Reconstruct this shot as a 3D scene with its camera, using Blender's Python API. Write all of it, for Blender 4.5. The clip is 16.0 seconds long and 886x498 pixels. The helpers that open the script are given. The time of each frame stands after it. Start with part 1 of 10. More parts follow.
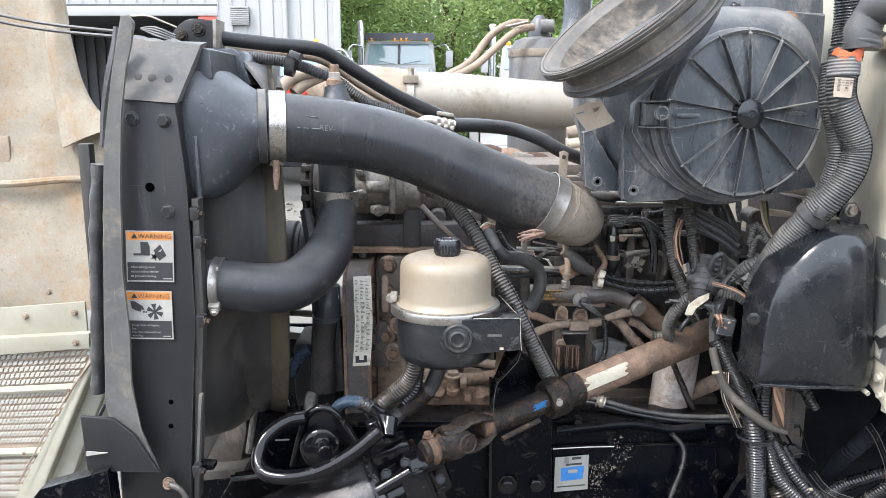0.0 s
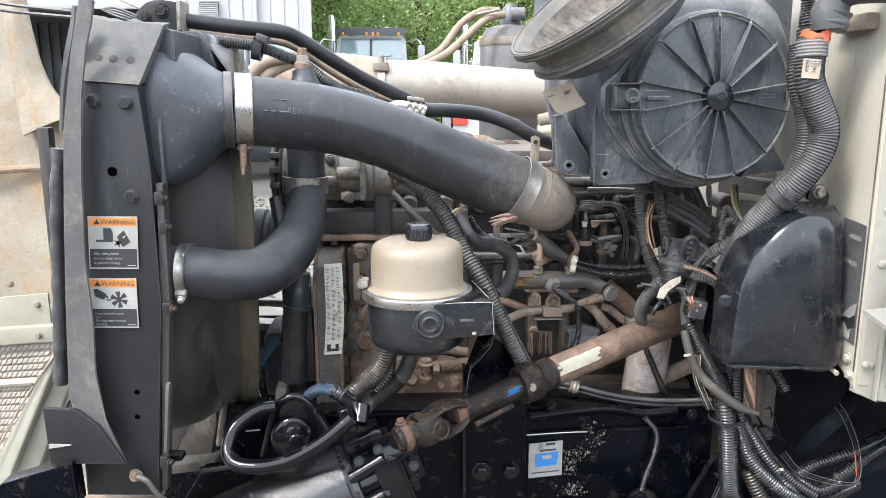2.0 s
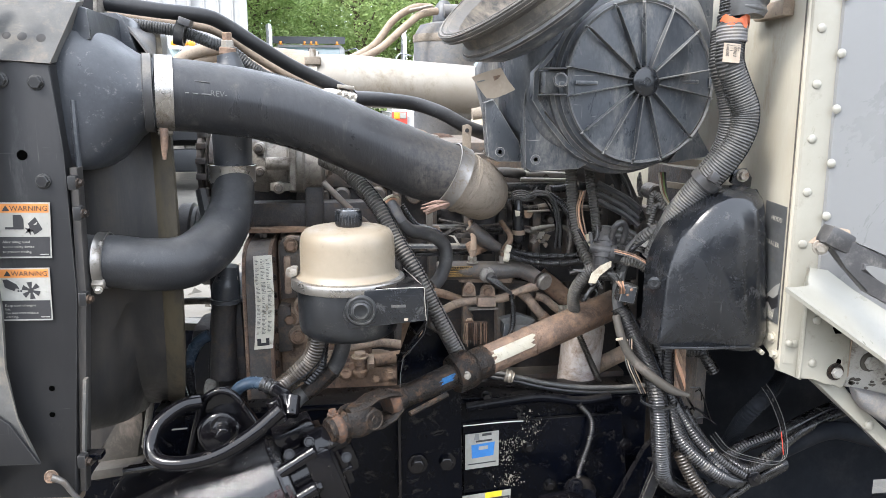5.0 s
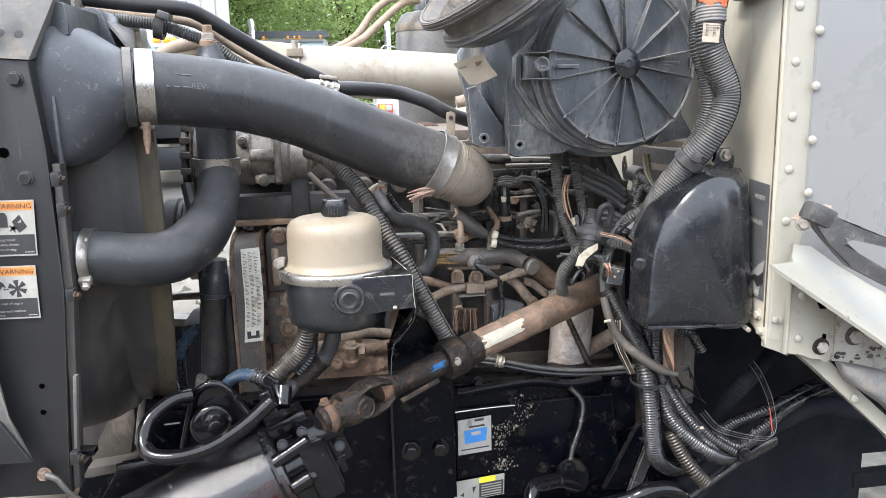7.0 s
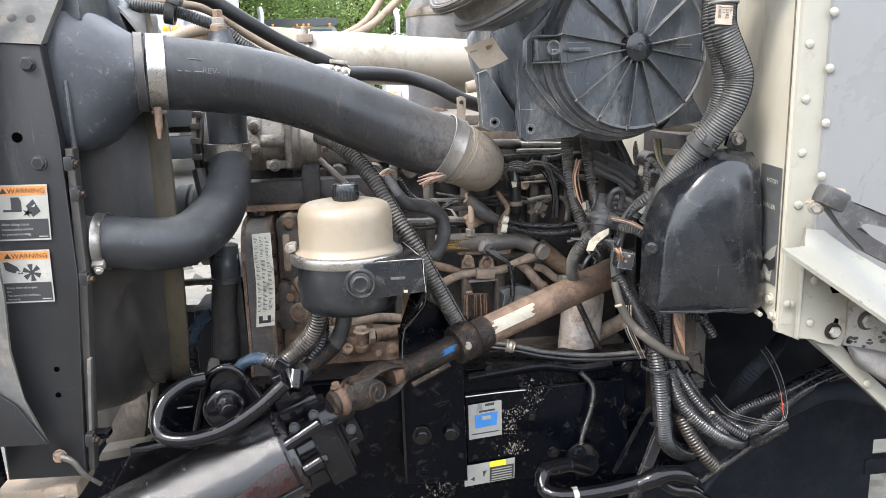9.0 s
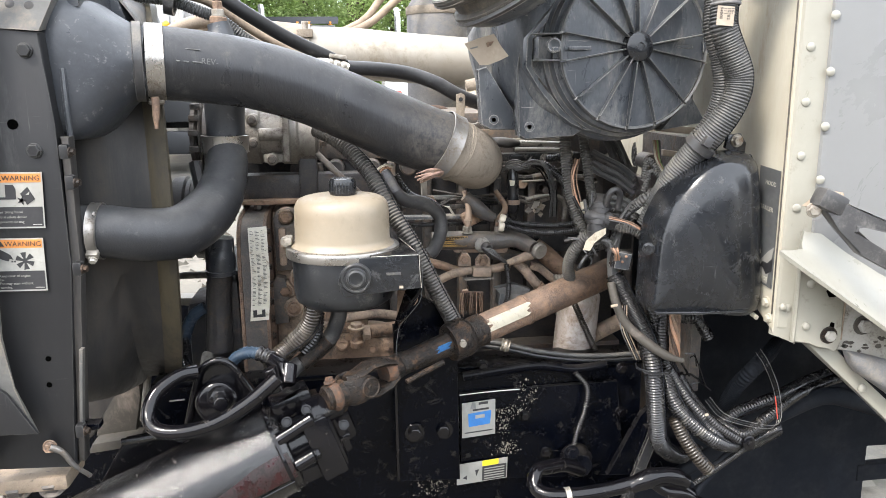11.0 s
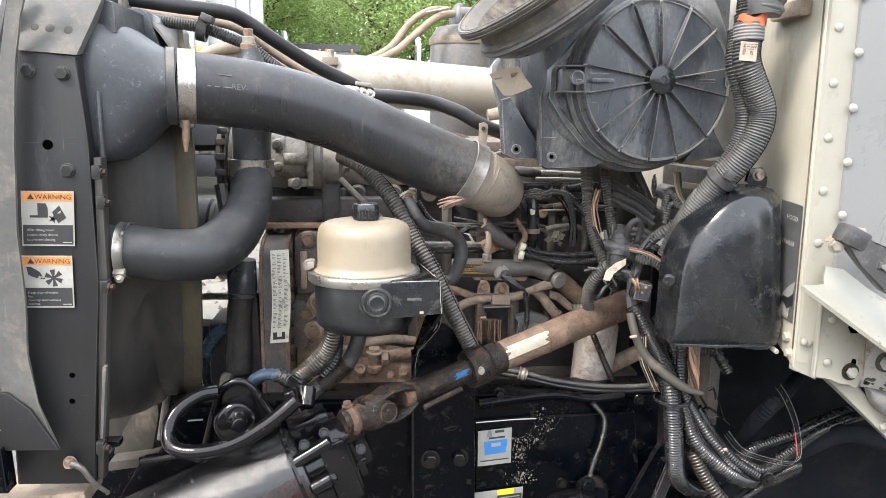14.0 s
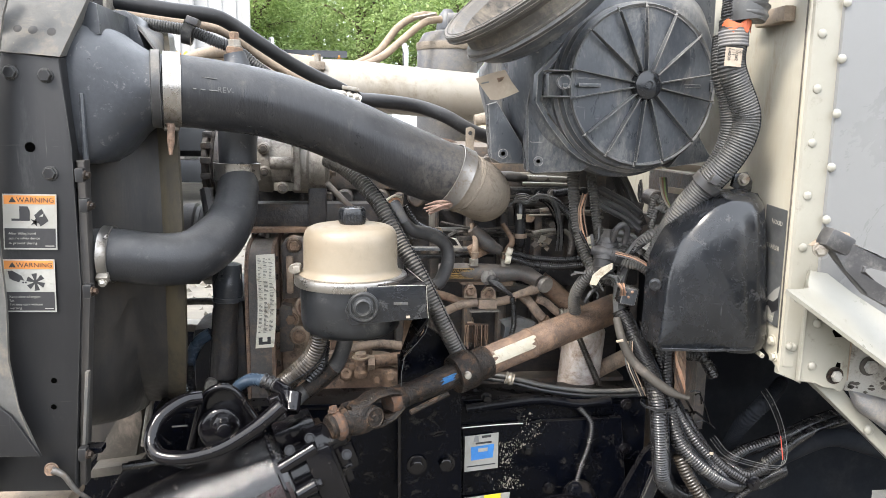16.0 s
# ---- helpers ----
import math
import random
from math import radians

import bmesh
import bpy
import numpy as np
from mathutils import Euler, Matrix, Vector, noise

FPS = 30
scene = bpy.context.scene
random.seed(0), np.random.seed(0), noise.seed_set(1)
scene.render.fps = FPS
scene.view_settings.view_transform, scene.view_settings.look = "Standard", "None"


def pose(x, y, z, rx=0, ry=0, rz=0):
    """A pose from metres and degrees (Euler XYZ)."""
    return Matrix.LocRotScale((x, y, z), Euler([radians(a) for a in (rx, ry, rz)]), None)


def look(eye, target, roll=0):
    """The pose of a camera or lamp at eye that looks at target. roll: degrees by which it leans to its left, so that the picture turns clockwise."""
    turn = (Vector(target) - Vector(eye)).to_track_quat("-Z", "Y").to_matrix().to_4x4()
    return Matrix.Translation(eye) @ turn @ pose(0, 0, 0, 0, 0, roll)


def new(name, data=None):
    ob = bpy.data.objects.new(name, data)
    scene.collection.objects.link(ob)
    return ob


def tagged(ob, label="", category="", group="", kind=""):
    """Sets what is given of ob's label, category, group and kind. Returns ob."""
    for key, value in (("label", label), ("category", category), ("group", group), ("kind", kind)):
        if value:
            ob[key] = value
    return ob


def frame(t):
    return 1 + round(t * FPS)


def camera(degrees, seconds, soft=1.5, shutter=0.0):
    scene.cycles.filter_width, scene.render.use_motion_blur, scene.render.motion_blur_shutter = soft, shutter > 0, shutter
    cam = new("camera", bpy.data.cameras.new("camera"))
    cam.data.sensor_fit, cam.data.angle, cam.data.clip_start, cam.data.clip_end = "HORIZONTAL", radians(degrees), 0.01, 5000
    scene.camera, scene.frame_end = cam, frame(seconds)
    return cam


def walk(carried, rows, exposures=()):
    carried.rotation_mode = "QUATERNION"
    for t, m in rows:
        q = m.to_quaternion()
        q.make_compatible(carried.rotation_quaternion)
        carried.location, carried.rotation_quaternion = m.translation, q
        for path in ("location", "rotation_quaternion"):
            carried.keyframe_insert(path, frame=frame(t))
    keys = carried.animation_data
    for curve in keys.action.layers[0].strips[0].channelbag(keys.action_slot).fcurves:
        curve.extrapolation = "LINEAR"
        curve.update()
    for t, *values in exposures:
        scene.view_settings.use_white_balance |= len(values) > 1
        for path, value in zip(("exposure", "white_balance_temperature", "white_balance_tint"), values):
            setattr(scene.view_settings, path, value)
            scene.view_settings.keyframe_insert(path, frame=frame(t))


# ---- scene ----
cam = camera(60.8, 16.0, soft=0.6)
PATH = [
    (0, (0.001, -0.005, 1.544), (0.001, 1.958, 1.157), -0.0),
    (0.5, (-0.002, -0.006, 1.54), (-0.009, 1.957, 1.154), 0.3),
    (1, (0.002, 0.003, 1.531), (0.027, 1.965, 1.143), 0.5),
    (1.5, (0.005, 0.004, 1.532), (0.063, 1.965, 1.146), 0.4),
    (2, (0.005, 0.004, 1.524), (0.074, 1.963, 1.126), -0.1),
    (2.5, (0.013, 0.007, 1.522), (0.104, 1.962, 1.108), -0.3),
    (3, (0.02, 0.011, 1.522), (0.141, 1.966, 1.12), -0.2),
    (5.5, (0.025, 0.009, 1.475), (0.265, 1.959, 1.104), -0.4),
    (6, (0.029, 0.007, 1.473), (0.283, 1.953, 1.089), -1.0),
    (6.5, (0.03, 0.007, 1.477), (0.292, 1.951, 1.086), -1.3),
    (7, (0.027, 0.004, 1.476), (0.274, 1.95, 1.083), -1.5),
    (7.5, (0.027, 0.003, 1.477), (0.26, 1.951, 1.089), -1.6),
    (8, (0.027, 0.003, 1.476), (0.262, 1.951, 1.092), -1.8),
    (8.5, (0.027, 0.002, 1.475), (0.258, 1.949, 1.079), -1.7),
    (9, (0.025, 0.002, 1.47), (0.245, 1.944, 1.048), -1.7),
    (11.5, (0.025, 0.006, 1.462), (0.251, 1.948, 1.043), -0.3),
    (12, (0.022, 0.005, 1.463), (0.232, 1.951, 1.051), -0.4),
    (12.5, (0.02, 0.003, 1.465), (0.223, 1.951, 1.062), -0.5),
    (13, (0.017, 0.005, 1.46), (0.222, 1.956, 1.069), 0.1),
    (13.5, (0.016, -0.001, 1.462), (0.213, 1.956, 1.095), 0.4),
    (14, (0.015, -0.003, 1.463), (0.206, 1.957, 1.114), 0.5),
    (14.5, (0.016, 0.0, 1.461), (0.212, 1.961, 1.119), 0.6),
    (15, (0.015, -0.002, 1.459), (0.222, 1.959, 1.121), 0.8),
    (15.5, (0.015, -0.001, 1.458), (0.234, 1.96, 1.13), 0.9),
    (16, (0.016, -0.001, 1.459), (0.241, 1.959, 1.127), 0.7),
]
walk(cam, [(t, look(eye, target, roll)) for t, eye, target, roll in PATH],
     exposures=[(0.0, 1.89, 6520, 10), (3.0, 1.98, 6600, 10), (9.0, 2.03, 6750, 10), (11.5, 2.08, 7000, 10), (16.0, 2.05, 7000, 10)])

# ---- world and light: thin bright overcast ----
world = bpy.data.worlds.new("sky")
scene.world = world
world.use_nodes = True
wn = world.node_tree.nodes
sky = wn.new("ShaderNodeTexSky")
sky.sky_type = "NISHITA"
sky.sun_disc = False
sky.sun_elevation = radians(52)
sky.sun_rotation = radians(230)
sky.dust_density = 4.0
sky.air_density = 1.0
sky.ozone_density = 1.0
veil = wn.new("ShaderNodeMix")
veil.data_type = "RGBA"
veil.inputs[0].default_value = 0.75
veil.inputs[7].default_value = (10.2, 11.2, 12.9, 1)
world.node_tree.links.new(sky.outputs[0], veil.inputs[6])
world.node_tree.links.new(veil.outputs[2], wn["Background"].inputs[0])
wn["Background"].inputs[1].default_value = 0.118

sun = new("sun", bpy.data.lights.new("sun", "SUN"))
sun.data.energy = 1.3
sun.data.angle = radians(11)
sun.data.color = (1.0, 0.98, 0.955)
sun.matrix_world = look((-4.6, -3.9, 7.6), (0, 0, 0))


# ---- materials ----
def material(name, base, second=None, rough=0.5, metal=0.0, scale=6.0, grain=60.0, bump=0.15, dirt=None, amount=0.0, dirt_scale=9.0, spread=0.12, coat=0.0, streak=1.0, speck=False, spec=0.5, wear=0.0, wear_col=(0.2, 0.2, 0.19), dust=0.0, dust_col=(0.17, 0.15, 0.125), smear=0.12, scratch=0.0, stretch=None, dents=0.0, tip=None):
    """Base colour broken up at two scales, a second colour in patches, dirt with its own shape, worn edges, settled dust, scratches and fine relief."""
    m = bpy.data.materials.new(name)
    m.use_nodes = True
    n, l = m.node_tree.nodes, m.node_tree.links
    bsdf = n["Principled BSDF"]
    tc = n.new("ShaderNodeTexCoord")

    def mapped(size):
        mp = n.new("ShaderNodeMapping")
        mp.inputs["Scale"].default_value = size
        l.new(tc.outputs["Object"], mp.inputs[0])
        return mp.outputs[0]

    plain = mapped((1, 1, 1))
    drawn = mapped(stretch or (1, 1, streak))

    def noise_node(size, detail, vec=None, rough_=0.62, twist=0.0):
        t = n.new("ShaderNodeTexNoise")
        t.inputs["Scale"].default_value, t.inputs["Detail"].default_value = size, detail
        t.inputs["Roughness"].default_value, t.inputs["Distortion"].default_value = rough_, twist
        l.new(vec or drawn, t.inputs["Vector"])
        return t

    def ramp(src, lo, hi):
        r = n.new("ShaderNodeMapRange")
        r.inputs[1].default_value, r.inputs[2].default_value = lo, hi
        l.new(src, r.inputs[0])
        return r.outputs[0]

    def calc(op, a, b):
        x = n.new("ShaderNodeMath")
        x.operation = op
        for k, v in ((0, a), (1, b)):
            if isinstance(v, float):
                x.inputs[k].default_value = v
            else:
                l.new(v, x.inputs[k])
        return x.outputs[0]

    def mix(fac, a, b):
        x = n.new("ShaderNodeMix")
        x.data_type = "RGBA"
        if isinstance(fac, float):
            x.inputs[0].default_value = fac
        else:
            l.new(fac, x.inputs[0])
        for s, v in ((6, a), (7, b)):
            if isinstance(v, tuple):
                x.inputs[s].default_value = (*v, 1)
            else:
                l.new(v, x.inputs[s])
        return x.outputs[2]

    def blend_rough(fac, was, to):
        x = n.new("ShaderNodeMix")
        l.new(fac, x.inputs[0])
        l.new(was, x.inputs[2])
        x.inputs[3].default_value = to
        return x.outputs[0]

    big, fine = noise_node(scale, 6.0), noise_node(grain, 4.0)
    lo = tuple(max(0.0, c * (1 - spread * 2)) for c in base)
    hi = tuple(min(1.0, c * (1 + spread * 2)) for c in base)
    col = mix(ramp(big.outputs[0], 0.3, 0.7), lo, hi)
    if second:
        col = mix(ramp(noise_node(scale * 1.7, 9.0, None, 0.7).outputs[0], 0.47, 0.62), col, second)
    col = mix(ramp(fine.outputs[0], 0.35, 0.8), col, tuple(c * (1 - spread) for c in base))
    rg = n.new("ShaderNodeMapRange")
    rg.inputs[1].default_value, rg.inputs[2].default_value = 0.35, 0.65
    rg.inputs[3].default_value, rg.inputs[4].default_value = max(0.03, rough - smear * 0.7), min(1.0, rough + smear)
    l.new(noise_node(scale * 2.3, 8.0, None, 0.7, 0.6).outputs[0], rg.inputs[0])
    rough_out = rg.outputs[0]
    if dirt:
        d = noise_node(dirt_scale, 12.0, None, 0.78, 0.4)
        fac = ramp(d.outputs[0], 0.59 - amount * 0.4, 0.7 - amount * 0.32)
        fac = calc("MULTIPLY", fac, ramp(noise_node(dirt_scale * 9, 5.0, plain).outputs[0], 0.2, 0.55))
        col = mix(fac, col, dirt)
        rough_out = blend_rough(fac, rough_out, 0.85)
    if speck:
        tone = tuple(min(0.8, (c + b) * 0.6) for c, b in zip(dirt, base))
        col = mix(ramp(noise_node(420.0, 3.0, plain).outputs[0], 0.54, 0.8), col, tone)
        col = mix(ramp(noise_node(130.0, 6.0, plain, 0.7).outputs[0], 0.42, 0.22), col, tuple(c * 0.3 for c in base))
    geo = n.new("ShaderNodeNewGeometry")
    if dust:
        xyz = n.new("ShaderNodeSeparateXYZ")
        l.new(geo.outputs["Normal"], xyz.inputs[0])
        fac = calc("MULTIPLY", ramp(xyz.outputs[2], 0.15, 0.95), ramp(noise_node(24.0, 10.0, plain, 0.75).outputs[0], 0.34, 0.66))
        fac = calc("MULTIPLY", fac, dust)
        col = mix(fac, col, dust_col)
        rough_out = blend_rough(fac, rough_out, 0.9)
    if tip:
        # grime that thickens towards one end of the thing, along x
        px = n.new("ShaderNodeSeparateXYZ")
        l.new(tc.outputs["Object"], px.inputs[0])
        fac = calc("ADD", ramp(px.outputs[0], tip[0], tip[1]), calc("MULTIPLY", noise_node(9.0, 8.0, plain, 0.7).outputs[0], 0.9))
        fac = calc("MULTIPLY", ramp(fac, 0.75, 1.35), ramp(noise_node(120.0, 6.0, plain, 0.75).outputs[0], 0.38, 0.6))
        col = mix(fac, col, tip[2])
        rough_out = blend_rough(fac, rough_out, 0.85)
    if scratch:
        for vec, cut in ((mapped((9, 160, 160)), 0.665), (mapped((150, 150, 7)), 0.675)):
            fac = calc("MULTIPLY", ramp(noise_node(1.6, 3.0, vec).outputs[0], cut, cut + 0.06), ramp(noise_node(11.0, 4.0, plain).outputs[0], 0.45, 0.6))
            fac = calc("MULTIPLY", fac, scratch)
            col = mix(fac, col, wear_col)
    if wear:
        bv = n.new("ShaderNodeBevel")
        bv.samples = 6
        bv.inputs["Radius"].default_value = 0.0028
        dot = n.new("ShaderNodeVectorMath")
        dot.operation = "DOT_PRODUCT"
        l.new(bv.outputs[0], dot.inputs[0])
        l.new(geo.outputs["Normal"], dot.inputs[1])
        fac = calc("MULTIPLY", ramp(dot.outputs["Value"], 0.985, 0.86), ramp(noise_node(26.0, 8.0, plain, 0.75).outputs[0], 0.36, 0.6))
        fac = calc("MULTIPLY", fac, wear)
        col = mix(fac, col, wear_col)
    bsdf.inputs["Specular IOR Level"].default_value = spec
    l.new(col, bsdf.inputs["Base Color"])
    l.new(rough_out, bsdf.inputs["Roughness"])
    bsdf.inputs["Metallic"].default_value = metal
    bsdf.inputs["Coat Weight"].default_value = coat
    height = fine.outputs[0]
    if dents:
        height = calc("ADD", height, calc("MULTIPLY", noise_node(scale * 1.5, 3.0, plain).outputs[0], dents))
    if bump:
        b = n.new("ShaderNodeBump")
        b.inputs["Strength"].default_value = bump
        b.inputs["Distance"].default_value = 0.003
        l.new(height, b.inputs["Height"])
        l.new(b.outputs[0], bsdf.inputs["Normal"])
    return m


DUST = (0.17, 0.15, 0.125)
M = dict(
    rubber=material("rubber", (0.034, 0.034, 0.036), (0.05, 0.049, 0.049), rough=0.36, scale=9, grain=160, bump=0.12, dirt=(0.11, 0.106, 0.098), amount=0.2, dirt_scale=22, wear=0.5, wear_col=(0.12, 0.12, 0.12), dust=0.6),
    line_rubber=material("line_rubber", (0.017, 0.0175, 0.02), (0.026, 0.026, 0.028), rough=0.36, scale=9, grain=200, bump=0.12, dirt=(0.1, 0.096, 0.09), amount=0.07, dirt_scale=30, dust=0.45, dust_col=(0.12, 0.12, 0.12), scratch=0.4),
    horn_rubber=material("horn_rubber", (0.06, 0.056, 0.052), (0.085, 0.077, 0.068), rough=0.5, scale=9, grain=170, bump=0.1, dirt=(0.16, 0.14, 0.115), amount=0.2, dirt_scale=20, wear=0.8, wear_col=(0.2, 0.18, 0.15), dust=0.5, dust_col=(0.18, 0.16, 0.135)),
    rubber_worn=material("rubber_worn", (0.075, 0.07625, 0.0775), (0.1, 0.0975, 0.09375), rough=0.42, scale=9, grain=170, bump=0.15, dirt=(0.14, 0.135, 0.125), amount=0.15, dirt_scale=24, speck=True, dust=0.5),
    gloss_black=material("gloss_black", (0.003, 0.003, 0.004), (0.007, 0.006, 0.007), rough=0.07, scale=14, grain=300, bump=0.07, dirt=(0.045, 0.038, 0.032), amount=0.02, dirt_scale=40, spec=0.32, smear=0.05, dents=1.6),
    # red reflection on the steering cylinder, put into the colour
    red_sheen=material("red_sheen", (0.022, 0.0018, 0.0035), (0.006, 0.002, 0.0025), rough=0.08, scale=22, grain=420, bump=0.2, spec=0.6, smear=0.08, dents=0.8, dirt=(0.004, 0.003, 0.003), amount=0.34, dirt_scale=26),
    gear_wet=material("gear_wet", (0.003, 0.003, 0.0035), (0.006, 0.005, 0.005), rough=0.05, scale=12, grain=460, bump=0.3, spec=0.6, smear=0.08, dents=1.4, dirt=(0.04, 0.034, 0.03), amount=0.05, dirt_scale=30),
    cloth_tape=material("cloth_tape", (0.0208, 0.0208, 0.0224), (0.0384, 0.0368, 0.0368), rough=0.45, scale=20, grain=260, bump=0.3, dirt=(0.09, 0.08, 0.07), amount=0.12, dirt_scale=30, dust=0.3),
    # darker copy of engine_dark: shade of the deep gaps is in its colour
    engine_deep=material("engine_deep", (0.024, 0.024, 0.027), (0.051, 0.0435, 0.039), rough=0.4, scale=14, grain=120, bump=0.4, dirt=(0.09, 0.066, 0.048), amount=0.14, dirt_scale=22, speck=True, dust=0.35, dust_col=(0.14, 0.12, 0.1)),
    paint_blue=material("paint_blue", (0.015, 0.16, 0.42), (0.03, 0.24, 0.5), rough=0.5, scale=60, grain=300, bump=0.2, dirt=(0.015, 0.014, 0.013), amount=0.3, dirt_scale=60, speck=True),
    black_paint=material("black_paint", (0.0189, 0.01958, 0.0216), (0.02835, 0.02835, 0.0297), rough=0.2, scale=12, grain=80, bump=0.1, dirt=(0.11, 0.1, 0.09), amount=0.08, dirt_scale=28, spec=0.45, wear=0.6, wear_col=(0.25, 0.23, 0.205), dust=0.3, scratch=0.3),
    hose_smooth=material("hose_smooth", (0.0168, 0.018, 0.0208), (0.0232, 0.0244, 0.0272), rough=0.42, scale=8, grain=260, bump=0.12, dirt=(0.085, 0.083, 0.079), amount=0.1, dirt_scale=30, spec=0.42, smear=0.14, dust=0.38, dust_col=(0.105, 0.105, 0.104), scratch=0.2, wear_col=(0.13, 0.13, 0.128)),
    hose_rubber=material("hose_rubber", (0.0132, 0.014, 0.0164), (0.0192, 0.01984, 0.022), rough=0.34, scale=10, grain=190, stretch=(1, 1, 0.16), dirt=(0.06, 0.058, 0.054), amount=0.1, dirt_scale=50, spec=0.42, bump=0.18, smear=0.16, dust=0.42, dust_col=(0.105, 0.105, 0.103), scratch=0.3, wear_col=(0.1, 0.1, 0.098), tip=(0.03, 0.24, (0.085, 0.076, 0.066))),
    filter_white=material("filter_white", (0.4, 0.365, 0.345), (0.32, 0.27, 0.235), rough=0.5, scale=9, grain=120, bump=0.08, dirt=(0.17, 0.12, 0.09), amount=0.26, dirt_scale=12, speck=True),
    # near-black matte colour of the wheel well, parts in it and conduit seams
    near_black=material("near_black", (0.012, 0.014, 0.018), (0.02, 0.021, 0.024), rough=0.8, scale=6, grain=60, bump=0.2, spec=0.1),
    plastic_worn=material("plastic_worn", (0.1, 0.1, 0.097), (0.05, 0.051, 0.053), rough=0.55, scale=40, grain=160, bump=0.1),
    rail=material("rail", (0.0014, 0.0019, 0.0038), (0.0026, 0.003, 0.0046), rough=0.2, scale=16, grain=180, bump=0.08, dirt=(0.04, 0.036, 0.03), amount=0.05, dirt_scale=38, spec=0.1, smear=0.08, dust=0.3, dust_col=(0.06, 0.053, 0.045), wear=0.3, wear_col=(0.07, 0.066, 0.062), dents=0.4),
    panel_black=material("panel_black", (0.01317, 0.01336, 0.01462), (0.01852, 0.01811, 0.01875), rough=0.42, scale=5, grain=120, bump=0.04, dirt=(0.05, 0.05, 0.05), amount=0.1, dirt_scale=9, spec=0.35, wear=0.7, wear_col=(0.1, 0.098, 0.092), scratch=0.3, streak=0.3),
    panel_dusty=material("panel_dusty", (0.07, 0.069, 0.066), (0.05, 0.05, 0.05), rough=0.6, scale=9, grain=90, dirt=(0.14, 0.122, 0.1), amount=0.2, dirt_scale=13, wear=0.6, wear_col=(0.2, 0.175, 0.14), scratch=0.4),
    tank=material("tank_plastic", (0.0279, 0.0315, 0.0378), (0.036, 0.0396, 0.0468), rough=0.36, scale=6, grain=190, bump=0.08, dirt=(0.17, 0.17, 0.165), amount=0.06, dirt_scale=44, wear=0.6, wear_col=(0.18, 0.18, 0.175), dust=0.45, dust_col=(0.12, 0.125, 0.13), smear=0.14, scratch=0.3),
    plastic=material("plastic", (0.04, 0.046, 0.055), (0.082, 0.087, 0.093), rough=0.34, scale=11, grain=220, bump=0.1, dirt=(0.17, 0.165, 0.156), amount=0.2, dirt_scale=15, spread=0.16, wear=1.5, wear_col=(0.36, 0.342, 0.315), dust=0.8, dust_col=(0.2, 0.197, 0.19), smear=0.18, scratch=0.7, streak=0.4),
    cover=material("cover_plastic", (0.0088, 0.01, 0.0124), (0.0128, 0.014, 0.0164), rough=0.2, scale=10, grain=220, bump=0.05, dirt=(0.07, 0.07, 0.07), amount=0.06, dirt_scale=26, spec=0.5, smear=0.16, dents=0.9, scratch=0.4, wear_col=(0.12, 0.12, 0.12), wear=0.4),
    conduit=material("conduit", (0.015, 0.015, 0.0165), (0.026, 0.025, 0.0235), rough=0.15, scale=22, grain=140, bump=0.06, dirt=(0.12, 0.108, 0.09), amount=0.06, dirt_scale=26, spec=0.5),
    conduit_grey=material("conduit_grey", (0.05, 0.051, 0.052), (0.068, 0.066, 0.064), rough=0.42, scale=18, grain=140, bump=0.05, dirt=(0.15, 0.14, 0.12), amount=0.13, dirt_scale=24, dust=0.3),
    shroud=material("shroud", (0.01792, 0.0174, 0.01782), (0.03072, 0.0282, 0.02646), rough=0.5, scale=7, grain=90, bump=0.05, dirt=(0.05, 0.043, 0.037), amount=0.26, dirt_scale=9, streak=0.1, smear=0.16, spec=0.4, wear=0.4, wear_col=(0.1, 0.095, 0.085)),
    ring_ochre=material("ring_ochre", (0.06, 0.047, 0.026), (0.032, 0.027, 0.019), rough=0.65, scale=9, grain=60, dirt=(0.03, 0.027, 0.023), amount=0.3, streak=0.12),
    engine=material("engine_iron", (0.2912, 0.2128, 0.1568), (0.1232, 0.09856, 0.08064), rough=0.7, scale=16, grain=150, bump=0.5, dirt=(0.035, 0.03, 0.027), amount=0.16, dirt_scale=24, speck=True, dust=0.5, dust_col=(0.3, 0.24, 0.185), wear=0.5, wear_col=(0.34, 0.27, 0.2)),
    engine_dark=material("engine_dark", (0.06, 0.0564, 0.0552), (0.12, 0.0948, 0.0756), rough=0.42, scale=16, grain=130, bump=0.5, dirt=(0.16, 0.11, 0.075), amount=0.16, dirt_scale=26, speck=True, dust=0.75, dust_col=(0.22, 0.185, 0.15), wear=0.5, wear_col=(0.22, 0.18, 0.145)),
    rust=material("rust", (0.21, 0.135, 0.09), (0.095, 0.066, 0.052), rough=0.8, scale=26, grain=170, bump=0.6, dirt=(0.04, 0.032, 0.028), amount=0.2, dirt_scale=34, speck=True, dust=0.4, dust_col=(0.3, 0.22, 0.16), wear=0.4, wear_col=(0.33, 0.24, 0.17)),
    rust_orange=material("rust_orange", (0.12, 0.056, 0.0272), (0.04, 0.028, 0.0224), rough=0.9, scale=60, grain=220, bump=1.0, dirt=(0.04, 0.03, 0.025), amount=0.55, dirt_scale=60, speck=True),
    shaft=material("shaft_steel", (0.135, 0.088, 0.064), (0.062, 0.045, 0.037), rough=0.62, metal=0.1, scale=24, grain=230, bump=0.9, dirt=(0.23, 0.145, 0.095), amount=0.26, dirt_scale=40, speck=True, spread=0.2, scratch=0.5, wear_col=(0.28, 0.21, 0.165), dust=0.25, dust_col=(0.2, 0.155, 0.12)),
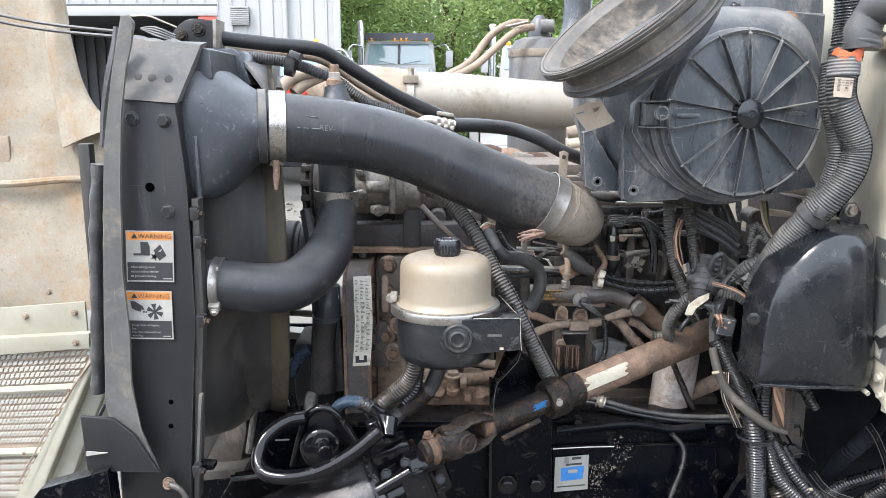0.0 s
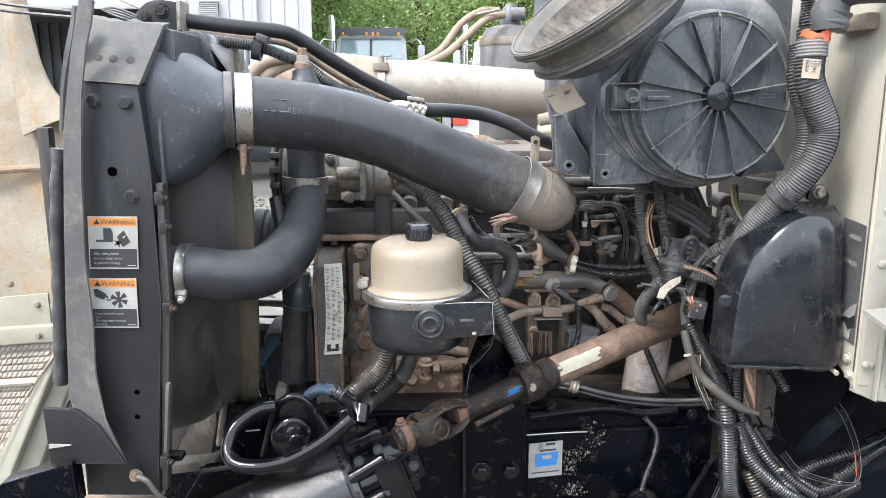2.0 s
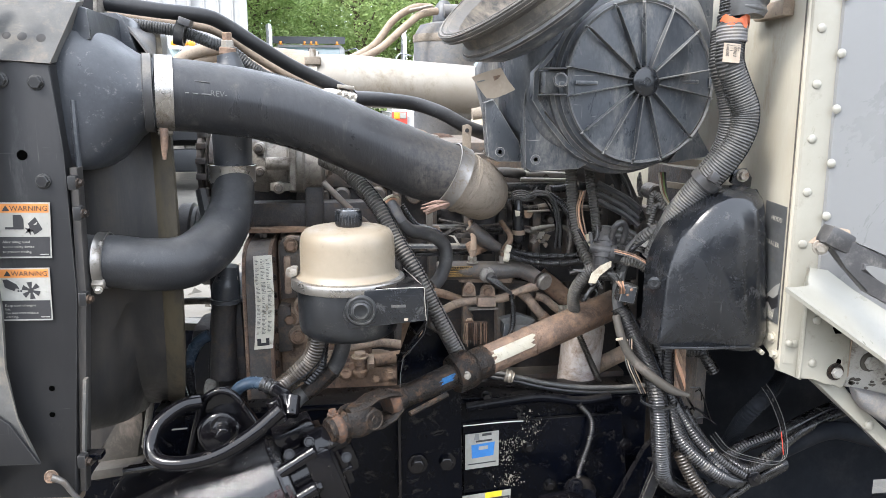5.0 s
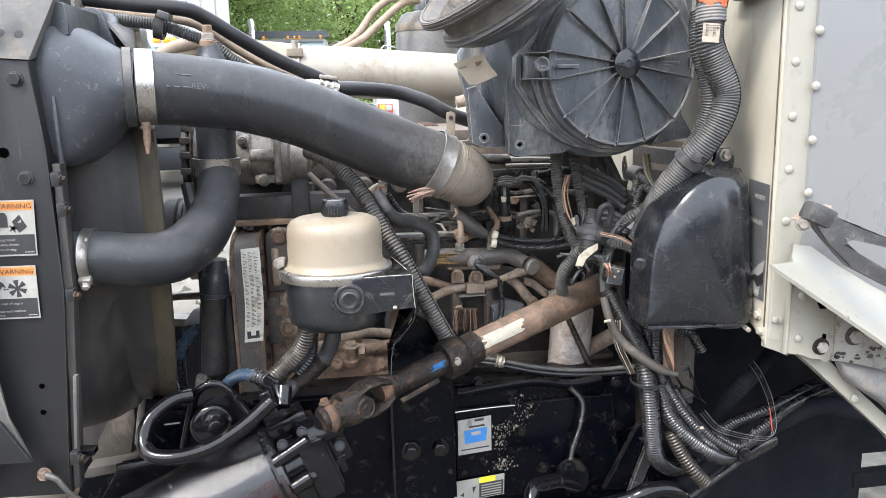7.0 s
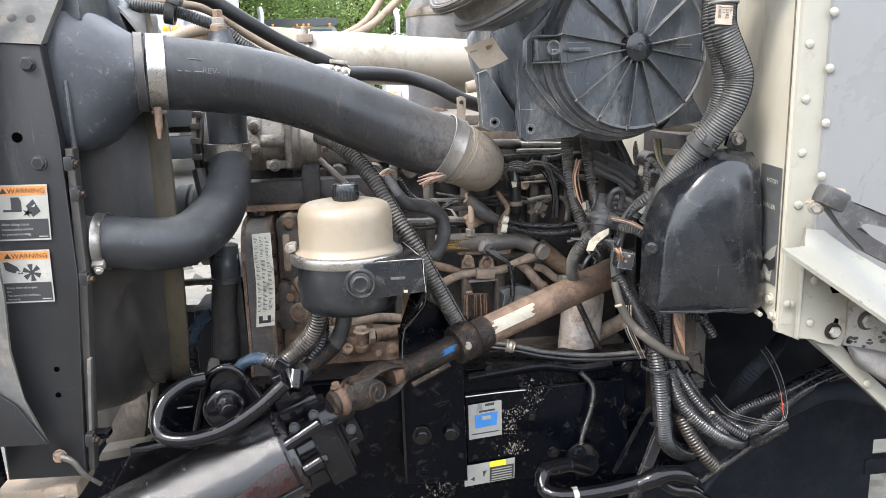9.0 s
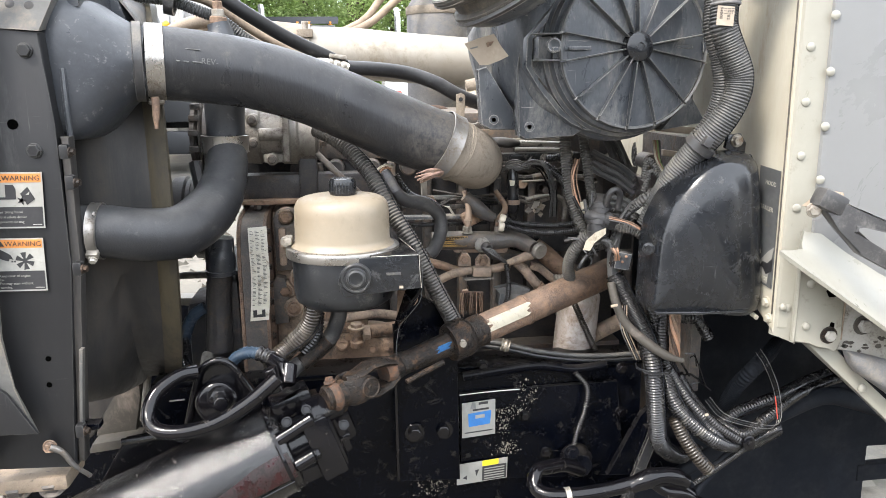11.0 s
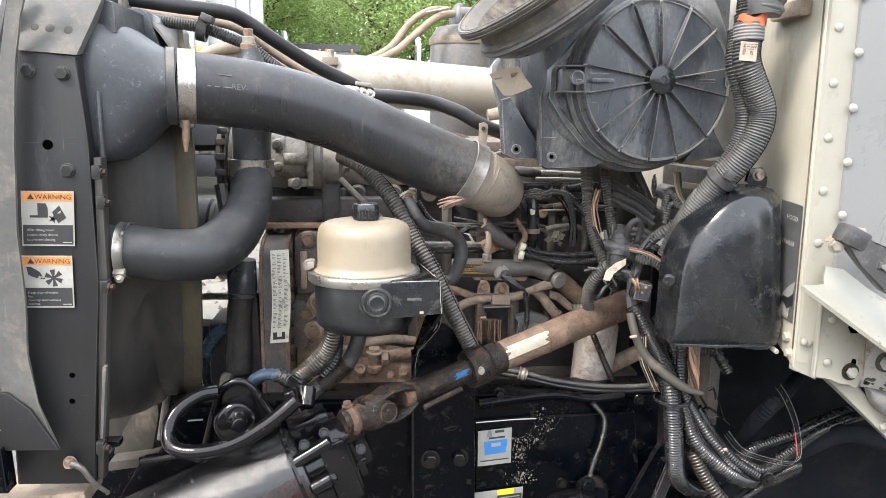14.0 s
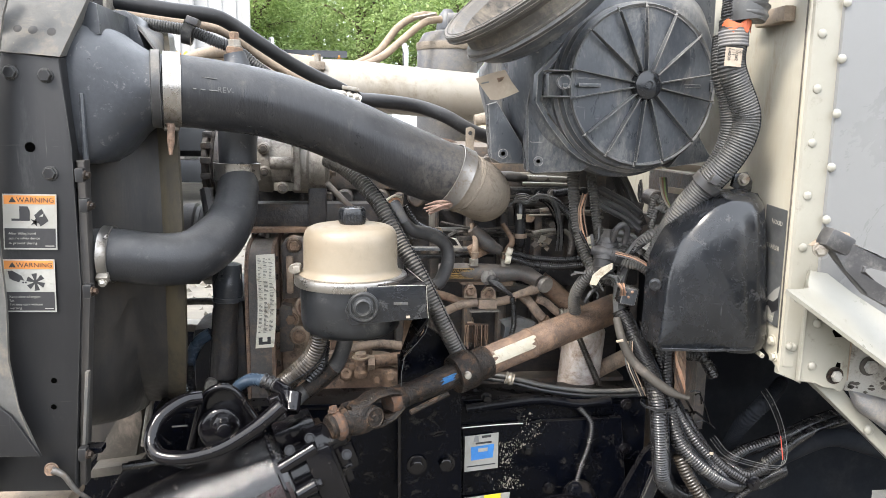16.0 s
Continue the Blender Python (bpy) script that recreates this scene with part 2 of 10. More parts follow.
    shaft_dark=material("shaft_dark", (0.008, 0.0075, 0.0075), (0.019, 0.0145, 0.011), rough=0.36, scale=34, grain=260, bump=1.0, dirt=(0.09, 0.052, 0.03), amount=0.18, dirt_scale=45, speck=True, spec=0.22, smear=0.25, wear=0.5, wear_col=(0.1, 0.07, 0.05)),
    sticker_tan=material("sticker_tan", (0.36, 0.3, 0.235), (0.3, 0.245, 0.19), rough=0.6, scale=16, grain=120, bump=0.05),
    conduit_brown=material("conduit_brown", (0.0245, 0.0189, 0.014), (0.0154, 0.0126, 0.0105), rough=0.28, scale=15, grain=90, bump=0.05, dirt=(0.12, 0.1, 0.08), amount=0.16, dirt_scale=30, dust=0.1),
    frame_tan=material("frame_tan", (0.0448, 0.04, 0.0336), (0.04, 0.0352, 0.0296), rough=0.7, scale=10, grain=120, bump=0.1, dirt=(0.12, 0.1, 0.085), amount=0.2),
    ring_steel=material("ring_steel", (0.3, 0.285, 0.265), rough=0.3, metal=0.85, scale=8, grain=200, bump=0.03, spread=0.06, dirt=(0.16, 0.125, 0.09), amount=0.13, dirt_scale=45, smear=0.12),
    plate_cream=material("plate_cream", (0.6, 0.575, 0.49), (0.52, 0.48, 0.38), rough=0.5, scale=18, grain=120, bump=0.05, spread=0.04, dirt=(0.2, 0.15, 0.1), amount=0.12, dirt_scale=50),
    horn_dust=material("horn_dust", (0.19, 0.16, 0.125), (0.07, 0.062, 0.055), rough=0.7, scale=9, grain=120, bump=0.1, dirt=(0.035, 0.034, 0.034), amount=0.4, dirt_scale=5),
    splatter=material("splatter", (0.2, 0.178, 0.142), (0.085, 0.075, 0.06), rough=0.85, scale=140, grain=300, bump=0.1),
    conduit_dusty=material("conduit_dusty", (0.0432, 0.042, 0.0408), (0.066, 0.0624, 0.0576), rough=0.3, scale=22, grain=140, bump=0.06, dirt=(0.11, 0.099, 0.083), amount=0.18, dirt_scale=26, dust=0.7),
    void=material("void", (0.001, 0.001, 0.001), rough=0.95, scale=20, grain=120, bump=0.0, spec=0.0),
    mesh_metal=material("mesh_metal", (0.33, 0.31, 0.27), (0.27, 0.25, 0.21), rough=0.6, metal=0.2, scale=20, grain=120, bump=0.1),
    steel=material("steel", (0.5, 0.47, 0.42), (0.44, 0.4, 0.35), rough=0.32, metal=0.6, scale=20, grain=160, bump=0.08, dirt=(0.26, 0.21, 0.17), amount=0.04, dirt_scale=22),
    steel_dull=material("steel_dull", (0.22, 0.21, 0.2), (0.16, 0.145, 0.125), rough=0.36, metal=0.6, scale=30, grain=180, bump=0.15, dirt=(0.16, 0.12, 0.085), amount=0.16, dirt_scale=40),
    zinc=material("zinc", (0.3, 0.28, 0.245), (0.23, 0.205, 0.17), rough=0.45, metal=0.5, scale=40, grain=200, bump=0.2, dirt=(0.16, 0.1, 0.06), amount=0.16, dirt_scale=50, speck=True),
    alu_pipe=material("alu_pipe", (0.285, 0.262, 0.225), (0.245, 0.217, 0.178), rough=0.42, metal=0.25, scale=5, grain=120, bump=0.06, dirt=(0.19, 0.16, 0.12), amount=0.2, dirt_scale=5, scratch=0.3, wear_col=(0.36, 0.32, 0.27)),
    alu_cast=material("alu_cast", (0.235, 0.2, 0.162), (0.19, 0.163, 0.132), rough=0.78, metal=0.0, scale=16, grain=300, bump=0.7, dirt=(0.12, 0.1, 0.082), amount=0.14, dirt_scale=22, speck=True, spread=0.14, spec=0.15),
    alu_grey=material("alu_grey", (0.2304, 0.2131, 0.1901), (0.1498, 0.1382, 0.121), rough=0.55, metal=0.4, scale=18, grain=160, bump=0.3, dirt=(0.085, 0.07, 0.058), amount=0.24, dirt_scale=20, speck=True),
    brown_pipe=material("brown_pipe", (0.26, 0.2, 0.145), (0.1575, 0.12, 0.087), rough=0.65, scale=14, grain=120, dirt=(0.22, 0.18, 0.14), amount=0.15, speck=True),
    tank_far=material("tank_far", (0.1125, 0.1125, 0.117), (0.165, 0.15, 0.135), rough=0.6, scale=9, grain=90, dirt=(0.2, 0.18, 0.15), amount=0.2, dirt_scale=8, speck=True),
    cream_tank=material("cream_tank", (0.2332, 0.1954, 0.1452), (0.22, 0.1778, 0.1276), rough=0.4, scale=10, grain=160, bump=0.03, spread=0.1, dirt=(0.2, 0.16, 0.115), amount=0.16, dirt_scale=18, scratch=0.25, wear_col=(0.18, 0.14, 0.1)),
    canister=material("canister", (0.009, 0.01013, 0.012), (0.015, 0.01613, 0.01838), rough=0.36, scale=14, grain=160, bump=0.08, dirt=(0.11, 0.105, 0.096), amount=0.06, dirt_scale=20, wear=0.6, wear_col=(0.13, 0.13, 0.125), smear=0.14, dust=0.12),
    cream_wall=material("cream_paint", (0.36, 0.3375, 0.279), (0.3285, 0.297, 0.2313), rough=0.45, scale=5, grain=140, bump=0.02, spread=0.05, dirt=(0.28, 0.23, 0.165), amount=0.1, dirt_scale=9, streak=0.35, scratch=0.25, wear_col=(0.2, 0.17, 0.13)),
    white_paint=material("white_paint", (0.2614, 0.2526, 0.2156), (0.242, 0.2318, 0.1966), rough=0.34, scale=4, grain=140, bump=0.02, spread=0.03, coat=0.25, dirt=(0.17, 0.152, 0.125), amount=0.03, dirt_scale=16, wear=0.2, wear_col=(0.2, 0.17, 0.13)),
    door_paint=material("door_paint", (0.1845, 0.1881, 0.1899), (0.1845, 0.1881, 0.1899), rough=0.3, scale=3, grain=140, bump=0.02, spread=0.02, coat=0.4),
    chipped=material("chipped_paint", (0.27, 0.2628, 0.243), (0.234, 0.2205, 0.1935), rough=0.5, scale=12, grain=120, bump=0.15, spread=0.06, dirt=(0.07, 0.058, 0.046), amount=0.2, dirt_scale=30, wear=0.6, wear_col=(0.12, 0.1, 0.08), speck=True),
    hood=material("fibreglass", (0.2385, 0.2115, 0.1638), (0.18, 0.1467, 0.1044), rough=0.75, scale=6, grain=60, bump=0.8, spread=0.1, dirt=(0.22, 0.14, 0.075), amount=0.3, dirt_scale=5, speck=True, scratch=0.4, wear_col=(0.4, 0.36, 0.28)),
    hood_white=material("hood_white", (0.2975, 0.2865, 0.2295), (0.2635, 0.2422, 0.1827), rough=0.5, scale=6, grain=120, bump=0.05, spread=0.04),
    bare_metal=material("grille_metal", (0.425, 0.391, 0.34), (0.34, 0.289, 0.238), rough=0.6, metal=0.3, scale=20, grain=120, bump=0.2),
    orange_wire=material("orange_wire", (0.38, 0.2, 0.12), (0.3, 0.2, 0.14), rough=0.5, scale=30, grain=200, bump=0.05),
    pale_wire=material("pale_wire", (0.55, 0.5, 0.4), rough=0.5, scale=30, grain=200, bump=0.0),
    tape=material("orange_tape", (0.55, 0.12, 0.045), (0.45, 0.1, 0.04), rough=0.45, scale=30, grain=120),
    paper=material("paper_label", (0.42, 0.38, 0.3), (0.34, 0.29, 0.21), rough=0.7, scale=24, grain=120, bump=0.1, dirt=(0.2, 0.15, 0.1), amount=0.12, dirt_scale=40),
    label_white=material("label_white", (0.29, 0.285, 0.262), (0.26, 0.248, 0.22), rough=0.45, scale=14, grain=120, bump=0.02, dirt=(0.17, 0.155, 0.13), amount=0.06, dirt_scale=40),
    label_orange=material("label_orange", (0.52, 0.2, 0.05), (0.47, 0.175, 0.048), rough=0.45, scale=20, grain=120, bump=0.02),
    label_print=material("label_print", (0.09, 0.09, 0.09), (0.15, 0.147, 0.135), rough=0.5, scale=30, grain=120, bump=0.02),
    decal_grey=material("decal_grey", (0.075, 0.079, 0.082), (0.1, 0.103, 0.104), rough=0.4, scale=12, grain=120, bump=0.02, dirt=(0.16, 0.15, 0.13), amount=0.1, dirt_scale=40, scratch=0.3),
    strip_pink=material("strip_pink", (0.23, 0.145, 0.115), (0.15, 0.1, 0.08), rough=0.8, scale=60, grain=300, bump=0.5),
    label_amber=material("label_amber", (0.34, 0.2, 0.05), (0.2, 0.12, 0.04), rough=0.6, scale=60, grain=200, bump=0.05, dirt=(0.05, 0.04, 0.03), amount=0.3, dirt_scale=60),
    label_black=material("label_black", (0.02, 0.02, 0.022), rough=0.5, scale=20, grain=120, bump=0.02),
    label_grey=material("label_grey", (0.15, 0.155, 0.155), (0.19, 0.19, 0.185), rough=0.45, scale=9, grain=120, bump=0.02),
    label_blue=material("label_blue", (0.027, 0.1612, 0.432), (0.0405, 0.2046, 0.4752), rough=0.4, scale=20, grain=120, bump=0.02),
    label_yellow=material("label_yellow", (0.85, 0.66, 0.03), rough=0.5, scale=20, grain=120, bump=0.02),
    blue_hose=material("blue_hose", (0.03, 0.047, 0.07), (0.018, 0.028, 0.042), rough=0.25, scale=14, grain=120, bump=0.1),
    tyre=material("tyre", (0.1, 0.098, 0.09), (0.14, 0.135, 0.125), rough=0.85, scale=12, grain=90, bump=0.4, dirt=(0.2, 0.18, 0.15), amount=0.25, speck=True),
    gravel=material("gravel", (0.1292, 0.119, 0.1006), (0.0952, 0.08568, 0.0714), rough=0.95, scale=0.6, grain=14, bump=0.8, spread=0.16, dirt=(0.17, 0.15, 0.12), amount=0.2, dirt_scale=3),
    stone=material("stone", (0.1512, 0.1397, 0.1166), (0.1008, 0.09072, 0.0756), rough=0.9, scale=4, grain=60, bump=0.3),
    siding=material("siding", (0.306, 0.306, 0.2975), (0.2848, 0.2848, 0.2762), rough=0.5, scale=0.7, grain=14, bump=0.02, spread=0.03),
    shed_dark=material("shed_dark", (0.07, 0.074, 0.078), (0.052, 0.055, 0.058), rough=0.7, scale=1.2, grain=14, bump=0.05),
    truck_white=material("truck_white", (0.3264, 0.3264, 0.3196), (0.2992, 0.2958, 0.2856), rough=0.35, scale=1.5, grain=30, bump=0.02, spread=0.03),
    truck_red=material("truck_red", (0.5, 0.05, 0.03), rough=0.4, scale=2, grain=30, bump=0.02),
    truck_black=material("truck_black", (0.02, 0.022, 0.025), rough=0.4, scale=2, grain=30, bump=0.02),
    chrome=material("chrome", (0.5, 0.5, 0.5), rough=0.2, metal=1.0, scale=3, grain=30, bump=0.0),
    amber=material("amber_lens", (0.8, 0.3, 0.03), rough=0.3, scale=5, grain=30, bump=0.0),
    bark=material("bark", (0.12, 0.09, 0.065), (0.08, 0.06, 0.045), rough=0.9, scale=6, grain=30, bump=0.8),
)


def foliage(name, a, b):
    m = bpy.data.materials.new(name)
    m.use_nodes = True
    n, l = m.node_tree.nodes, m.node_tree.links
    g = n.new("ShaderNodeNewGeometry")
    r = n.new("ShaderNodeValToRGB")
    r.color_ramp.elements[0].color, r.color_ramp.elements[1].color = (*a, 1), (*b, 1)
    l.new(g.outputs["Random Per Island"], r.inputs[0])
    l.new(r.outputs[0], n["Principled BSDF"].inputs["Base Color"])
    n["Principled BSDF"].inputs["Roughness"].default_value = 0.55
    t = n.new("ShaderNodeBsdfTranslucent")
    l.new(r.outputs[0], t.inputs[0])
    s = n.new("ShaderNodeMixShader")
    s.inputs[0].default_value = 0.5
    l.new(n["Principled BSDF"].outputs[0], s.inputs[1])
    l.new(t.outputs[0], s.inputs[2])
    l.new(s.outputs[0], n["Material Output"].inputs[0])
    return m


M["leaf"] = foliage("leaf", (0.2, 0.29, 0.1), (0.42, 0.52, 0.22))
M["leaf_dark"] = foliage("leaf_dark", (0.15, 0.235, 0.09), (0.34, 0.45, 0.19))


def glass_material():
    m = bpy.data.materials.new("windscreen_glass")
    m.use_nodes = True
    p = m.node_tree.nodes["Principled BSDF"]
    # base raised: the sky's reflection is put into the glass colour
    p.inputs["Base Color"].default_value = (0.12, 0.175, 0.175, 1)
    p.inputs["Roughness"].default_value = 0.06
    p.inputs["Specular IOR Level"].default_value = 0.8
    p.inputs["Coat Weight"].default_value = 1.0
    return m


M["windscreen"] = glass_material()

# ---- building tools ----
def finish(bm, name, mat, angle=38):
    bmesh.ops.recalc_face_normals(bm, faces=bm.faces)
    me = bpy.data.meshes.new(name)
    bm.to_mesh(me)
    bm.free()
    me.materials.append(M[mat])
    me.shade_smooth()
    me.set_sharp_from_angle(angle=radians(angle))
    return me


def thing(name, at, label, category, group="", kind=""):
    """An Empty at its base that parents a thing's parts."""
    ob = new(name)
    ob.empty_display_size = 0.05
    ob.location = at
    return tagged(ob, label, category, group, kind)


def base_of(ob):
    return Vector((0, 0, 0)) if ob.data else Vector(ob.location)


def part(name, bm, mat, parent=None, label="", angle=38):
    """One mesh object, in world coordinates, under a thing or a part."""
    ob = new(name, finish(bm, name, mat, angle))
    if parent:
        ob.parent = parent
        ob.matrix_parent_inverse = Matrix.Translation(-base_of(parent))
    return tagged(ob, label)


def solid(name, bm, mat, label, category, group="", kind="", angle=38):
    """A thing that is one mesh."""
    return tagged(part(name, bm, mat, None, "", angle), label, category, group, kind)


def B():
    return bmesh.new()


def frame_of(axis):
    a = Vector(axis).normalized()
    s = Vector((0, 0, 1)) if abs(a.z) < 0.9 else Vector((1, 0, 0))
    u = a.cross(s).normalized()
    return a, u, a.cross(u).normalized()


def lathe(bm, profile, at, axis, sides=32, squash=1.0, closed=True):
    """Turns (radius, height) pairs round an axis."""
    a, u, w = frame_of(axis)
    o = Vector(at)
    rings = []
    for r, h in profile:
        if r < 1e-6:
            rings.append([bm.verts.new(o + a * h)])
        else:
            rings.append([bm.verts.new(o + a * h + (u * math.cos(t) + w * math.sin(t) * squash) * r) for t in (2 * math.pi * k / sides for k in range(sides))])
    for p, q in zip(rings, rings[1:]):
        for k in range(sides):
            j = (k + 1) % sides
            if len(p) == 1 and len(q) == 1:
                continue
            if len(p) == 1:
                bm.faces.new((p[0], q[k], q[j]))
            elif len(q) == 1:
                bm.faces.new((p[k], p[j], q[0]))
            else:
                bm.faces.new((p[k], p[j], q[j], q[k]))
    if closed:
        for ring in (rings[0], rings[-1]):
            if len(ring) > 2:
                bm.faces.new(ring)
    return bm


def cyl(bm, a, b, r, r2=None, sides=20, bev=0.0015):
    a, b = Vector(a), Vector(b)
    h = (b - a).length
    r2 = r if r2 is None else r2
    bev = min(bev, h * 0.3, r * 0.4)
    return lathe(bm, [(r - bev, 0), (r, bev), (r2, h - bev), (r2 - bev, h)], a, b - a, sides)


def box(bm, at, size, turn=(0, 0, 0), bev=0.003, seg=2):
    m = pose(*at, *turn)
    made = bmesh.ops.create_cube(bm, size=1.0, matrix=m @ Matrix.Diagonal((*size, 1)))
    if bev:
        edges = list({e for v in made["verts"] for e in v.link_edges})
        bmesh.ops.bevel(bm, geom=edges, offset=min(bev, min(size) * 0.45), segments=seg, affect="EDGES", profile=0.6)
    return bm


def plate(bm, outline, depth, bev=0.0015):
    """A flat or gently bent plate: an outline, pushed back by depth."""
    d = Vector(depth)
    f = [bm.verts.new(Vector(p)) for p in outline]
    k = [bm.verts.new(Vector(p) + d) for p in outline]
    n = len(f)
    faces = [bm.faces.new(f), bm.faces.new(k[::-1])]
    for i in range(n):
        j = (i + 1) % n
        faces.append(bm.faces.new((f[j], f[i], k[i], k[j])))
    if bev:
        rim = [e for e in faces[0].edges]
        bmesh.ops.bevel(bm, geom=rim, offset=bev, segments=2, affect="EDGES", profile=0.6)
    return bm


def curve_points(points, per=10):
    """Catmull-Rom through the points."""
    p = [Vector(v) for v in points]
    if len(p) == 2:
        return [p[0].lerp(p[1], i / per) for i in range(per + 1)]
    p = [p[0] * 2 - p[1]] + p + [p[-1] * 2 - p[-2]]
    out = []
    for a, b, c, d in zip(p, p[1:], p[2:], p[3:]):
        for i in range(per):
            t = i / per
            out.append(0.5 * ((2 * b) + (c - a) * t + (2 * a - 5 * b + 4 * c - d) * t * t + (3 * b - a - 3 * c + d) * t ** 3))
    return out + [p[-2]]


def even(points, step):
    """Points at an even step along a line of points, and how far along each lies, 0 to 1."""
    run = [0.0]
    for a, b in zip(points, points[1:]):
        run.append(run[-1] + (b - a).length)
    n = max(2, int(run[-1] / step))
    out, k = [], 0
    for i in range(n + 1):
        s = run[-1] * i / n
        while k < len(points) - 2 and run[k + 1] < s:
            k += 1
        gap = run[k + 1] - run[k]
        out.append(points[k].lerp(points[k + 1], (s - run[k]) / gap if gap else 0))
    return out


def tube(bm, points, r, sides=14, step=0.012, ribs=None, caps=True, per=10, wobble=0.0):
    """A hose or pipe along a curve. r: one radius or one per point; ribs: (pitch, depth) of a corrugated conduit."""
    line = curve_points(points, per)
    if ribs:
        step = ribs[0] / 6
    q = even(line, step)
    n = len(q)
    rr = [r] * len(points) if isinstance(r, (int, float)) else list(r)
    tangent = (q[1] - q[0]).normalized()
    _, u, w = frame_of(tangent)
    rings = []
    for i, c in enumerate(q):
        t = (q[min(i + 1, n - 1)] - q[max(i - 1, 0)]).normalized()
        turn = tangent.rotation_difference(t)
        u, w, tangent = turn @ u, turn @ w, t
        f = i / (n - 1) * (len(rr) - 1)
        k = min(int(f), len(rr) - 2)
        g = f - k
        g = g * g * (3 - 2 * g)
        rad = rr[k] * (1 - g) + rr[k + 1] * g
        if ribs:
            rad -= ribs[1] * (0.0, 0.0, 0.5, 1.0, 1.0, 0.5)[i % 6]
        if wobble:
            rad *= 1 + wobble * noise.noise(c * 30)
        rings.append([bm.verts.new(c + (u * math.cos(a) + w * math.sin(a)) * rad) for a in (2 * math.pi * s / sides for s in range(sides))])
    for a, b in zip(rings, rings[1:]):
        for s in range(sides):
            j = (s + 1) % sides
            bm.faces.new((a[s], a[j], b[j], b[s]))
    if caps:
        bm.faces.new(rings[0])
        bm.faces.new(rings[-1])
    return bm


def ring_band(bm, at, axis, r, width, thick=0.0018, sides=40):
    """A clamp band: a flat ring round a pipe."""
    h = width / 2
    return lathe(bm, [(r, -h), (r + thick, -h + 0.0006), (r + thick * 0.6, -h * 0.8), (r + thick * 0.6, h * 0.8), (r + thick, h - 0.0006), (r, h)], at, axis, sides, closed=False)


def bolt(bm, at, axis, r=0.009, h=0.007, washer=1.35):
    """A hex head on a washer, pointing along the axis."""
    if washer:
        lathe(bm, [(r * washer, 0), (r * washer, 0.0018), (r * washer - 0.0006, 0.0024)], at, axis, 20)
    a = Vector(axis).normalized()
    return lathe(bm, [(r, 0.002), (r, h - 0.0012), (r * 0.86, h), (r * 0.3, h)], at, axis, 6)


def blend(bm, a, b, steps=1):
    """Faces between two loops of the same count."""
    rows = [[Vector(p).lerp(Vector(q), s / steps) for p, q in zip(a, b)] for s in range(steps + 1)]
    rows = [[bm.verts.new(p) for p in row] for row in rows]
    n = len(a)
    for p, q in zip(rows, rows[1:]):
        for i in range(n):
            j = (i + 1) % n
            bm.faces.new((p[i], p[j], q[j], q[i]))
    return rows


def loft(bm, loops, cap=True):
    rows = [[bm.verts.new(p) for p in loop] for loop in loops]
    n = len(rows[0])
    for p, q in zip(rows, rows[1:]):
        for i in range(n):
            j = (i + 1) % n
            bm.faces.new((p[i], p[j], q[j], q[i]))
    if cap:
        bm.faces.new(rows[0]), bm.faces.new(rows[-1])
    return bm


def letters(text, at, right, up, height, lift=0.0008):
    """A mesh of a line of writing in the built-in font, standing on a surface."""
    c = bpy.data.curves.new("writing", "FONT")
    c.body, c.size, c.extrude, c.resolution_u = text, 1.0, 0.004, 2
    ob = bpy.data.objects.new("writing", c)
    scene.collection.objects.link(ob)
    me = bpy.data.meshes.new_from_object(ob.evaluated_get(bpy.context.evaluated_depsgraph_get()))
    bpy.data.objects.remove(ob)
    r, u = Vector(right).normalized(), Vector(up).normalized()
    nrm = r.cross(u)
    k = height / 0.7
    bm = B()
    bm.from_mesh(me)
    bpy.data.meshes.remove(me)
    o = Vector(at)
    for v in bm.verts:
        p = v.co.copy()
        v.co = o + r * p.x * k + u * p.y * k + nrm * (lift + p.z * k)
    return bm


class Sheet:
    """A flat label: places on it are (across, up) in 0 to 1 from its lower left corner."""

    def __init__(self, lower_left, lower_right, upper_left):
        self.o, self.r, self.u = Vector(lower_left), Vector(lower_right) - Vector(lower_left), Vector(upper_left) - Vector(lower_left)
        self.n = self.r.cross(self.u).normalized()

    def spot(self, a, b, lift=0.0):
        return self.o + self.r * a + self.u * b + self.n * lift

    def quad(self, bm, a0, b0, a1, b1, lift, thick=0.0006):
        return plate(bm, [self.spot(a0, b0, lift), self.spot(a1, b0, lift), self.spot(a1, b1, lift), self.spot(a0, b1, lift)], self.n * -thick, 0)

    def shape(self, bm, pts, lift, thick=0.0006):
        return plate(bm, [self.spot(a, b, lift) for a, b in pts], self.n * -thick, 0)

    def text(self, words, a, b, height, lift=0.0):
        return letters(words, self.spot(a, b, lift), self.r, self.u, height * self.u.length)

# ---- the yard behind: ground, buildings, trees, parked trucks ----
def ground_sheet():
    bm = B()
    n = 90
    edge = [((i / n) * 2 - 1) for i in range(n + 1)]
    pos = [math.copysign(abs(e) ** 3 * 900 + abs(e) * 12, e) for e in edge]
    v = [[bm.verts.new((x, y + 4, 0.03 * noise.noise(Vector((x * 0.35, y * 0.35, 0))) if abs(x) < 40 and abs(y) < 40 else 0)) for x in pos] for y in pos]
    for a, b in zip(v, v[1:]):
        for i in range(n):
            bm.faces.new((a[i], a[i + 1], b[i + 1], b[i]))
    return solid("ground", bm, "gravel", "pale dusty gravel yard", "ground", kind="structure")


ground_sheet()


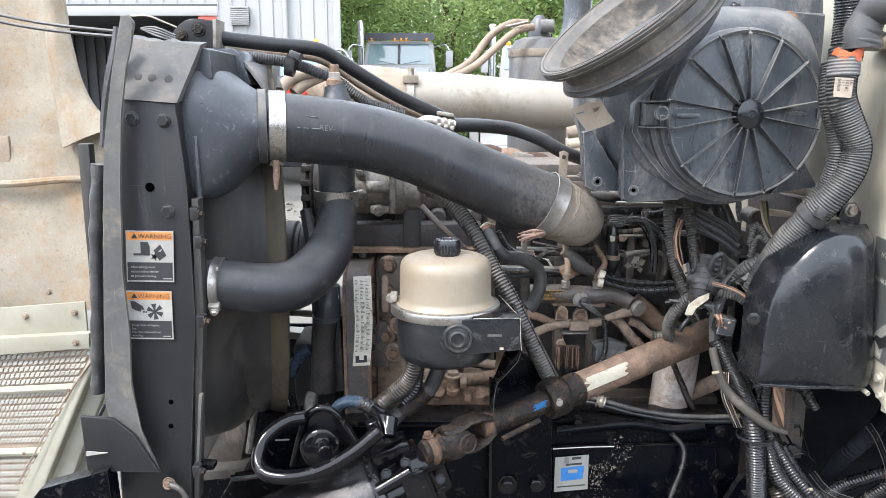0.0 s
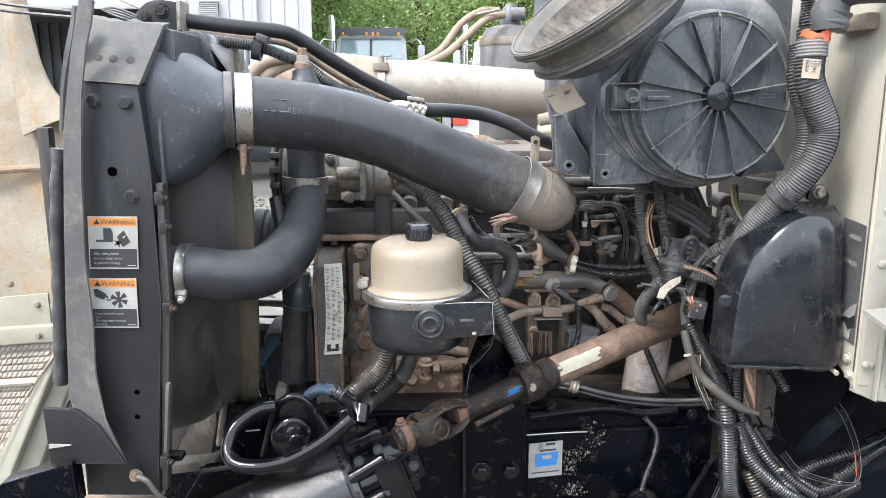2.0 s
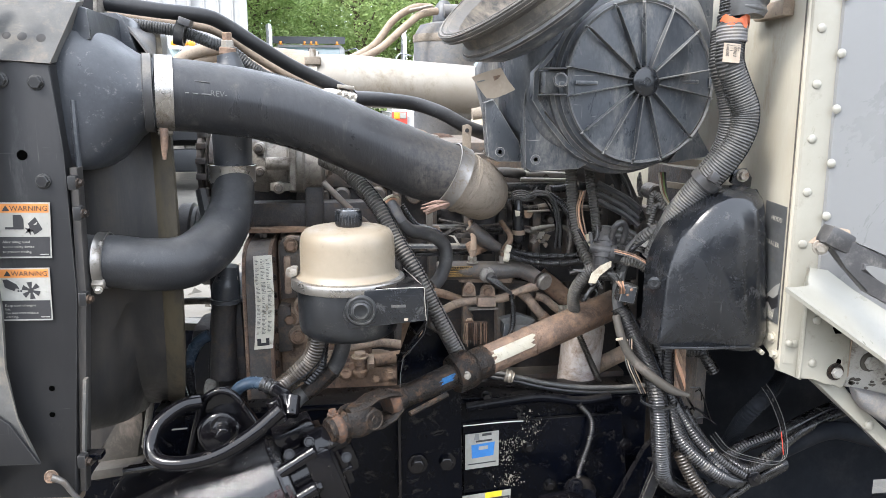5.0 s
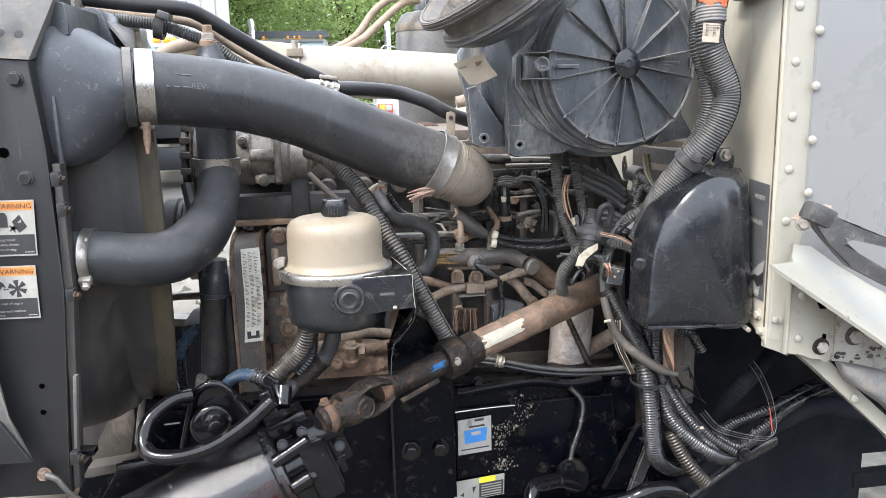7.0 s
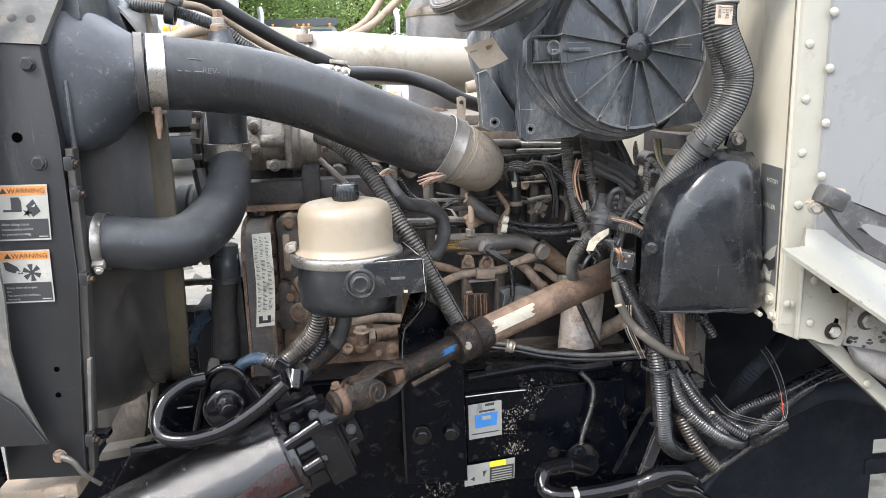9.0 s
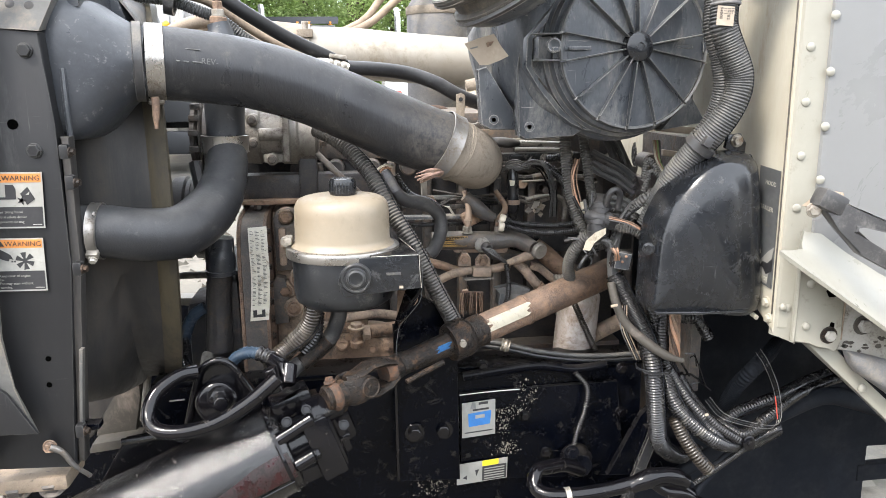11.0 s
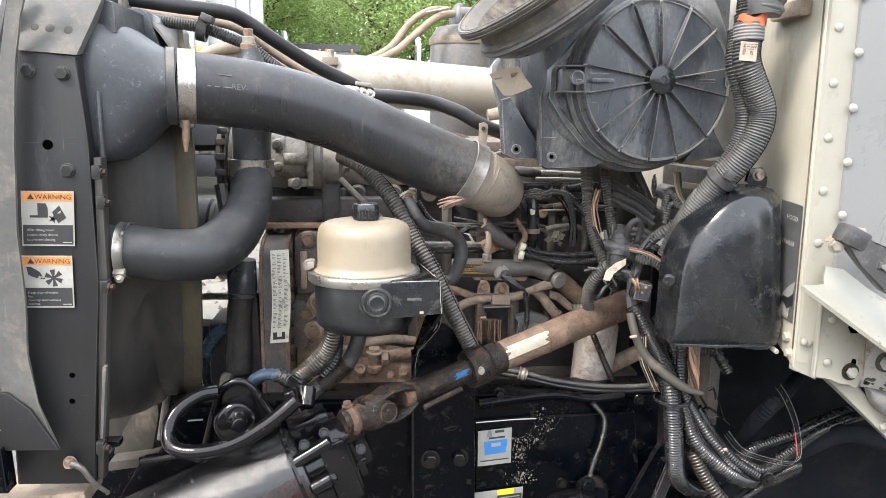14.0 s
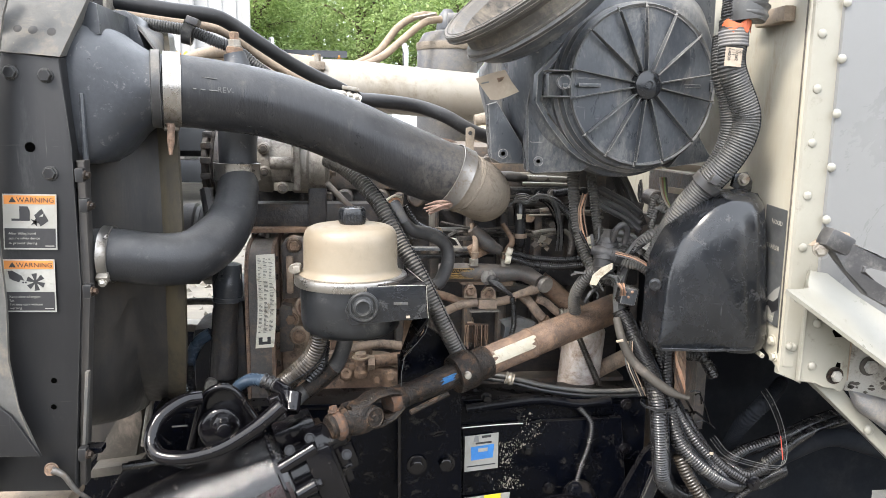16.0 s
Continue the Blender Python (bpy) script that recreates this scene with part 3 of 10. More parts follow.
def gravel_stones():
    rng = random.Random(4)
    bm = B()
    for _ in range(2600):
        x, y = rng.uniform(-6, 6), rng.uniform(2.4, 12)
        if rng.random() < 0.2:
            x, y = rng.uniform(0.6, 3.5), rng.uniform(0.4, 3.0)
        s = rng.uniform(0.012, 0.04)
        v = [bm.verts.new((x + rng.uniform(-s, s), y + rng.uniform(-s, s), 0.02 + max(0.0, z) * s)) for z in (0, 0, 0, 1.2)]
        v[0].co.x, v[1].co.x, v[2].co.y = x - s, x + s, y + s
        bm.faces.new((v[0], v[1], v[3])), bm.faces.new((v[1], v[2], v[3])), bm.faces.new((v[2], v[0], v[3]))
    solid("gravel", bm, "stone", "loose pale gravel stones", "gravel", kind="stuff")


gravel_stones()


def workshop():
    w = thing("workshop_building", (-9, 19, 0), "white steel-clad workshop building with a louvred vent", "building")
    x0, x1 = -16.0, -2.428
    # the end wall runs back at a slant
    bm = plate(B(), [(x0, 18.0, 0), (x1, 18.0, 0), (x1 - 1.6, 26.0, 0), (x0, 26.0, 0)], (0, 0, 8.0), 0)
    part("wall", bm, "siding", w)
    x = x0
    while x < x1:
        part("cladding_rib", box(B(), (x, 17.985, 4.0), (0.05, 0.03, 8.0), bev=0.01, seg=1), "siding", w)
        x += 0.31
    part("corner_trim", box(B(), (x1, 17.98, 4.0), (0.16, 0.08, 8.0), bev=0.01), "siding", w)
    part("roof", plate(B(), [(x0 - 0.3, 17.7, 8.2), (x1 + 0.3, 17.7, 8.2), (x1 - 1.3, 26.3, 8.2), (x0 - 0.3, 26.3, 8.2)], (0, 0, -0.2), 0.02), "siding", w)
    a, b = Vector((-4.84, 17.95, 3.634)), Vector((-4.422, 17.95, 3.224))
    vent = part("vent", box(B(), ((a + b) / 2), (b.x - a.x, 0.06, a.z - b.z), bev=0.01), "shed_dark", w, "louvred metal vent")
    for i in range(9):
        z = b.z + (a.z - b.z) * (i + 0.5) / 9
        part("louvre", box(B(), ((a.x + b.x) / 2, 17.9, z), (b.x - a.x, 0.05, 0.025), (30, 0, 0), bev=0), "siding", vent)
    c = Vector((-3.594, 17.9, 3.282))
    part("downpipe", tube(B(), [(c.x, c.y, 7.9), (c.x, c.y, 0.2)], 0.05, 10, 2.0), "siding", w)


workshop()


def open_shed():
    s = thing("open_shed", (-5, 13, 0), "dark open-fronted storage shed with pale fascia", "shed")
    a, b = Vector((-5.715, 11, 2.81)), Vector((-3.154, 11, 2.719))
    part("fascia", box(B(), ((a.x - 3 + b.x) / 2, 11, (a.z + b.z) / 2), (b.x - a.x + 3, 0.08, 0.13), bev=0.01), "siding", s)
    xb = -4.112
    part("roof", plate(B(), [(a.x - 3, 11.0, a.z + 0.05), (b.x, 11.0, a.z + 0.05), (xb, 14.2, a.z + 0.05), (a.x - 3, 14.2, a.z + 0.05)], (0, 0, -0.06), 0), "shed_dark", s)
    part("end_wall", plate(B(), [(b.x - 0.04, 11.1, 0), (xb - 0.04, 14.2, 0), (xb - 0.04, 14.2, a.z), (b.x - 0.04, 11.1, a.z)], (0.03, 0, 0), 0), "shed_dark", s)
    part("red_trim", box(B(), (b.x - 0.13, 10.95, b.z - 0.08), (0.26, 0.03, 0.09), bev=0.004), "truck_red", s, "faded red fascia end")
    part("back_wall", box(B(), ((a.x - 3 + xb) / 2, 14.2, a.z / 2), (xb - a.x + 3, 0.1, a.z), bev=0), "shed_dark", s)
    for i in range(26):
        x = a.x - 3 + (xb - a.x + 3) * i / 25
        part("stud", box(B(), (x, 14.13, a.z / 2), (0.05, 0.05, a.z), bev=0), "shed_dark", s)
    for x in (a.x - 2.9, b.x - 0.06):
        part("post", box(B(), (x, 11.06, a.z / 2), (0.1, 0.1, a.z), bev=0.008), "siding", s)
    crate = box(B(), (a.x + 1.5, 12.2, 0.75), (1.6, 0.8, 1.5), bev=0.05)
    solid("storage_bin", crate, "truck_black", "dark storage bin standing in the shed", "bin")


open_shed()


def parked_truck(cx, y, label, paint="truck_white", visor=True, stacks=(-1,), turn=0.0, tall=0.0, body=True):
    t = thing("parked_truck", (cx, y, 0), label, "truck", "trucks parked in the yard")
    m = pose(cx, y, 0, 0, 0, turn)

    def put(name, bm, mat, parent=t, label=""):
        bm.transform(m)
        return part(name, bm, mat, parent, label)

    h = tall
    bm = B()
    low = [(-1.02, 0.0, 1.0), (1.02, 0.0, 1.0), (1.02, 2.0, 1.0), (-1.02, 2.0, 1.0)]
    mid = [(-1.02, 0.0, 2.2 + h), (1.02, 0.0, 2.2 + h), (1.02, 2.0, 2.2 + h), (-1.02, 2.0, 2.2 + h)]
    top = [(-0.94, 0.32, 2.92 + h), (0.94, 0.32, 2.92 + h), (0.96, 2.0, 2.95 + h), (-0.96, 2.0, 2.95 + h)]
    rows = blend(bm, low, mid)
    rows2 = blend(bm, mid, top)
    bm.faces.new(rows2[-1])
    bmesh.ops.remove_doubles(bm, verts=bm.verts, dist=0.001)
    bmesh.ops.bevel(bm, geom=[e for e in bm.edges], offset=0.05, segments=2, affect="EDGES")
    cab = put("cab", bm, paint)
    for s in (-1, 1):
        o = [(0.04 * s, 0.0, 2.27 + h), (0.9 * s, 0.0, 2.27 + h), (0.84 * s, 0.25, 2.84 + h), (0.04 * s, 0.25, 2.84 + h)]
        put("windscreen_pane", plate(B(), o if s > 0 else o[::-1], (0, 0.03, 0), 0), "windscreen", cab, "tinted split windscreen pane with sky reflection in its colour")
        put("wiper", tube(B(), [(0.08 * s, -0.03, 2.26 + h), (0.6 * s, 0.02, 2.36 + h)], 0.007, 6, 0.2), "truck_black", cab)
    put("windscreen_frame", box(B(), (0, 0.11, 2.55 + h), (0.06, 0.04, 0.62), (-26, 0, 0), bev=0.01), "truck_black", cab)
    if visor:
        put("sun_visor", plate(B(), [(-1.0, 0.1, 2.93 + h), (1.0, 0.1, 2.93 + h), (1.0, 0.18, 3.13 + h), (-1.0, 0.18, 3.13 + h)], (0, 0.05, 0), 0.01), "truck_black", t, "dark drop visor")
    for x in (-0.78, -0.12, 0.06, 0.2, 0.78):
        put("marker_lamp", lathe(B(), [(0.07, 0), (0.07, 0.04), (0.04, 0.08)], (x, 0.18, 2.93 + h), (0, -0.5, 1), 12), "amber", t, "amber roof marker lamp")
    bm = B()
    a = [(-0.98, 0.05, 1.0), (0.98, 0.05, 1.0), (0.95, 0.05, 2.2 + h), (-0.95, 0.05, 2.2 + h)]
    b = [(-0.85, -1.7, 0.9), (0.85, -1.7, 0.9), (0.8, -1.6, 1.75 + h), (-0.8, -1.6, 1.75 + h)]
    rows = blend(bm, b, a, 2)
    bm.faces.new(rows[0])
    bmesh.ops.bevel(bm, geom=[e for e in bm.edges], offset=0.06, segments=2, affect="EDGES")
    hood_part = put("hood", bm, paint)
    put("grille", box(B(), (0, -1.72, 1.25), (1.1, 0.05, 0.7), bev=0.02), "truck_black", hood_part)
    put("bumper", box(B(), (0, -1.8, 0.55), (2.3, 0.2, 0.4), bev=0.05), "chrome" if body else "truck_black")
    for s in (-1, 1):
        put("headlamp", lathe(B(), [(0.13, 0), (0.13, 0.06), (0.1, 0.09)], (0.95 * s, -1.66, 1.1), (0, -1, 0), 16), "chrome")
        put("wheel", cyl(B(), (0.75 * s, -0.9, 0.52), (1.08 * s, -0.9, 0.52), 0.52, sides=28, bev=0.05), "tyre")
        mr = put("mirror", box(B(), (1.42 * s, -0.1, 2.4 + h), (0.2, 0.09, 0.46), bev=0.03), paint, t, "white door mirror")
        put("mirror_arm", tube(B(), [(1.0 * s, 0.3, 2.75 + h), (1.3 * s, 0.0, 2.8 + h), (1.42 * s, -0.05, 2.65 + h)], 0.02, 8, 0.1), "chrome", mr)
        put("mirror_arm", tube(B(), [(1.0 * s, 0.3, 2.0 + h), (1.3 * s, 0.0, 2.05 + h), (1.42 * s, -0.05, 2.2 + h)], 0.02, 8, 0.1), "chrome", mr)
    for s in stacks:
        put("exhaust_pipe", tube(B(), [(1.3 * s, 2.2, 0.6), (1.3 * s, 2.2, 3.0 + h), (1.3 * s, 2.25, 3.4 + h), (1.3 * s + 0.04 * s, 2.42, 3.62 + h)], 0.1, 14, 0.1), "chrome", t, "chrome exhaust stack")
    if not body:
        put("chassis", box(B(), (0, 1.0, 0.85), (0.9, 2.2, 0.25), bev=0.02), "truck_black")
        return t
    put("chassis", box(B(), (0, 3.4, 0.85), (0.9, 6.4, 0.25), bev=0.02), "truck_black")
    put("tank_body", box(B(), (0, 4.6, 1.75), (2.2, 4.2, 1.3), bev=0.15), paint)
    for yy in (4.2, 5.5):
        for s in (-1, 1):
            put("wheel", cyl(B(), (0.55 * s, yy, 0.52), (1.1 * s, yy, 0.52), 0.52, sides=28, bev=0.05), "tyre")
    return t


parked_truck(-1.244, 22.0, "white conventional truck with a black visor parked on gravel", turn=0, tall=0.28)
parked_truck(2.55, 21.0, "white conventional truck with a chrome stack parked on gravel", visor=False, turn=-6, stacks=(-1,), tall=0.1)
parked_truck(-3.33, 15.6, "white low-cab truck with red bonnet parked by the workshop", paint="truck_white", visor=False, turn=8, stacks=(), tall=-0.25, body=False)


def yard_pickup():
    t = thing("pickup_truck", (1.55, 12.6, 0), "white pickup truck with red and amber tail lamps", "pickup")
    bm = B()
    rows = [[Vector((0.56 + e, y, z)) for y, z in ((12.0, 0.45), (12.0, 1.32), (12.06, 1.385), (12.3, 1.39), (17.0, 1.39), (17.0, 0.45))] for e in (0.03, 0.0)]
    rows += [[Vector((2.5 - e, p.y, p.z)) for p in rows[0]] for e in (0.0, -0.03)]
    loft(bm, rows)
    part("body", bm, "truck_white", t)
    part("cab", loft(B(), [[Vector((x, y, z)) for y, z in ((13.6, 1.38), (14.2, 1.62), (15.4, 1.64), (15.9, 1.38))] for x in (0.66, 0.72, 2.38, 2.44)]), "truck_white", t)
    for x, e in ((0.6, 1), (2.46, -1)):
        lamp = part("tail_lamp", box(B(), (x + 0.1 * e, 11.99, 1.24), (0.24, 0.06, 0.34), bev=0.025), "truck_red", t, "red tail lamp")
        part("amber_lens", box(B(), (x + 0.055 * e, 11.955, 1.345), (0.09, 0.03, 0.1), bev=0.012), "amber", lamp)
        part("clear_lens", box(B(), (x + 0.15 * e, 11.955, 1.345), (0.1, 0.03, 0.09), bev=0.012), "label_white", lamp)
    part("bumper", box(B(), (1.53, 11.93, 0.7), (1.95, 0.14, 0.3), bev=0.05), "chrome", t)
    for x in (0.7, 2.2):
        for y in (12.9, 16.1):
            part("wheel", cyl(B(), (x, y, 0.36), (x + 0.24, y, 0.36), 0.36, sides=28, bev=0.04), "tyre", t)


yard_pickup()


def tree(at, height, spread_r, leaf, seed, leaves=5200, label="broad-leaved tree in full green leaf"):
    rng = random.Random(seed)
    t = thing("tree", at, label, "tree", "trees behind the yard")
    o = Vector(at)
    bm = B()
    tube(bm, [o, o + Vector((0.1, 0, height * 0.3)), o + Vector((-0.1, 0.1, height * 0.6)), o + Vector((0.1, 0, height * 0.9))], [0.26, 0.2, 0.13, 0.04], 9, 0.4, wobble=0.1)
    tips = []
    for k in range(14):
        a = rng.uniform(0, 6.28)
        z = height * rng.uniform(0.2, 0.8)
        s = spread_r * rng.uniform(0.55, 1.0) * (1.15 - 0.5 * z / height)
        p = o + Vector((0, 0, z))
        q = p + Vector((math.cos(a) * s, math.sin(a) * s, height * rng.uniform(0.04, 0.2)))
        tube(bm, [p, p.lerp(q, 0.5) + Vector((0, 0, 0.15)), q], [0.09, 0.06, 0.02], 6, 0.4)
        tips += [q, p.lerp(q, 0.6), p.lerp(q, 0.3)]
    tips.append(o + Vector((0, 0, height)))
    part("trunk", bm, "bark", t)
    verts, faces = [], []
    for k in range(leaves):
        c = rng.choice(tips)
        r = spread_r * 0.42
        d = Vector((rng.gauss(0, 1), rng.gauss(0, 1), rng.gauss(0, 0.75)))
        d = d.normalized() * r * rng.random() ** 0.45
        p = c + d
        if p.z < 0.3:
            continue
        s = rng.uniform(0.035, 0.095)
        e = Euler((rng.uniform(-0.9, 0.9), rng.uniform(-0.9, 0.9), rng.uniform(0, 6.28))).to_matrix()
        i = len(verts)
        for x, y in ((-1, 0), (0, -0.55), (1, 0), (0, 0.55)):
            verts.append(p + e @ Vector((x * s, y * s, 0.12 * s * (abs(x)))))
        faces.append((i, i + 1, i + 2, i + 3))
    me = bpy.data.meshes.new("crown")
    me.from_pydata(verts, [], faces)
    me.materials.append(M[leaf])
    ob = new("crown", me)
    ob.parent, ob.matrix_parent_inverse = t, Matrix.Translation(-o)


for n, (x, y, h, s, lf) in enumerate([(-3.5, 29, 8.5, 3.0, "leaf"), (0.2, 31, 9.5, 3.2, "leaf"), (3.8, 28, 8.0, 2.9, "leaf"), (7.6, 30, 9.0, 3.2, "leaf_dark"), (-6.8, 33, 9.5, 3.3, "leaf_dark"), (12, 31, 9, 3.4, "leaf"), (2.0, 35, 11, 3.6, "leaf_dark"), (-1.8, 36, 11.5, 3.6, "leaf_dark"), (6, 36, 11, 3.6, "leaf_dark"), (16.5, 33, 9.5, 3.5, "leaf_dark"), (10, 37, 11, 3.8, "leaf_dark")]):
    tree((x, y, 0), h, s, lf, 20 + n, leaves=(26000 if y < 32 else 17000) if abs(x) < 7 else 8000)


def undergrowth():
    rng = random.Random(77)
    verts, faces = [], []
    for k in range(30000):
        x = rng.uniform(-9, 14)
        y = rng.uniform(26.5, 33)
        p = Vector((x, y, rng.random() ** 1.3 * (2.0 + 0.9 * noise.noise(Vector((x * 0.5, 3, 0))))))
        s = rng.uniform(0.04, 0.11)
        e = Euler((rng.uniform(-1, 1), rng.uniform(-1, 1), rng.uniform(0, 6.28))).to_matrix()
        i = len(verts)
        for a, b in ((-1, 0), (0, -0.5), (1, 0), (0, 0.5)):
            verts.append(p + e @ Vector((a * s, b * s, 0)))
        faces.append((i, i + 1, i + 2, i + 3))
    me = bpy.data.meshes.new("undergrowth")
    me.from_pydata(verts, [], faces)
    me.materials.append(M["leaf"])
    tagged(new("undergrowth", me), "green undergrowth below the trees", "bushes", kind="stuff")


undergrowth()


def far_wood():
    rng = random.Random(91)
    verts, faces = [], []
    for k in range(62000):
        x, h = rng.uniform(-13, 16), rng.random()
        y = 40 + 1.6 * noise.noise(Vector((x * 0.35, h * 5, 2))) + rng.uniform(-0.7, 0.7)
        top_z = 12 + 2.5 * noise.noise(Vector((x * 0.25, 7, 0)))
        p = Vector((x, y, 0.2 + h * top_z))
        s = rng.uniform(0.1, 0.24)
        e = Euler((rng.uniform(-1.4, 1.4), rng.uniform(-1, 1), rng.uniform(0, 6.28))).to_matrix()
        i = len(verts)
        for a, b in ((-1, 0), (0, -0.55), (1, 0), (0, 0.55)):
            verts.append(p + e @ Vector((a * s, b * s, 0)))
        faces.append((i, i + 1, i + 2, i + 3))
    me = bpy.data.meshes.new("far_wood")
    me.from_pydata(verts, [], faces)
    me.materials.append(M["leaf"])
    tagged(new("far_wood", me), "hazy green wood behind the trees", "wood", kind="stuff")


far_wood()
# unseen plain wall added behind the camera: closes the yard, dims reflections and fill
solid("unseen_wall_south", box(B(), (0, -14, 1.7), (60, 0.2, 3.4), bev=0.02), "shed_dark", "unseen plain dark wall added to close the yard and dim reflections", "wall", kind="structure")

# ---- the tilted hood, in front of the radiator ----
def shell(bm, left, right, cols, bulge, thick):
    """A curved sheet between two edges, bowed towards the engine, with thickness."""
    a, b = curve_points(left, 6), curve_points(right, 6)
    n = min(len(a), len(b))
    grids = []
    for off in (0.0, 1.0):
        g = []
        for i in range(n):
            row = []
            for k in range(cols + 1):
                s = k / cols
                p = a[i].lerp(b[i], s) + Vector(bulge) * math.sin(math.pi * s) + Vector(thick) * off
                row.append(bm.verts.new(p + Vector((0, 0.006, 0)) * noise.noise(p * 14)))
            g.append(row)
        grids.append(g)
    for g in grids:
        for p, q in zip(g, g[1:]):
            for k in range(cols):
                bm.faces.new((p[k], p[k + 1], q[k + 1], q[k]))
    f, r = grids
    loop = [(i, 0) for i in range(n)] + [(n - 1, k) for k in range(1, cols + 1)] + [(i, cols) for i in range(n - 2, -1, -1)] + [(0, k) for k in range(cols - 1, 0, -1)]
    for (i, j), (k, m) in zip(loop, loop[1:] + loop[:1]):
        bm.faces.new((f[i][j], f[k][m], r[k][m], r[i][j]))
    return bm


hood = thing("truck_hood", (-1.0, 1.6, 0.5), "tilted-open white truck hood, weathered bare fibreglass inside", "hood")
part("inner_skin", shell(B(), [(-1.088, 1.75, 1.834), (-1.094, 1.72, 1.639), (-1.101, 1.7, 1.479), (-1.103, 1.68, 1.361)],
     [(-0.852, 1.75, 1.834), (-0.831, 1.72, 1.687), (-0.796, 1.7, 1.559), (-0.735, 1.68, 1.498)], 14, (0.0, 0.05, 0), (-0.006, 0.01, 0)), "hood", hood)
part("inner_flange", shell(B(), [(-0.856, 1.69, 1.824), (-0.851, 1.67, 1.683), (-0.838, 1.65, 1.559), (-0.816, 1.63, 1.443)],
     [(-0.813, 1.68, 1.822), (-0.797, 1.66, 1.682), (-0.761, 1.64, 1.555), (-0.701, 1.62, 1.487)], 8, (0.0, -0.02, 0), (0, 0.012, 0)), "hood", hood, "flanged edge of bare fibreglass")
part("lower_skin", shell(B(), [(-1.075, 1.645, 1.408), (-1.076, 1.62, 1.275), (-1.074, 1.6, 1.191), (-1.074, 1.58, 1.087)],
     [(-0.703, 1.645, 1.511), (-0.71, 1.62, 1.3), (-0.71, 1.6, 1.203), (-0.711, 1.58, 1.095)], 14, (0.0, 0.02, 0), (0, 0.012, 0)), "hood", hood)
part("crease_rib", tube(B(), [(-1.074, 1.635, 1.365), (-0.936, 1.63, 1.366), (-0.825, 1.63, 1.375), (-0.714, 1.63, 1.377)], 0.008, 8, 0.02), "hood", hood)
part("mount_strip", plate(B(), [(-1.041, 1.55, 1.101), (-0.762, 1.55, 1.123), (-0.762, 1.55, 1.043), (-1.049, 1.55, 1.033)], (0, 0.006, 0)), "hood_white", hood, "scuffed pale metal mounting strip")
part("edge_strip", plate(B(), [(-1.035, 1.53, 1.043), (-0.749, 1.53, 1.059), (-0.752, 1.53, 1.027), (-1.041, 1.53, 1.002)], (0, 0.02, 0), 0.003), "hood_white", hood)
for p in ((-0.891, 1.55, 1.091), (-0.785, 1.55, 1.099), (-0.779, 1.53, 1.039), (-0.846, 1.57, 1.14)):
    part("bolt", bolt(B(), p, (0, -1, 0), 0.0055), "brown_pipe", hood)
part("square_patch", box(B(), (-0.961, 1.66, 1.425), (0.03, 0.01, 0.085), bev=0.003), "brown_pipe", hood, "brown foam pad")

# grille with expanded-metal mesh, lying below the hood's edge


def mesh_screen():
    ll, lr, ul, ur = (Vector(p) for p in ((-1.017, 1.45, 0.694), (-0.907, 1.45, 0.694), (-1.041, 1.55, 1), (-0.752, 1.55, 1.017)))
    rng = random.Random(9)
    rows, cols = 24, 24
    bm = B()

    def at(s, t):
        return (ll.lerp(lr, s)).lerp(ul.lerp(ur, s), t)

    for r in range(rows):
        if r in (8, 9, 18):
            continue
        for c in range(cols):
            s0, s1 = (c + 0.08 + (r % 2) * 0.5) / (cols + 0.5), (c + 0.82 + (r % 2) * 0.5) / (cols + 0.5)
            t0, t1 = (r + 0.1) / rows, (r + 0.62) / rows
            plate(bm, [at(s0, t0), at(s1, t0 + 0.2 / rows), at(s1, t1 + 0.1 / rows), at(s0, t1)], (0, 0.004, 0.002), 0)
    tagged(part("expanded_mesh", bm, "mesh_metal", hood, "bright open mesh of small slots"), kind="stuff")
    bm = plate(B(), [ll, lr, ur, ul], (0, 0.006, 0), 0)
    for v in bm.verts:
        v.co.y += 0.006
    part("mesh_backing", bm, "brown_pipe", hood)
    for r in (8.9, 18.4):
        a, b = at(0, r / rows), at(1, r / rows)
        part("cross_bar", tube(B(), [a + Vector((0, -0.004, 0)), b + Vector((0, -0.004, 0))], 0.009, 8, 0.05), "hood_white", hood)


mesh_screen()
part("side_channel", plate(B(), [(-0.742, 1.53, 1.024), (-0.742, 1.53, 0.994), (-0.85, 1.43, 0.705), (-0.904, 1.43, 0.705)], (0, 0.03, 0), 0.004), "hood_white", hood, "pale painted side channel")
part("inner_channel", plate(B(), [(-0.757, 1.56, 0.979), (-0.74, 1.56, 0.921), (-0.814, 1.46, 0.688), (-0.86, 1.46, 0.688)], (0, 0.02, 0), 0.004), "hood_white", hood)
part("seam_line", tube(B(), [(-0.744, 1.525, 1.003), (-0.8, 1.49, 0.917), (-0.879, 1.43, 0.763)], 0.002, 6, 0.03), "brown_pipe", hood)
part("fender_edge", plate(B(), [(-0.783, 1.62, 0.883), (-0.732, 1.62, 0.883), (-0.71, 1.52, 0.653), (-0.836, 1.5, 0.664)], (0, 0.02, 0), 0.004), "white_paint", hood, "white painted fender edge")
part("fender_groove", tube(B(), [(-0.762, 1.6, 0.87), (-0.797, 1.56, 0.788), (-0.82, 1.51, 0.719)], 0.004, 6, 0.03), "rubber", hood)
for p in ((-0.788, 1.5, 0.945), (-0.867, 1.45, 0.826)):
    part("rivet", bolt(B(), p, (0, -1, 0), 0.004, 0.004, 0), "rust", hood)

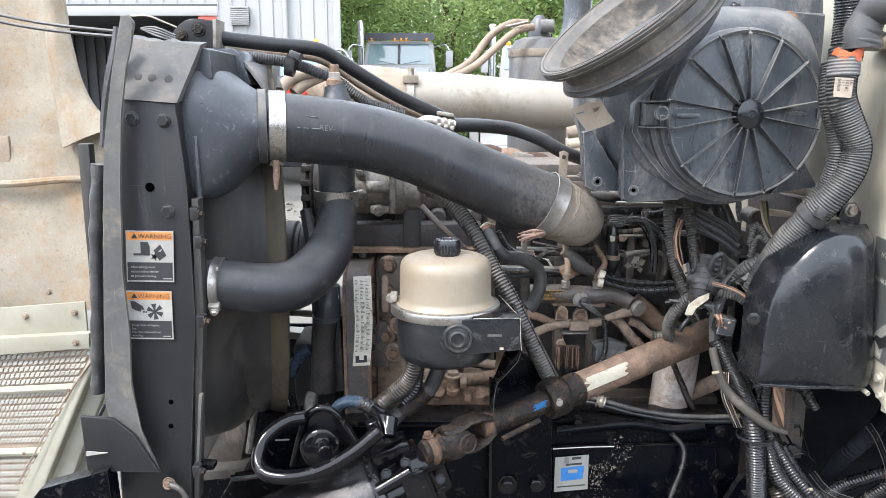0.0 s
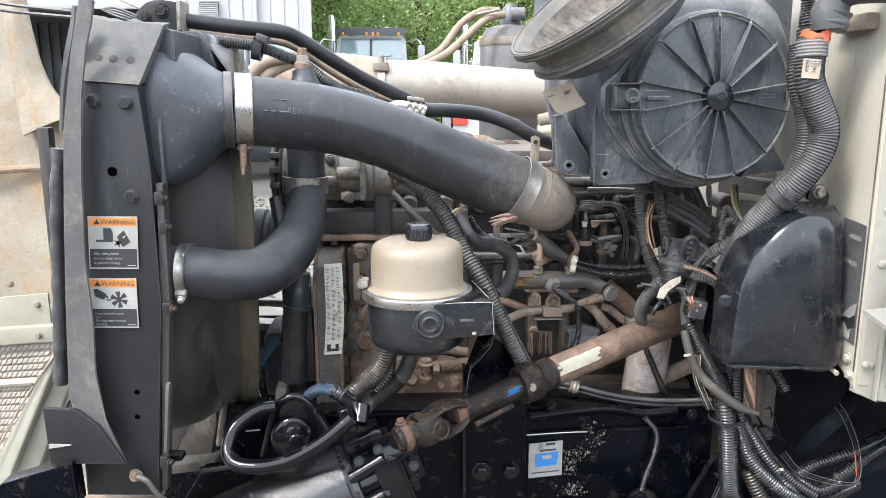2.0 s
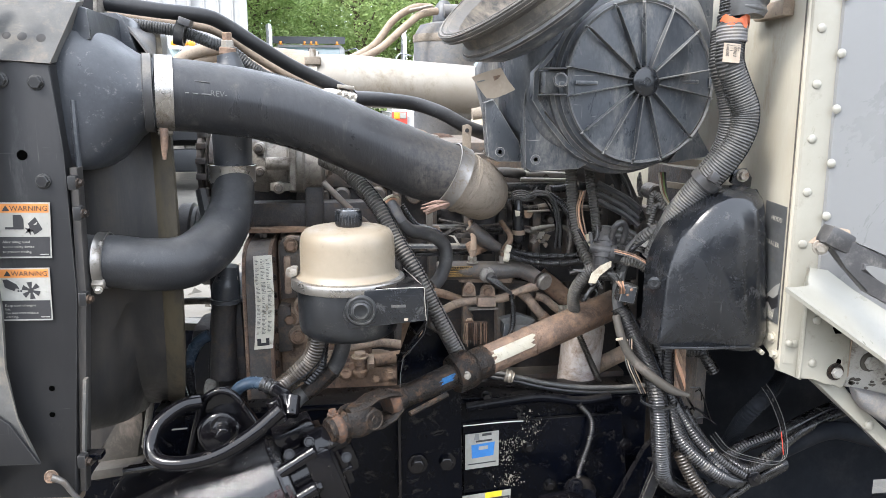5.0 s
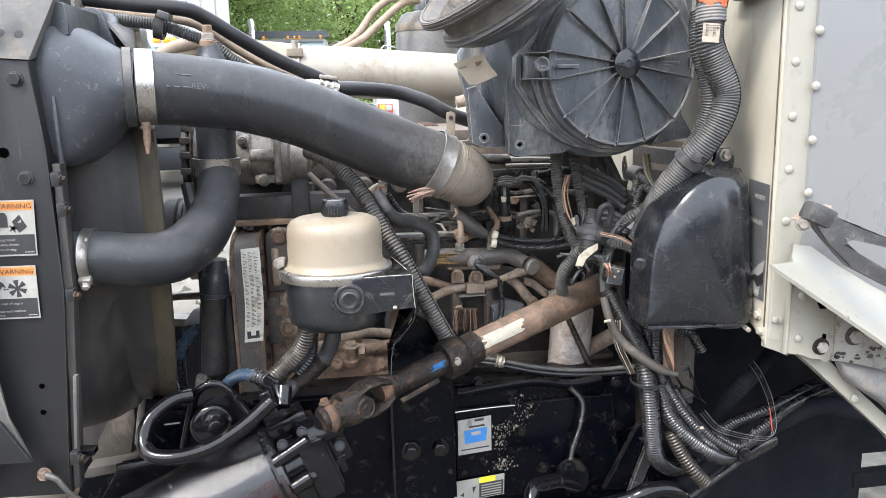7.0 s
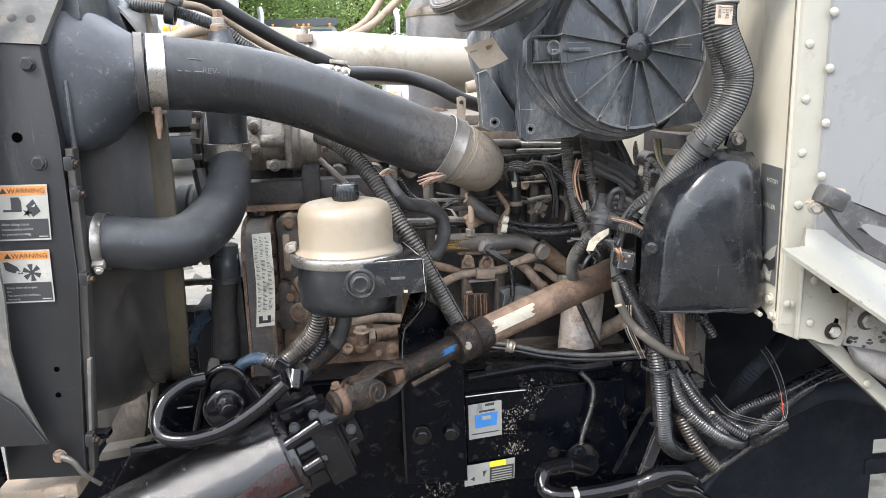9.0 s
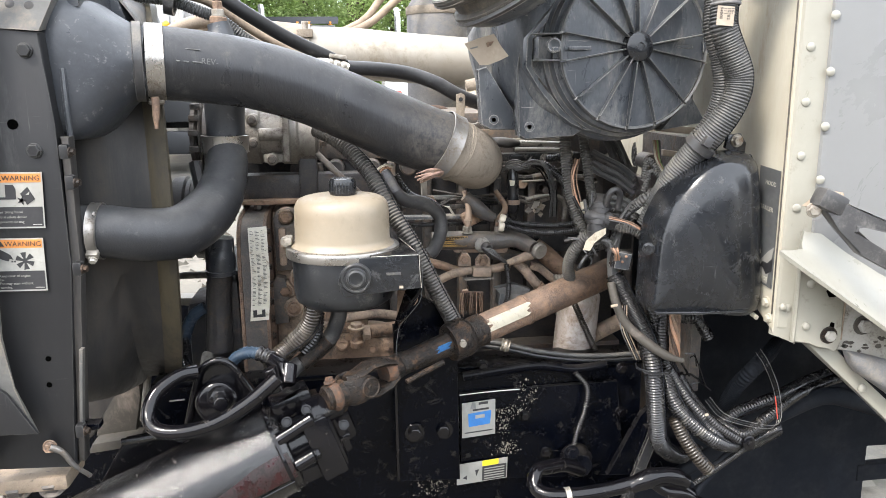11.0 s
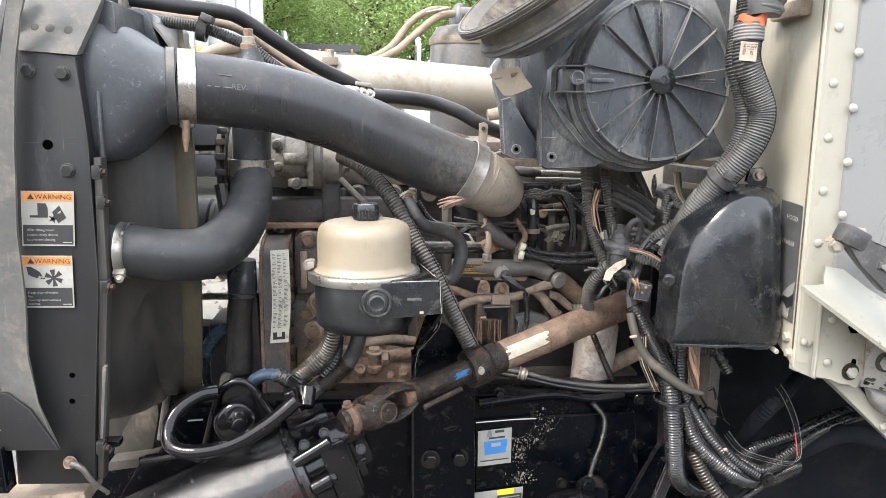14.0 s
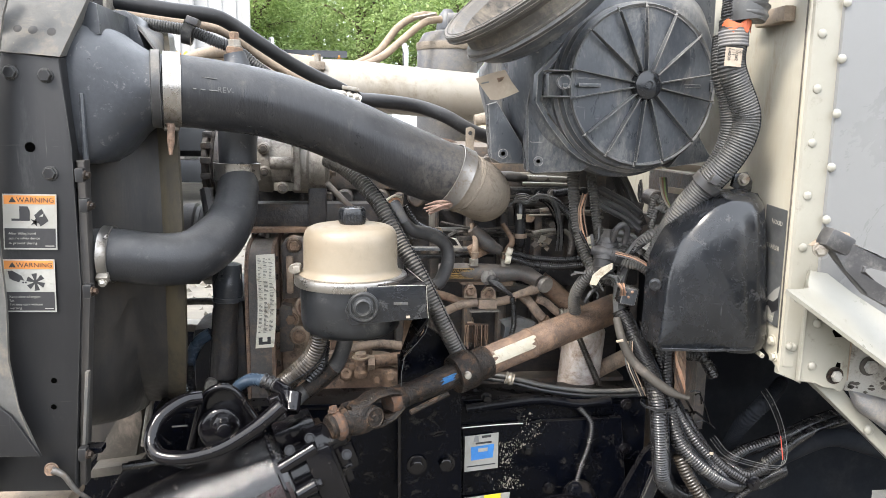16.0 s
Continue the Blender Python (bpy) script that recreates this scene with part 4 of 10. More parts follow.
for k, (a, b) in enumerate((((-0.745, 1.2, 1.687), (-0.495, 1.2, 1.647)), ((-0.759, 1.22, 1.678), (-0.504, 1.22, 1.641)))):
    m = Vector(a).lerp(Vector(b), 0.5) - Vector((0, 0, 0.006))
    solid("hood_cable", tube(B(), [a, m, b], 0.0025, 8, 0.03), "rubber", "thin black hood restraint cable", "cable", "hood cables")

# ---- radiator, charge-air cooler and fan shroud ----
rad = thing("radiator", (-0.45, 1.3, 0.75), "black truck radiator pack with charge-air cooler tank and fan shroud", "radiator")
part("core", box(B(), (-0.45, 1.48, 1.3), (0.06, 0.64, 0.6), bev=0.004), "shroud", rad)
side = part("side_panel", plate(B(), [(-0.46, 1.105, 1.545), (-0.384, 1.105, 1.539), (-0.377, 1.105, 1.419), (-0.377, 1.105, 1.22), (-0.402, 1.105, 0.909), (-0.514, 1.105, 0.912), (-0.511, 1.105, 1.22), (-0.482, 1.105, 1.402)],
     (0, 0.03, 0), 0.003), "panel_black", rad, "black painted steel side panel")
part("top_cover", plate(B(), [(-0.468, 1.145, 1.636), (-0.451, 1.145, 1.634), (-0.442, 1.143, 1.631), (-0.433, 1.145, 1.631), (-0.419, 1.143, 1.627), (-0.405, 1.145, 1.631), (-0.393, 1.144, 1.626), (-0.355, 1.145, 1.625), (-0.382, 1.1, 1.539), (-0.46, 1.1, 1.545)],
     (0, 0.028, 0.005), 0.003), "panel_dusty", rad, "dusty sloped top cover")
for p in ((-0.441, 1.119, 1.576), (-0.421, 1.119, 1.575), (-0.397, 1.119, 1.573)):
    part("dimple", lathe(B(), [(0.0065, 0), (0.0065, 0.002), (0.004, 0.003)], p, (0, -0.9, 0.45), 14), "shroud", rad)
# bent edge flap along the front of the panel
flap = B()
plate(flap, [(-0.447, 1.085, 1.659), (-0.435, 1.085, 1.66), (-0.429, 1.085, 1.65), (-0.435, 1.085, 1.621), (-0.443, 1.08, 1.588), (-0.454, 1.078, 1.526), (-0.464, 1.078, 1.422), (-0.471, 1.078, 1.297), (-0.468, 1.078, 1.202), (-0.472, 1.078, 1.122), (-0.464, 1.078, 1.048), (-0.44, 1.078, 0.978),
             (-0.511, 1.078, 0.981), (-0.507, 1.078, 1.069), (-0.514, 1.078, 1.085), (-0.504, 1.078, 1.228), (-0.493, 1.078, 1.365), (-0.483, 1.08, 1.479), (-0.462, 1.08, 1.588)], (0, 0.006, 0), 0.002)
part("edge_flap", flap, "panel_dusty", rad, "worn grey steel edge flap")
part("edge_gusset", plate(B(), [(-0.55, 1.07, 1.073), (-0.5, 1.07, 1.069), (-0.471, 1.07, 1.043), (-0.436, 1.07, 0.981), (-0.547, 1.07, 0.983)], (0, 0.006, 0), 0.002), "panel_black", rad, "bent corner gusset")
part("gusset_tear", plate(B(), [(-0.544, 1.066, 1.017), (-0.512, 1.066, 1.015), (-0.545, 1.066, 1.01)], (0, 0.003, 0), 0), "label_white", rad, "bright torn metal sliver")
part("foam_seal", tube(B(), [(-0.462, 1.11, 1.646), (-0.469, 1.11, 1.597), (-0.49, 1.12, 1.542), (-0.501, 1.12, 1.476)], [0.006, 0.012, 0.008, 0.006], 8, 0.02), "rubber", rad)
seal_line = [(-0.52, 1.14, 1.449), (-0.532, 1.14, 1.354), (-0.54, 1.14, 1.247), (-0.546, 1.14, 1.173), (-0.553, 1.14, 1.083)]
part("bulb_seal", tube(B(), seal_line, 0.011, 10, 0.02, ribs=(0.05, 0.002)), "rubber", rad, "black rubber bulb seal")
part("front_frame", box(B(), (-0.546, 1.16, 1.279), (0.018, 0.02, 0.4), bev=0.003), "shroud", rad)
part("lower_lip", plate(B(), [(-0.648, 1.06, 0.921), (-0.618, 1.06, 0.958), (-0.511, 1.06, 0.99), (-0.508, 1.06, 0.921)], (0, 0.03, 0), 0.003), "rail", rad)
for p, r in (((-0.449, 1.105, 1.518), 0.009), ((-0.404, 1.105, 1.515), 0.009), ((-0.407, 1.105, 1.382), 0.009)):
    part("bolt", bolt(B(), p, (0, -1, 0), r, 0.007, 1.15), "panel_black", side)
for p, r in (((-0.431, 1.104, 1.418), 0.007), ((-0.423, 1.104, 1.082), 0.004), ((-0.426, 1.104, 1.042), 0.004)):
    part("hole", lathe(B(), [(r, 0), (r * 0.95, 0.0006)], p, (0, -1, 0), 18), "void", side)
part("bolt", bolt(B(), (-0.432, 1.095, 0.95), (0, -1, 0), 0.0075, 0.01), "rust", side, "rusty bolt head")
solid("ground_strap", tube(B(), [(-0.428, 1.085, 0.953), (-0.414, 1.09, 0.942), (-0.404, 1.1, 0.915), (-0.39, 1.12, 0.886)], [0.005, 0.0042, 0.0034, 0.0034], 10, 0.008, wobble=0.1), "steel_dull", "braided ground strap bolted to the radiator panel", "cable")
# seam flange between panel and shroud
part("seam_flange", plate(B(), [(-0.374, 1.11, 1.4), (-0.362, 1.11, 1.4), (-0.366, 1.11, 1.219), (-0.391, 1.11, 0.915), (-0.401, 1.11, 0.916), (-0.378, 1.11, 1.219)], (0, 0.02, 0), 0.002), "shroud", rad)
part("seam_edge", plate(B(), [(-0.378, 1.1, 1.095), (-0.373, 1.1, 1.095), (-0.386, 1.1, 0.971), (-0.39, 1.1, 0.971)], (0, 0.01, 0), 0.001), "panel_dusty", rad)
for p in ((-0.362, 1.09, 1.381), (-0.359, 1.09, 1.339), (-0.362, 1.09, 1.218), (-0.384, 1.09, 0.975)):
    c = part("clip", box(B(), p, (0.012, 0.016, 0.02), bev=0.003), "panel_black", rad)
    part("bolt", bolt(B(), Vector(p) + Vector((0.007, -0.004, 0)), (1, -0.2, 0), 0.005), "shaft_dark", c)
part("tie_bracket", plate(B(), [(-0.387, 1.1, 0.979), (-0.362, 1.1, 0.978), (-0.362, 1.1, 0.97), (-0.388, 1.1, 0.966)], (0, 0.02, 0), 0.001), "rail", rad)


def superloop(x, z0, z1, y0, y1, n=28, power=3.2):
    cz, cy, hz, hy = (z0 + z1) / 2, (y0 + y1) / 2, abs(z1 - z0) / 2, abs(y1 - y0) / 2
    out = []
    for k in range(n):
        a = 2 * math.pi * k / n
        c, s = math.cos(a), math.sin(a)
        out.append(Vector((x, cy + hy * math.copysign(abs(c) ** (2 / power), c), cz + hz * math.copysign(abs(s) ** (2 / power), s))))
    return out


def cooler_tank():
    stations = [((-0.397, 1.17, 1.605), (-0.411, 1.17, 1.394), 1.126, 1.32, 6), ((-0.378, 1.17, 1.602), (-0.392, 1.17, 1.391), 1.125, 1.32, 5.4), ((-0.363, 1.17, 1.599), (-0.376, 1.17, 1.391), 1.125, 1.32, 4.8),
                ((-0.353, 1.18, 1.593), (-0.365, 1.18, 1.393), 1.127, 1.316, 4.1), ((-0.338, 1.19, 1.586), (-0.348, 1.19, 1.403), 1.13, 1.31, 3.4), ((-0.321, 1.2, 1.575), (-0.33, 1.2, 1.419), 1.136, 1.3, 2.8),
                ((-0.305, 1.21, 1.565), (-0.311, 1.21, 1.435), 1.144, 1.29, 2.35), ((-0.291, 1.21, 1.558), (-0.296, 1.21, 1.445), 1.151, 1.275, 2.1), ((-0.279, 1.21, 1.555), (-0.284, 1.21, 1.449), 1.153, 1.269, 2.0), ((-0.266, 1.21, 1.555), (-0.271, 1.21, 1.448), 1.153, 1.269, 2.0)]
    loops = [superloop(a[0], b[2], a[2], y0, y1, 44, pw) for a, b, y0, y1, pw in stations]
    for i, loop in enumerate(loops):
        for p in loop:
            if p.y < 1.22:
                p.y += max(0.0, p.z - 1.548) * 0.42 * max(0.2, 1 - i / 9)
    bm = loft(B(), loops)
    t = part("cooler_tank", bm, "tank", rad, "black moulded charge-air cooler end tank", 50)
    part("header", plate(B(), [(-0.372, 1.155, 1.621), (-0.359, 1.155, 1.622), (-0.347, 1.155, 1.618), (-0.345, 1.15, 1.59), (-0.343, 1.15, 1.575), (-0.389, 1.15, 1.575)], (0, 0.16, 0), 0.005), "tank", t)
    part("rib", tube(B(), [(-0.366, 1.125, 1.492), (-0.365, 1.122, 1.443), (-0.365, 1.124, 1.4)], 0.004, 8, 0.01), "tank", t)
    part("lip", ring_band(B(), (-0.285, 1.208, 1.503), (0.976, 0.218, -0.01), 0.0565, 0.014, 0.003), "rubber", t)
    return t


cooler_tank()


def fan_shroud():
    n = 48
    z0, z1 = 0.92, 1.64
    cz, ry = 1.27, 0.3
    loops = []
    xs = [(-0.44, 0.0), (-0.42, 0.02), (-0.395, 0.1), (-0.37, 0.3), (-0.35, 0.6), (-0.335, 0.85), (-0.32, 0.96), (-0.30, 1.0), (-0.285, 1.0)]
    for x, s in xs:
        loop = []
        for k in range(n):
            a = 2 * math.pi * k / n
            c, w = math.cos(a), math.sin(a)
            pw = 6.0
            rect = Vector((0, 1.54 + 0.32 * math.copysign(abs(c) ** (2 / pw), c), (z0 + z1) / 2 + (z1 - z0) / 2 * math.copysign(abs(w) ** (2 / pw), w)))
            circ = Vector((0, 1.54 + ry * c, cz + 0.37 * w))
            p = rect.lerp(circ, min(1.0, s * 1.6 + 0.25 * (x + 0.44) / 0.1) if w < -0.2 else s)
            loop.append(Vector((x - 0.17 * max(0.0, (p.y - 1.24) / 0.6) * s, p.y, p.z)))
        loops.append(loop)
    bm = loft(B(), loops, cap=False)
    sh = part("fan_shroud", bm, "shroud", rad, "dusty black moulded fan shroud", 60)
    loops = []
    for x, r in ((-0.294, 0.0), (-0.284, 0.004), (-0.263, 0.004), (-0.263, -0.012), (-0.29, -0.012)):
        loops.append([Vector((x - 0.17 * (0.5 + 0.5 * math.cos(2 * math.pi * k / n)), 1.54 + (ry + r) * math.cos(2 * math.pi * k / n), cz + (0.37 + r) * math.sin(2 * math.pi * k / n))) for k in range(n)])
    part("shroud_ring", loft(B(), loops, cap=False), "ring_ochre", sh, "dusty ochre-brown shroud ring", 60)


fan_shroud()
part("shroud_top", plate(B(), [(-0.387, 1.3, 1.629), (-0.351, 1.3, 1.629), (-0.34, 1.3, 1.621), (-0.322, 1.3, 1.569), (-0.39, 1.3, 1.583)], (0, 0.25, 0), 0.004), "tank", rad)
part("shroud_lip", shell(B(), [(-0.354, 1.32, 1.628), (-0.326, 1.3, 1.599), (-0.309, 1.29, 1.578), (-0.295, 1.28, 1.56)], [(-0.384, 1.5, 1.623), (-0.343, 1.5, 1.614), (-0.321, 1.5, 1.61), (-0.326, 1.5, 1.557)], 6, (0, 0, 0.004), (0, 0, -0.006)), "tank_far", rad, "pale bluish plastic shroud lip")
part("shroud_skirt", plate(B(), [(-0.484, 1.42, 1.042), (-0.321, 1.42, 0.994), (-0.324, 1.42, 0.94), (-0.388, 1.42, 0.931), (-0.437, 1.42, 0.899), (-0.466, 1.42, 0.853), (-0.487, 1.42, 0.814), (-0.506, 1.42, 0.797), (-0.511, 1.42, 0.817), (-0.497, 1.42, 0.931)], (0, 0.01, 0), 0.002), "shroud", rad, "dusty tapered lower skirt of the shroud")
# pale frame pieces under the shroud
xm = solid("crossmember", plate(B(), [(-0.487, 1.5, 0.886), (-0.415, 1.5, 0.888), (-0.418, 1.5, 0.854), (-0.431, 1.5, 0.78), (-0.511, 1.5, 0.775)], (0, 0.05, 0), 0.003), "frame_tan", "dusty tan crossmember plate under the shroud", "crossmember")
solid("crossmember_lip", plate(B(), [(-0.506, 1.46, 0.777), (-0.415, 1.46, 0.786), (-0.418, 1.46, 0.767), (-0.517, 1.46, 0.756)], (0, 0.05, 0), 0.003), "frame_tan", "lower tan lip of the crossmember under the shroud", "crossmember")
# added black sheet: hides the bright ground, stands in for the darkness here
solid("dark_backing", plate(B(), [(-0.676, 1.62, 0.921), (-0.359, 1.62, 0.937), (-0.405, 1.62, 0.461), (-0.734, 1.62, 0.496)], (0, 0.05, 0), 0.004), "rail", "black sheet added for the darkness under the radiator", "support")
solid("shroud_brace", tube(B(), [(-0.386, 1.46, 0.921), (-0.396, 1.46, 0.871), (-0.405, 1.46, 0.822)], 0.007, 8, 0.02), "alu_grey", "slim grey brace rod beside the crossmember", "brace")
solid("radiator_mount", box(B(), (-0.488, 1.15, 0.879), (0.135, 0.08, 0.024), (0, -2, 0), 0.006), "brown_pipe", "dusty tan radiator mounting beam with bolts", "mount")
for p in ((-0.501, 1.13, 0.865), (-0.449, 1.13, 0.869)):
    solid("mount_bolt", bolt(B(), Vector(p), (0, -0.6, 0.8), 0.016, 0.02), "engine_dark", "dark hex bolt on the radiator mounting beam", "bolt", "mount bolts")


def warning_decal(ll, lr, ul, lines, pictogram, name):
    s = Sheet(ll, lr, ul)
    d = thing("warning_decal", ll, name, "decal", "warning decals")
    part("backing", s.quad(B(), 0, 0, 1, 1, 0.0008, 0.0008), "label_white", d)
    part("header", s.quad(B(), 0.025, 0.82, 0.975, 0.975, 0.0013), "label_orange", d, "orange header band")
    part("footer", s.quad(B(), 0.025, 0.03, 0.975, 0.385, 0.0013), "label_black", d)
    part("alert_triangle", s.shape(B(), [(0.115, 0.85), (0.255, 0.85), (0.185, 0.95)], 0.0017), "label_black", d)
    part("header_text", s.text("WARNING", 0.26, 0.852, 0.092, 0.0012), "label_black", d)
    for i, words in enumerate(lines):
        part("footer_text", s.text(words, 0.1, 0.275 - i * (0.088 if len(lines) < 4 else 0.072), 0.046, 0.0012), "label_white", d)
    part("part_number_bar", s.quad(B(), 0.78, 0.06, 0.95, 0.075, 0.0016), "label_white", d)
    pictogram(s, d)
    return d


def pict_hood(s, d):
    part("pictogram_block", s.shape(B(), [(0.16, 0.52), (0.16, 0.56), (0.31, 0.56), (0.31, 0.78), (0.46, 0.78), (0.5, 0.7), (0.5, 0.52)], 0.0015), "label_black", d)
    part("pictogram_panel", s.shape(B(), [(0.58, 0.62), (0.72, 0.74), (0.85, 0.52), (0.7, 0.42)], 0.0015), "label_black", d)
    part("pictogram_arrow", s.shape(B(), [(0.68, 0.6), (0.76, 0.66), (0.74, 0.6)], 0.002), "label_white", d)
    for a in (0, 72, 144, 216, 288):
        c, w = math.cos(radians(a)), math.sin(radians(a))
        part("pictogram_mark", s.shape(B(), [(0.6 + 0.1 * c, 0.5 + 0.09 * w), (0.6 + 0.03 * w, 0.5 - 0.03 * c), (0.6 - 0.03 * w, 0.5 + 0.03 * c)], 0.0015), "label_black", d)


def pict_fan(s, d):
    for k in range(6):
        a = radians(60 * k + 8)
        c, w = math.cos(a), math.sin(a)
        e, f = 0.035, 0.2
        q = [(-e * 0.6, 0.05), (-e * 1.6, f * 0.92), (e * 1.6, f * 0.92), (e * 0.6, 0.05)]
        part("fan_mark", s.shape(B(), [(0.62 + (x * c - y * w) * 0.95, 0.575 + (x * w + y * c) * 0.88) for x, y in q], 0.0015), "label_black", d)
    part("hub_mark", s.shape(B(), [(0.62 + 0.05 * math.cos(t), 0.575 + 0.05 * math.sin(t)) for t in (2 * math.pi * i / 12 for i in range(12))], 0.0016), "label_black", d)
    part("pictogram_wedge", s.shape(B(), [(0.09, 0.78), (0.17, 0.79), (0.35, 0.69), (0.4, 0.6), (0.33, 0.62), (0.3, 0.57), (0.2, 0.6), (0.12, 0.64)], 0.0015), "label_black", d)
    for x in (0.36, 0.41):
        part("chip_mark", s.quad(B(), x, 0.55, x + 0.035, 0.58, 0.0015), "label_black", d)


warning_decal((-0.475, 1.102, 1.276), (-0.404, 1.102, 1.275), (-0.471, 1.102, 1.354), ("After tilting hood", "secure safety device", "to prevent closing."), pict_hood, "orange, white and black warning decal about the tilting hood")
warning_decal((-0.48, 1.102, 1.186), (-0.411, 1.102, 1.185), (-0.478, 1.102, 1.262), ("Keep clear of engine", "fan.", "Fan may start without", "warning."), pict_fan, "orange, white and black warning decal about the fan")

# bracket on top of the radiator and the brace rod to the firewall
top = thing("stay_bracket", (-0.413, 1.3, 1.648), "dark folded steel stay bracket on top of the radiator", "bracket")
part("web", plate(B(), [(-0.46, 1.3, 1.64), (-0.455, 1.3, 1.649), (-0.447, 1.3, 1.658), (-0.439, 1.3, 1.667), (-0.429, 1.3, 1.674), (-0.418, 1.3, 1.677), (-0.405, 1.3, 1.677), (-0.38, 1.3, 1.674), (-0.378, 1.3, 1.63), (-0.457, 1.3, 1.63)], (0, 0.006, 0), 0.002), "panel_black", top)
part("fold", plate(B(), [(-0.382, 1.299, 1.676), (-0.376, 1.299, 1.676), (-0.378, 1.299, 1.63), (-0.384, 1.299, 1.63)], (0, 0.05, 0), 0.001), "alu_grey", top)
part("bolt", bolt(B(), (-0.406, 1.3, 1.66), (0, -1, 0), 0.009), "shaft_dark", top)
part("bolt", bolt(B(), (-0.434, 1.3, 1.65), (0, -1, 0), 0.007), "shaft_dark", top)
for k in range(4):
    solid("wire_end", tube(B(), [(-0.471, 1.22, 1.654), Vector((-0.442, 1.2, 1.642)) + Vector((0, 0, 0.004 * k)), Vector((-0.412, 1.2, 1.639)) + Vector((0, 0, 0.003 * (k - 2)))], 0.0018, 6, 0.01), "rubber_worn", "loose dark wire lying on the radiator top", "wire", "loose wires")
solid("wire_loop", tube(B(), [(-0.463, 1.15, 1.665), (-0.438, 1.16, 1.667), (-0.421, 1.18, 1.66), (-0.409, 1.2, 1.654)], 0.0014, 6, 0.008), "pale_wire", "thin pale wire arching over the radiator top", "wire")

# ---- charge-air hose, coolant hose and the pipes above the engine ----
def band_clamp(at, axis, r, width, label, bolt_at=None, mat="ring_steel"):
    c = thing("hose_clamp", at, label, "clamp", "hose clamps")
    part("band", ring_band(B(), at, axis, r, width), mat, c)
    if bolt_at:
        a, u, w = frame_of(axis)
        q = Vector(bolt_at)
        d = (q - Vector(at)).cross(Vector(axis)).normalized()
        part("bolt", cyl(B(), q - d * 0.022, q + d * 0.022, 0.0035, sides=10), "zinc", c)
        part("nut", bolt(B(), q + d * 0.016, d, 0.006, 0.008, 0), "zinc", c)
        part("barrel", cyl(B(), q - Vector(axis).normalized() * width * 0.45, q + Vector(axis).normalized() * width * 0.45, 0.006, sides=12), mat, c)
    return c


hose_line = [(-0.279, 1.208, 1.503), (-0.204, 1.228, 1.496), (-0.123, 1.246, 1.483), (-0.041, 1.263, 1.458), (0.045, 1.28, 1.421), (0.119, 1.293, 1.388), (0.18, 1.304, 1.365)]
ch = solid("charge_air_hose", tube(B(), hose_line, [0.0545, 0.054, 0.053, 0.053, 0.0545, 0.056, 0.055], 44, 0.008, wobble=0.006), "hose_rubber", "thick black rubber charge-air hose with faded white print", "hose")
part("print_bar", tube(B(), [(-0.211, 1.175, 1.52), (-0.19, 1.179, 1.518)], 0.0007, 6, 0.004), "plastic_worn", ch, "faded white print")
for p, q in (((-0.223, 1.166, 1.503), (-0.218, 1.167, 1.502)), ((-0.213, 1.169, 1.502), (-0.206, 1.171, 1.501)), ((-0.201, 1.172, 1.501), (-0.189, 1.175, 1.5))):
    part("print_bar", tube(B(), [p, q], 0.0012, 6, 0.004), "plastic_worn", ch)
part("print", letters("REV-", (-0.19, 1.1755, 1.4985), (0.972, 0.215, -0.095), (0.05, 0.1, 1), 0.0085), "plastic_worn", ch, "faded white letters")
band_clamp((-0.263, 1.213, 1.503), (0.976, 0.218, -0.02), 0.0555, 0.026, "bright stainless band clamp on the charge-air hose", (-0.266, 1.212, 1.446))
solid("clamp_bolt", tube(B(), [(-0.26, 1.18, 1.452), (-0.26, 1.18, 1.437), (-0.262, 1.18, 1.405)], [0.006, 0.0055, 0.0028], 10, 0.004), "shaft", "rusty T-bolt hanging below the hose clamp", "bolt")
band_clamp((0.182, 1.304, 1.364), Vector((0.216, 1.312, 1.346)) - Vector((0.154, 1.298, 1.378)), 0.0565, 0.026, "dull steel band clamp near the cast elbow", (0.16, 1.29, 1.321), "steel_dull")
tg_ = thing("clamp_tongue", (0.155, 1.262, 1.315), "frayed pinkish-brown strip hanging from the hose clamp", "strip")
rng = random.Random(44)
for k in range(11):
    f = k / 10
    a = Vector((0.182 - 0.012 * f, 1.268, 1.326 - 0.011 * f))
    b = Vector((0.126 + 0.02 * rng.random(), 1.262 + rng.uniform(-0.006, 0.004), 1.317 - 0.012 * f + rng.uniform(-0.006, 0.006)))
    m_ = a.lerp(b, 0.5) + Vector((0, -0.006, 0.004 + rng.uniform(-0.003, 0.003)))
    part("strand", tube(B(), [a, m_, b], [0.0022, 0.0026, 0.0008], 6, 0.006, wobble=0.25), "shaft" if k % 3 == 0 else "strip_pink", tg_)
el = thing("elbow_pipe", (0.241, 1.34, 1.338), "rough cast aluminium elbow joining the charge-air hose", "pipe")
part("elbow", tube(B(), [(0.169, 1.302, 1.371), (0.2, 1.31, 1.355), (0.227, 1.333, 1.342), (0.245, 1.375, 1.33), (0.259, 1.44, 1.32), (0.278, 1.55, 1.305)], [0.0525, 0.0525, 0.052, 0.0515, 0.05, 0.05], 36, 0.008), "alu_cast", el)
part("bead", ring_band(B(), (0.204, 1.313, 1.353), Vector((0.217, 1.317, 1.345)) - Vector((0.184, 1.305, 1.363)), 0.0525, 0.008, 0.002), "alu_cast", el)

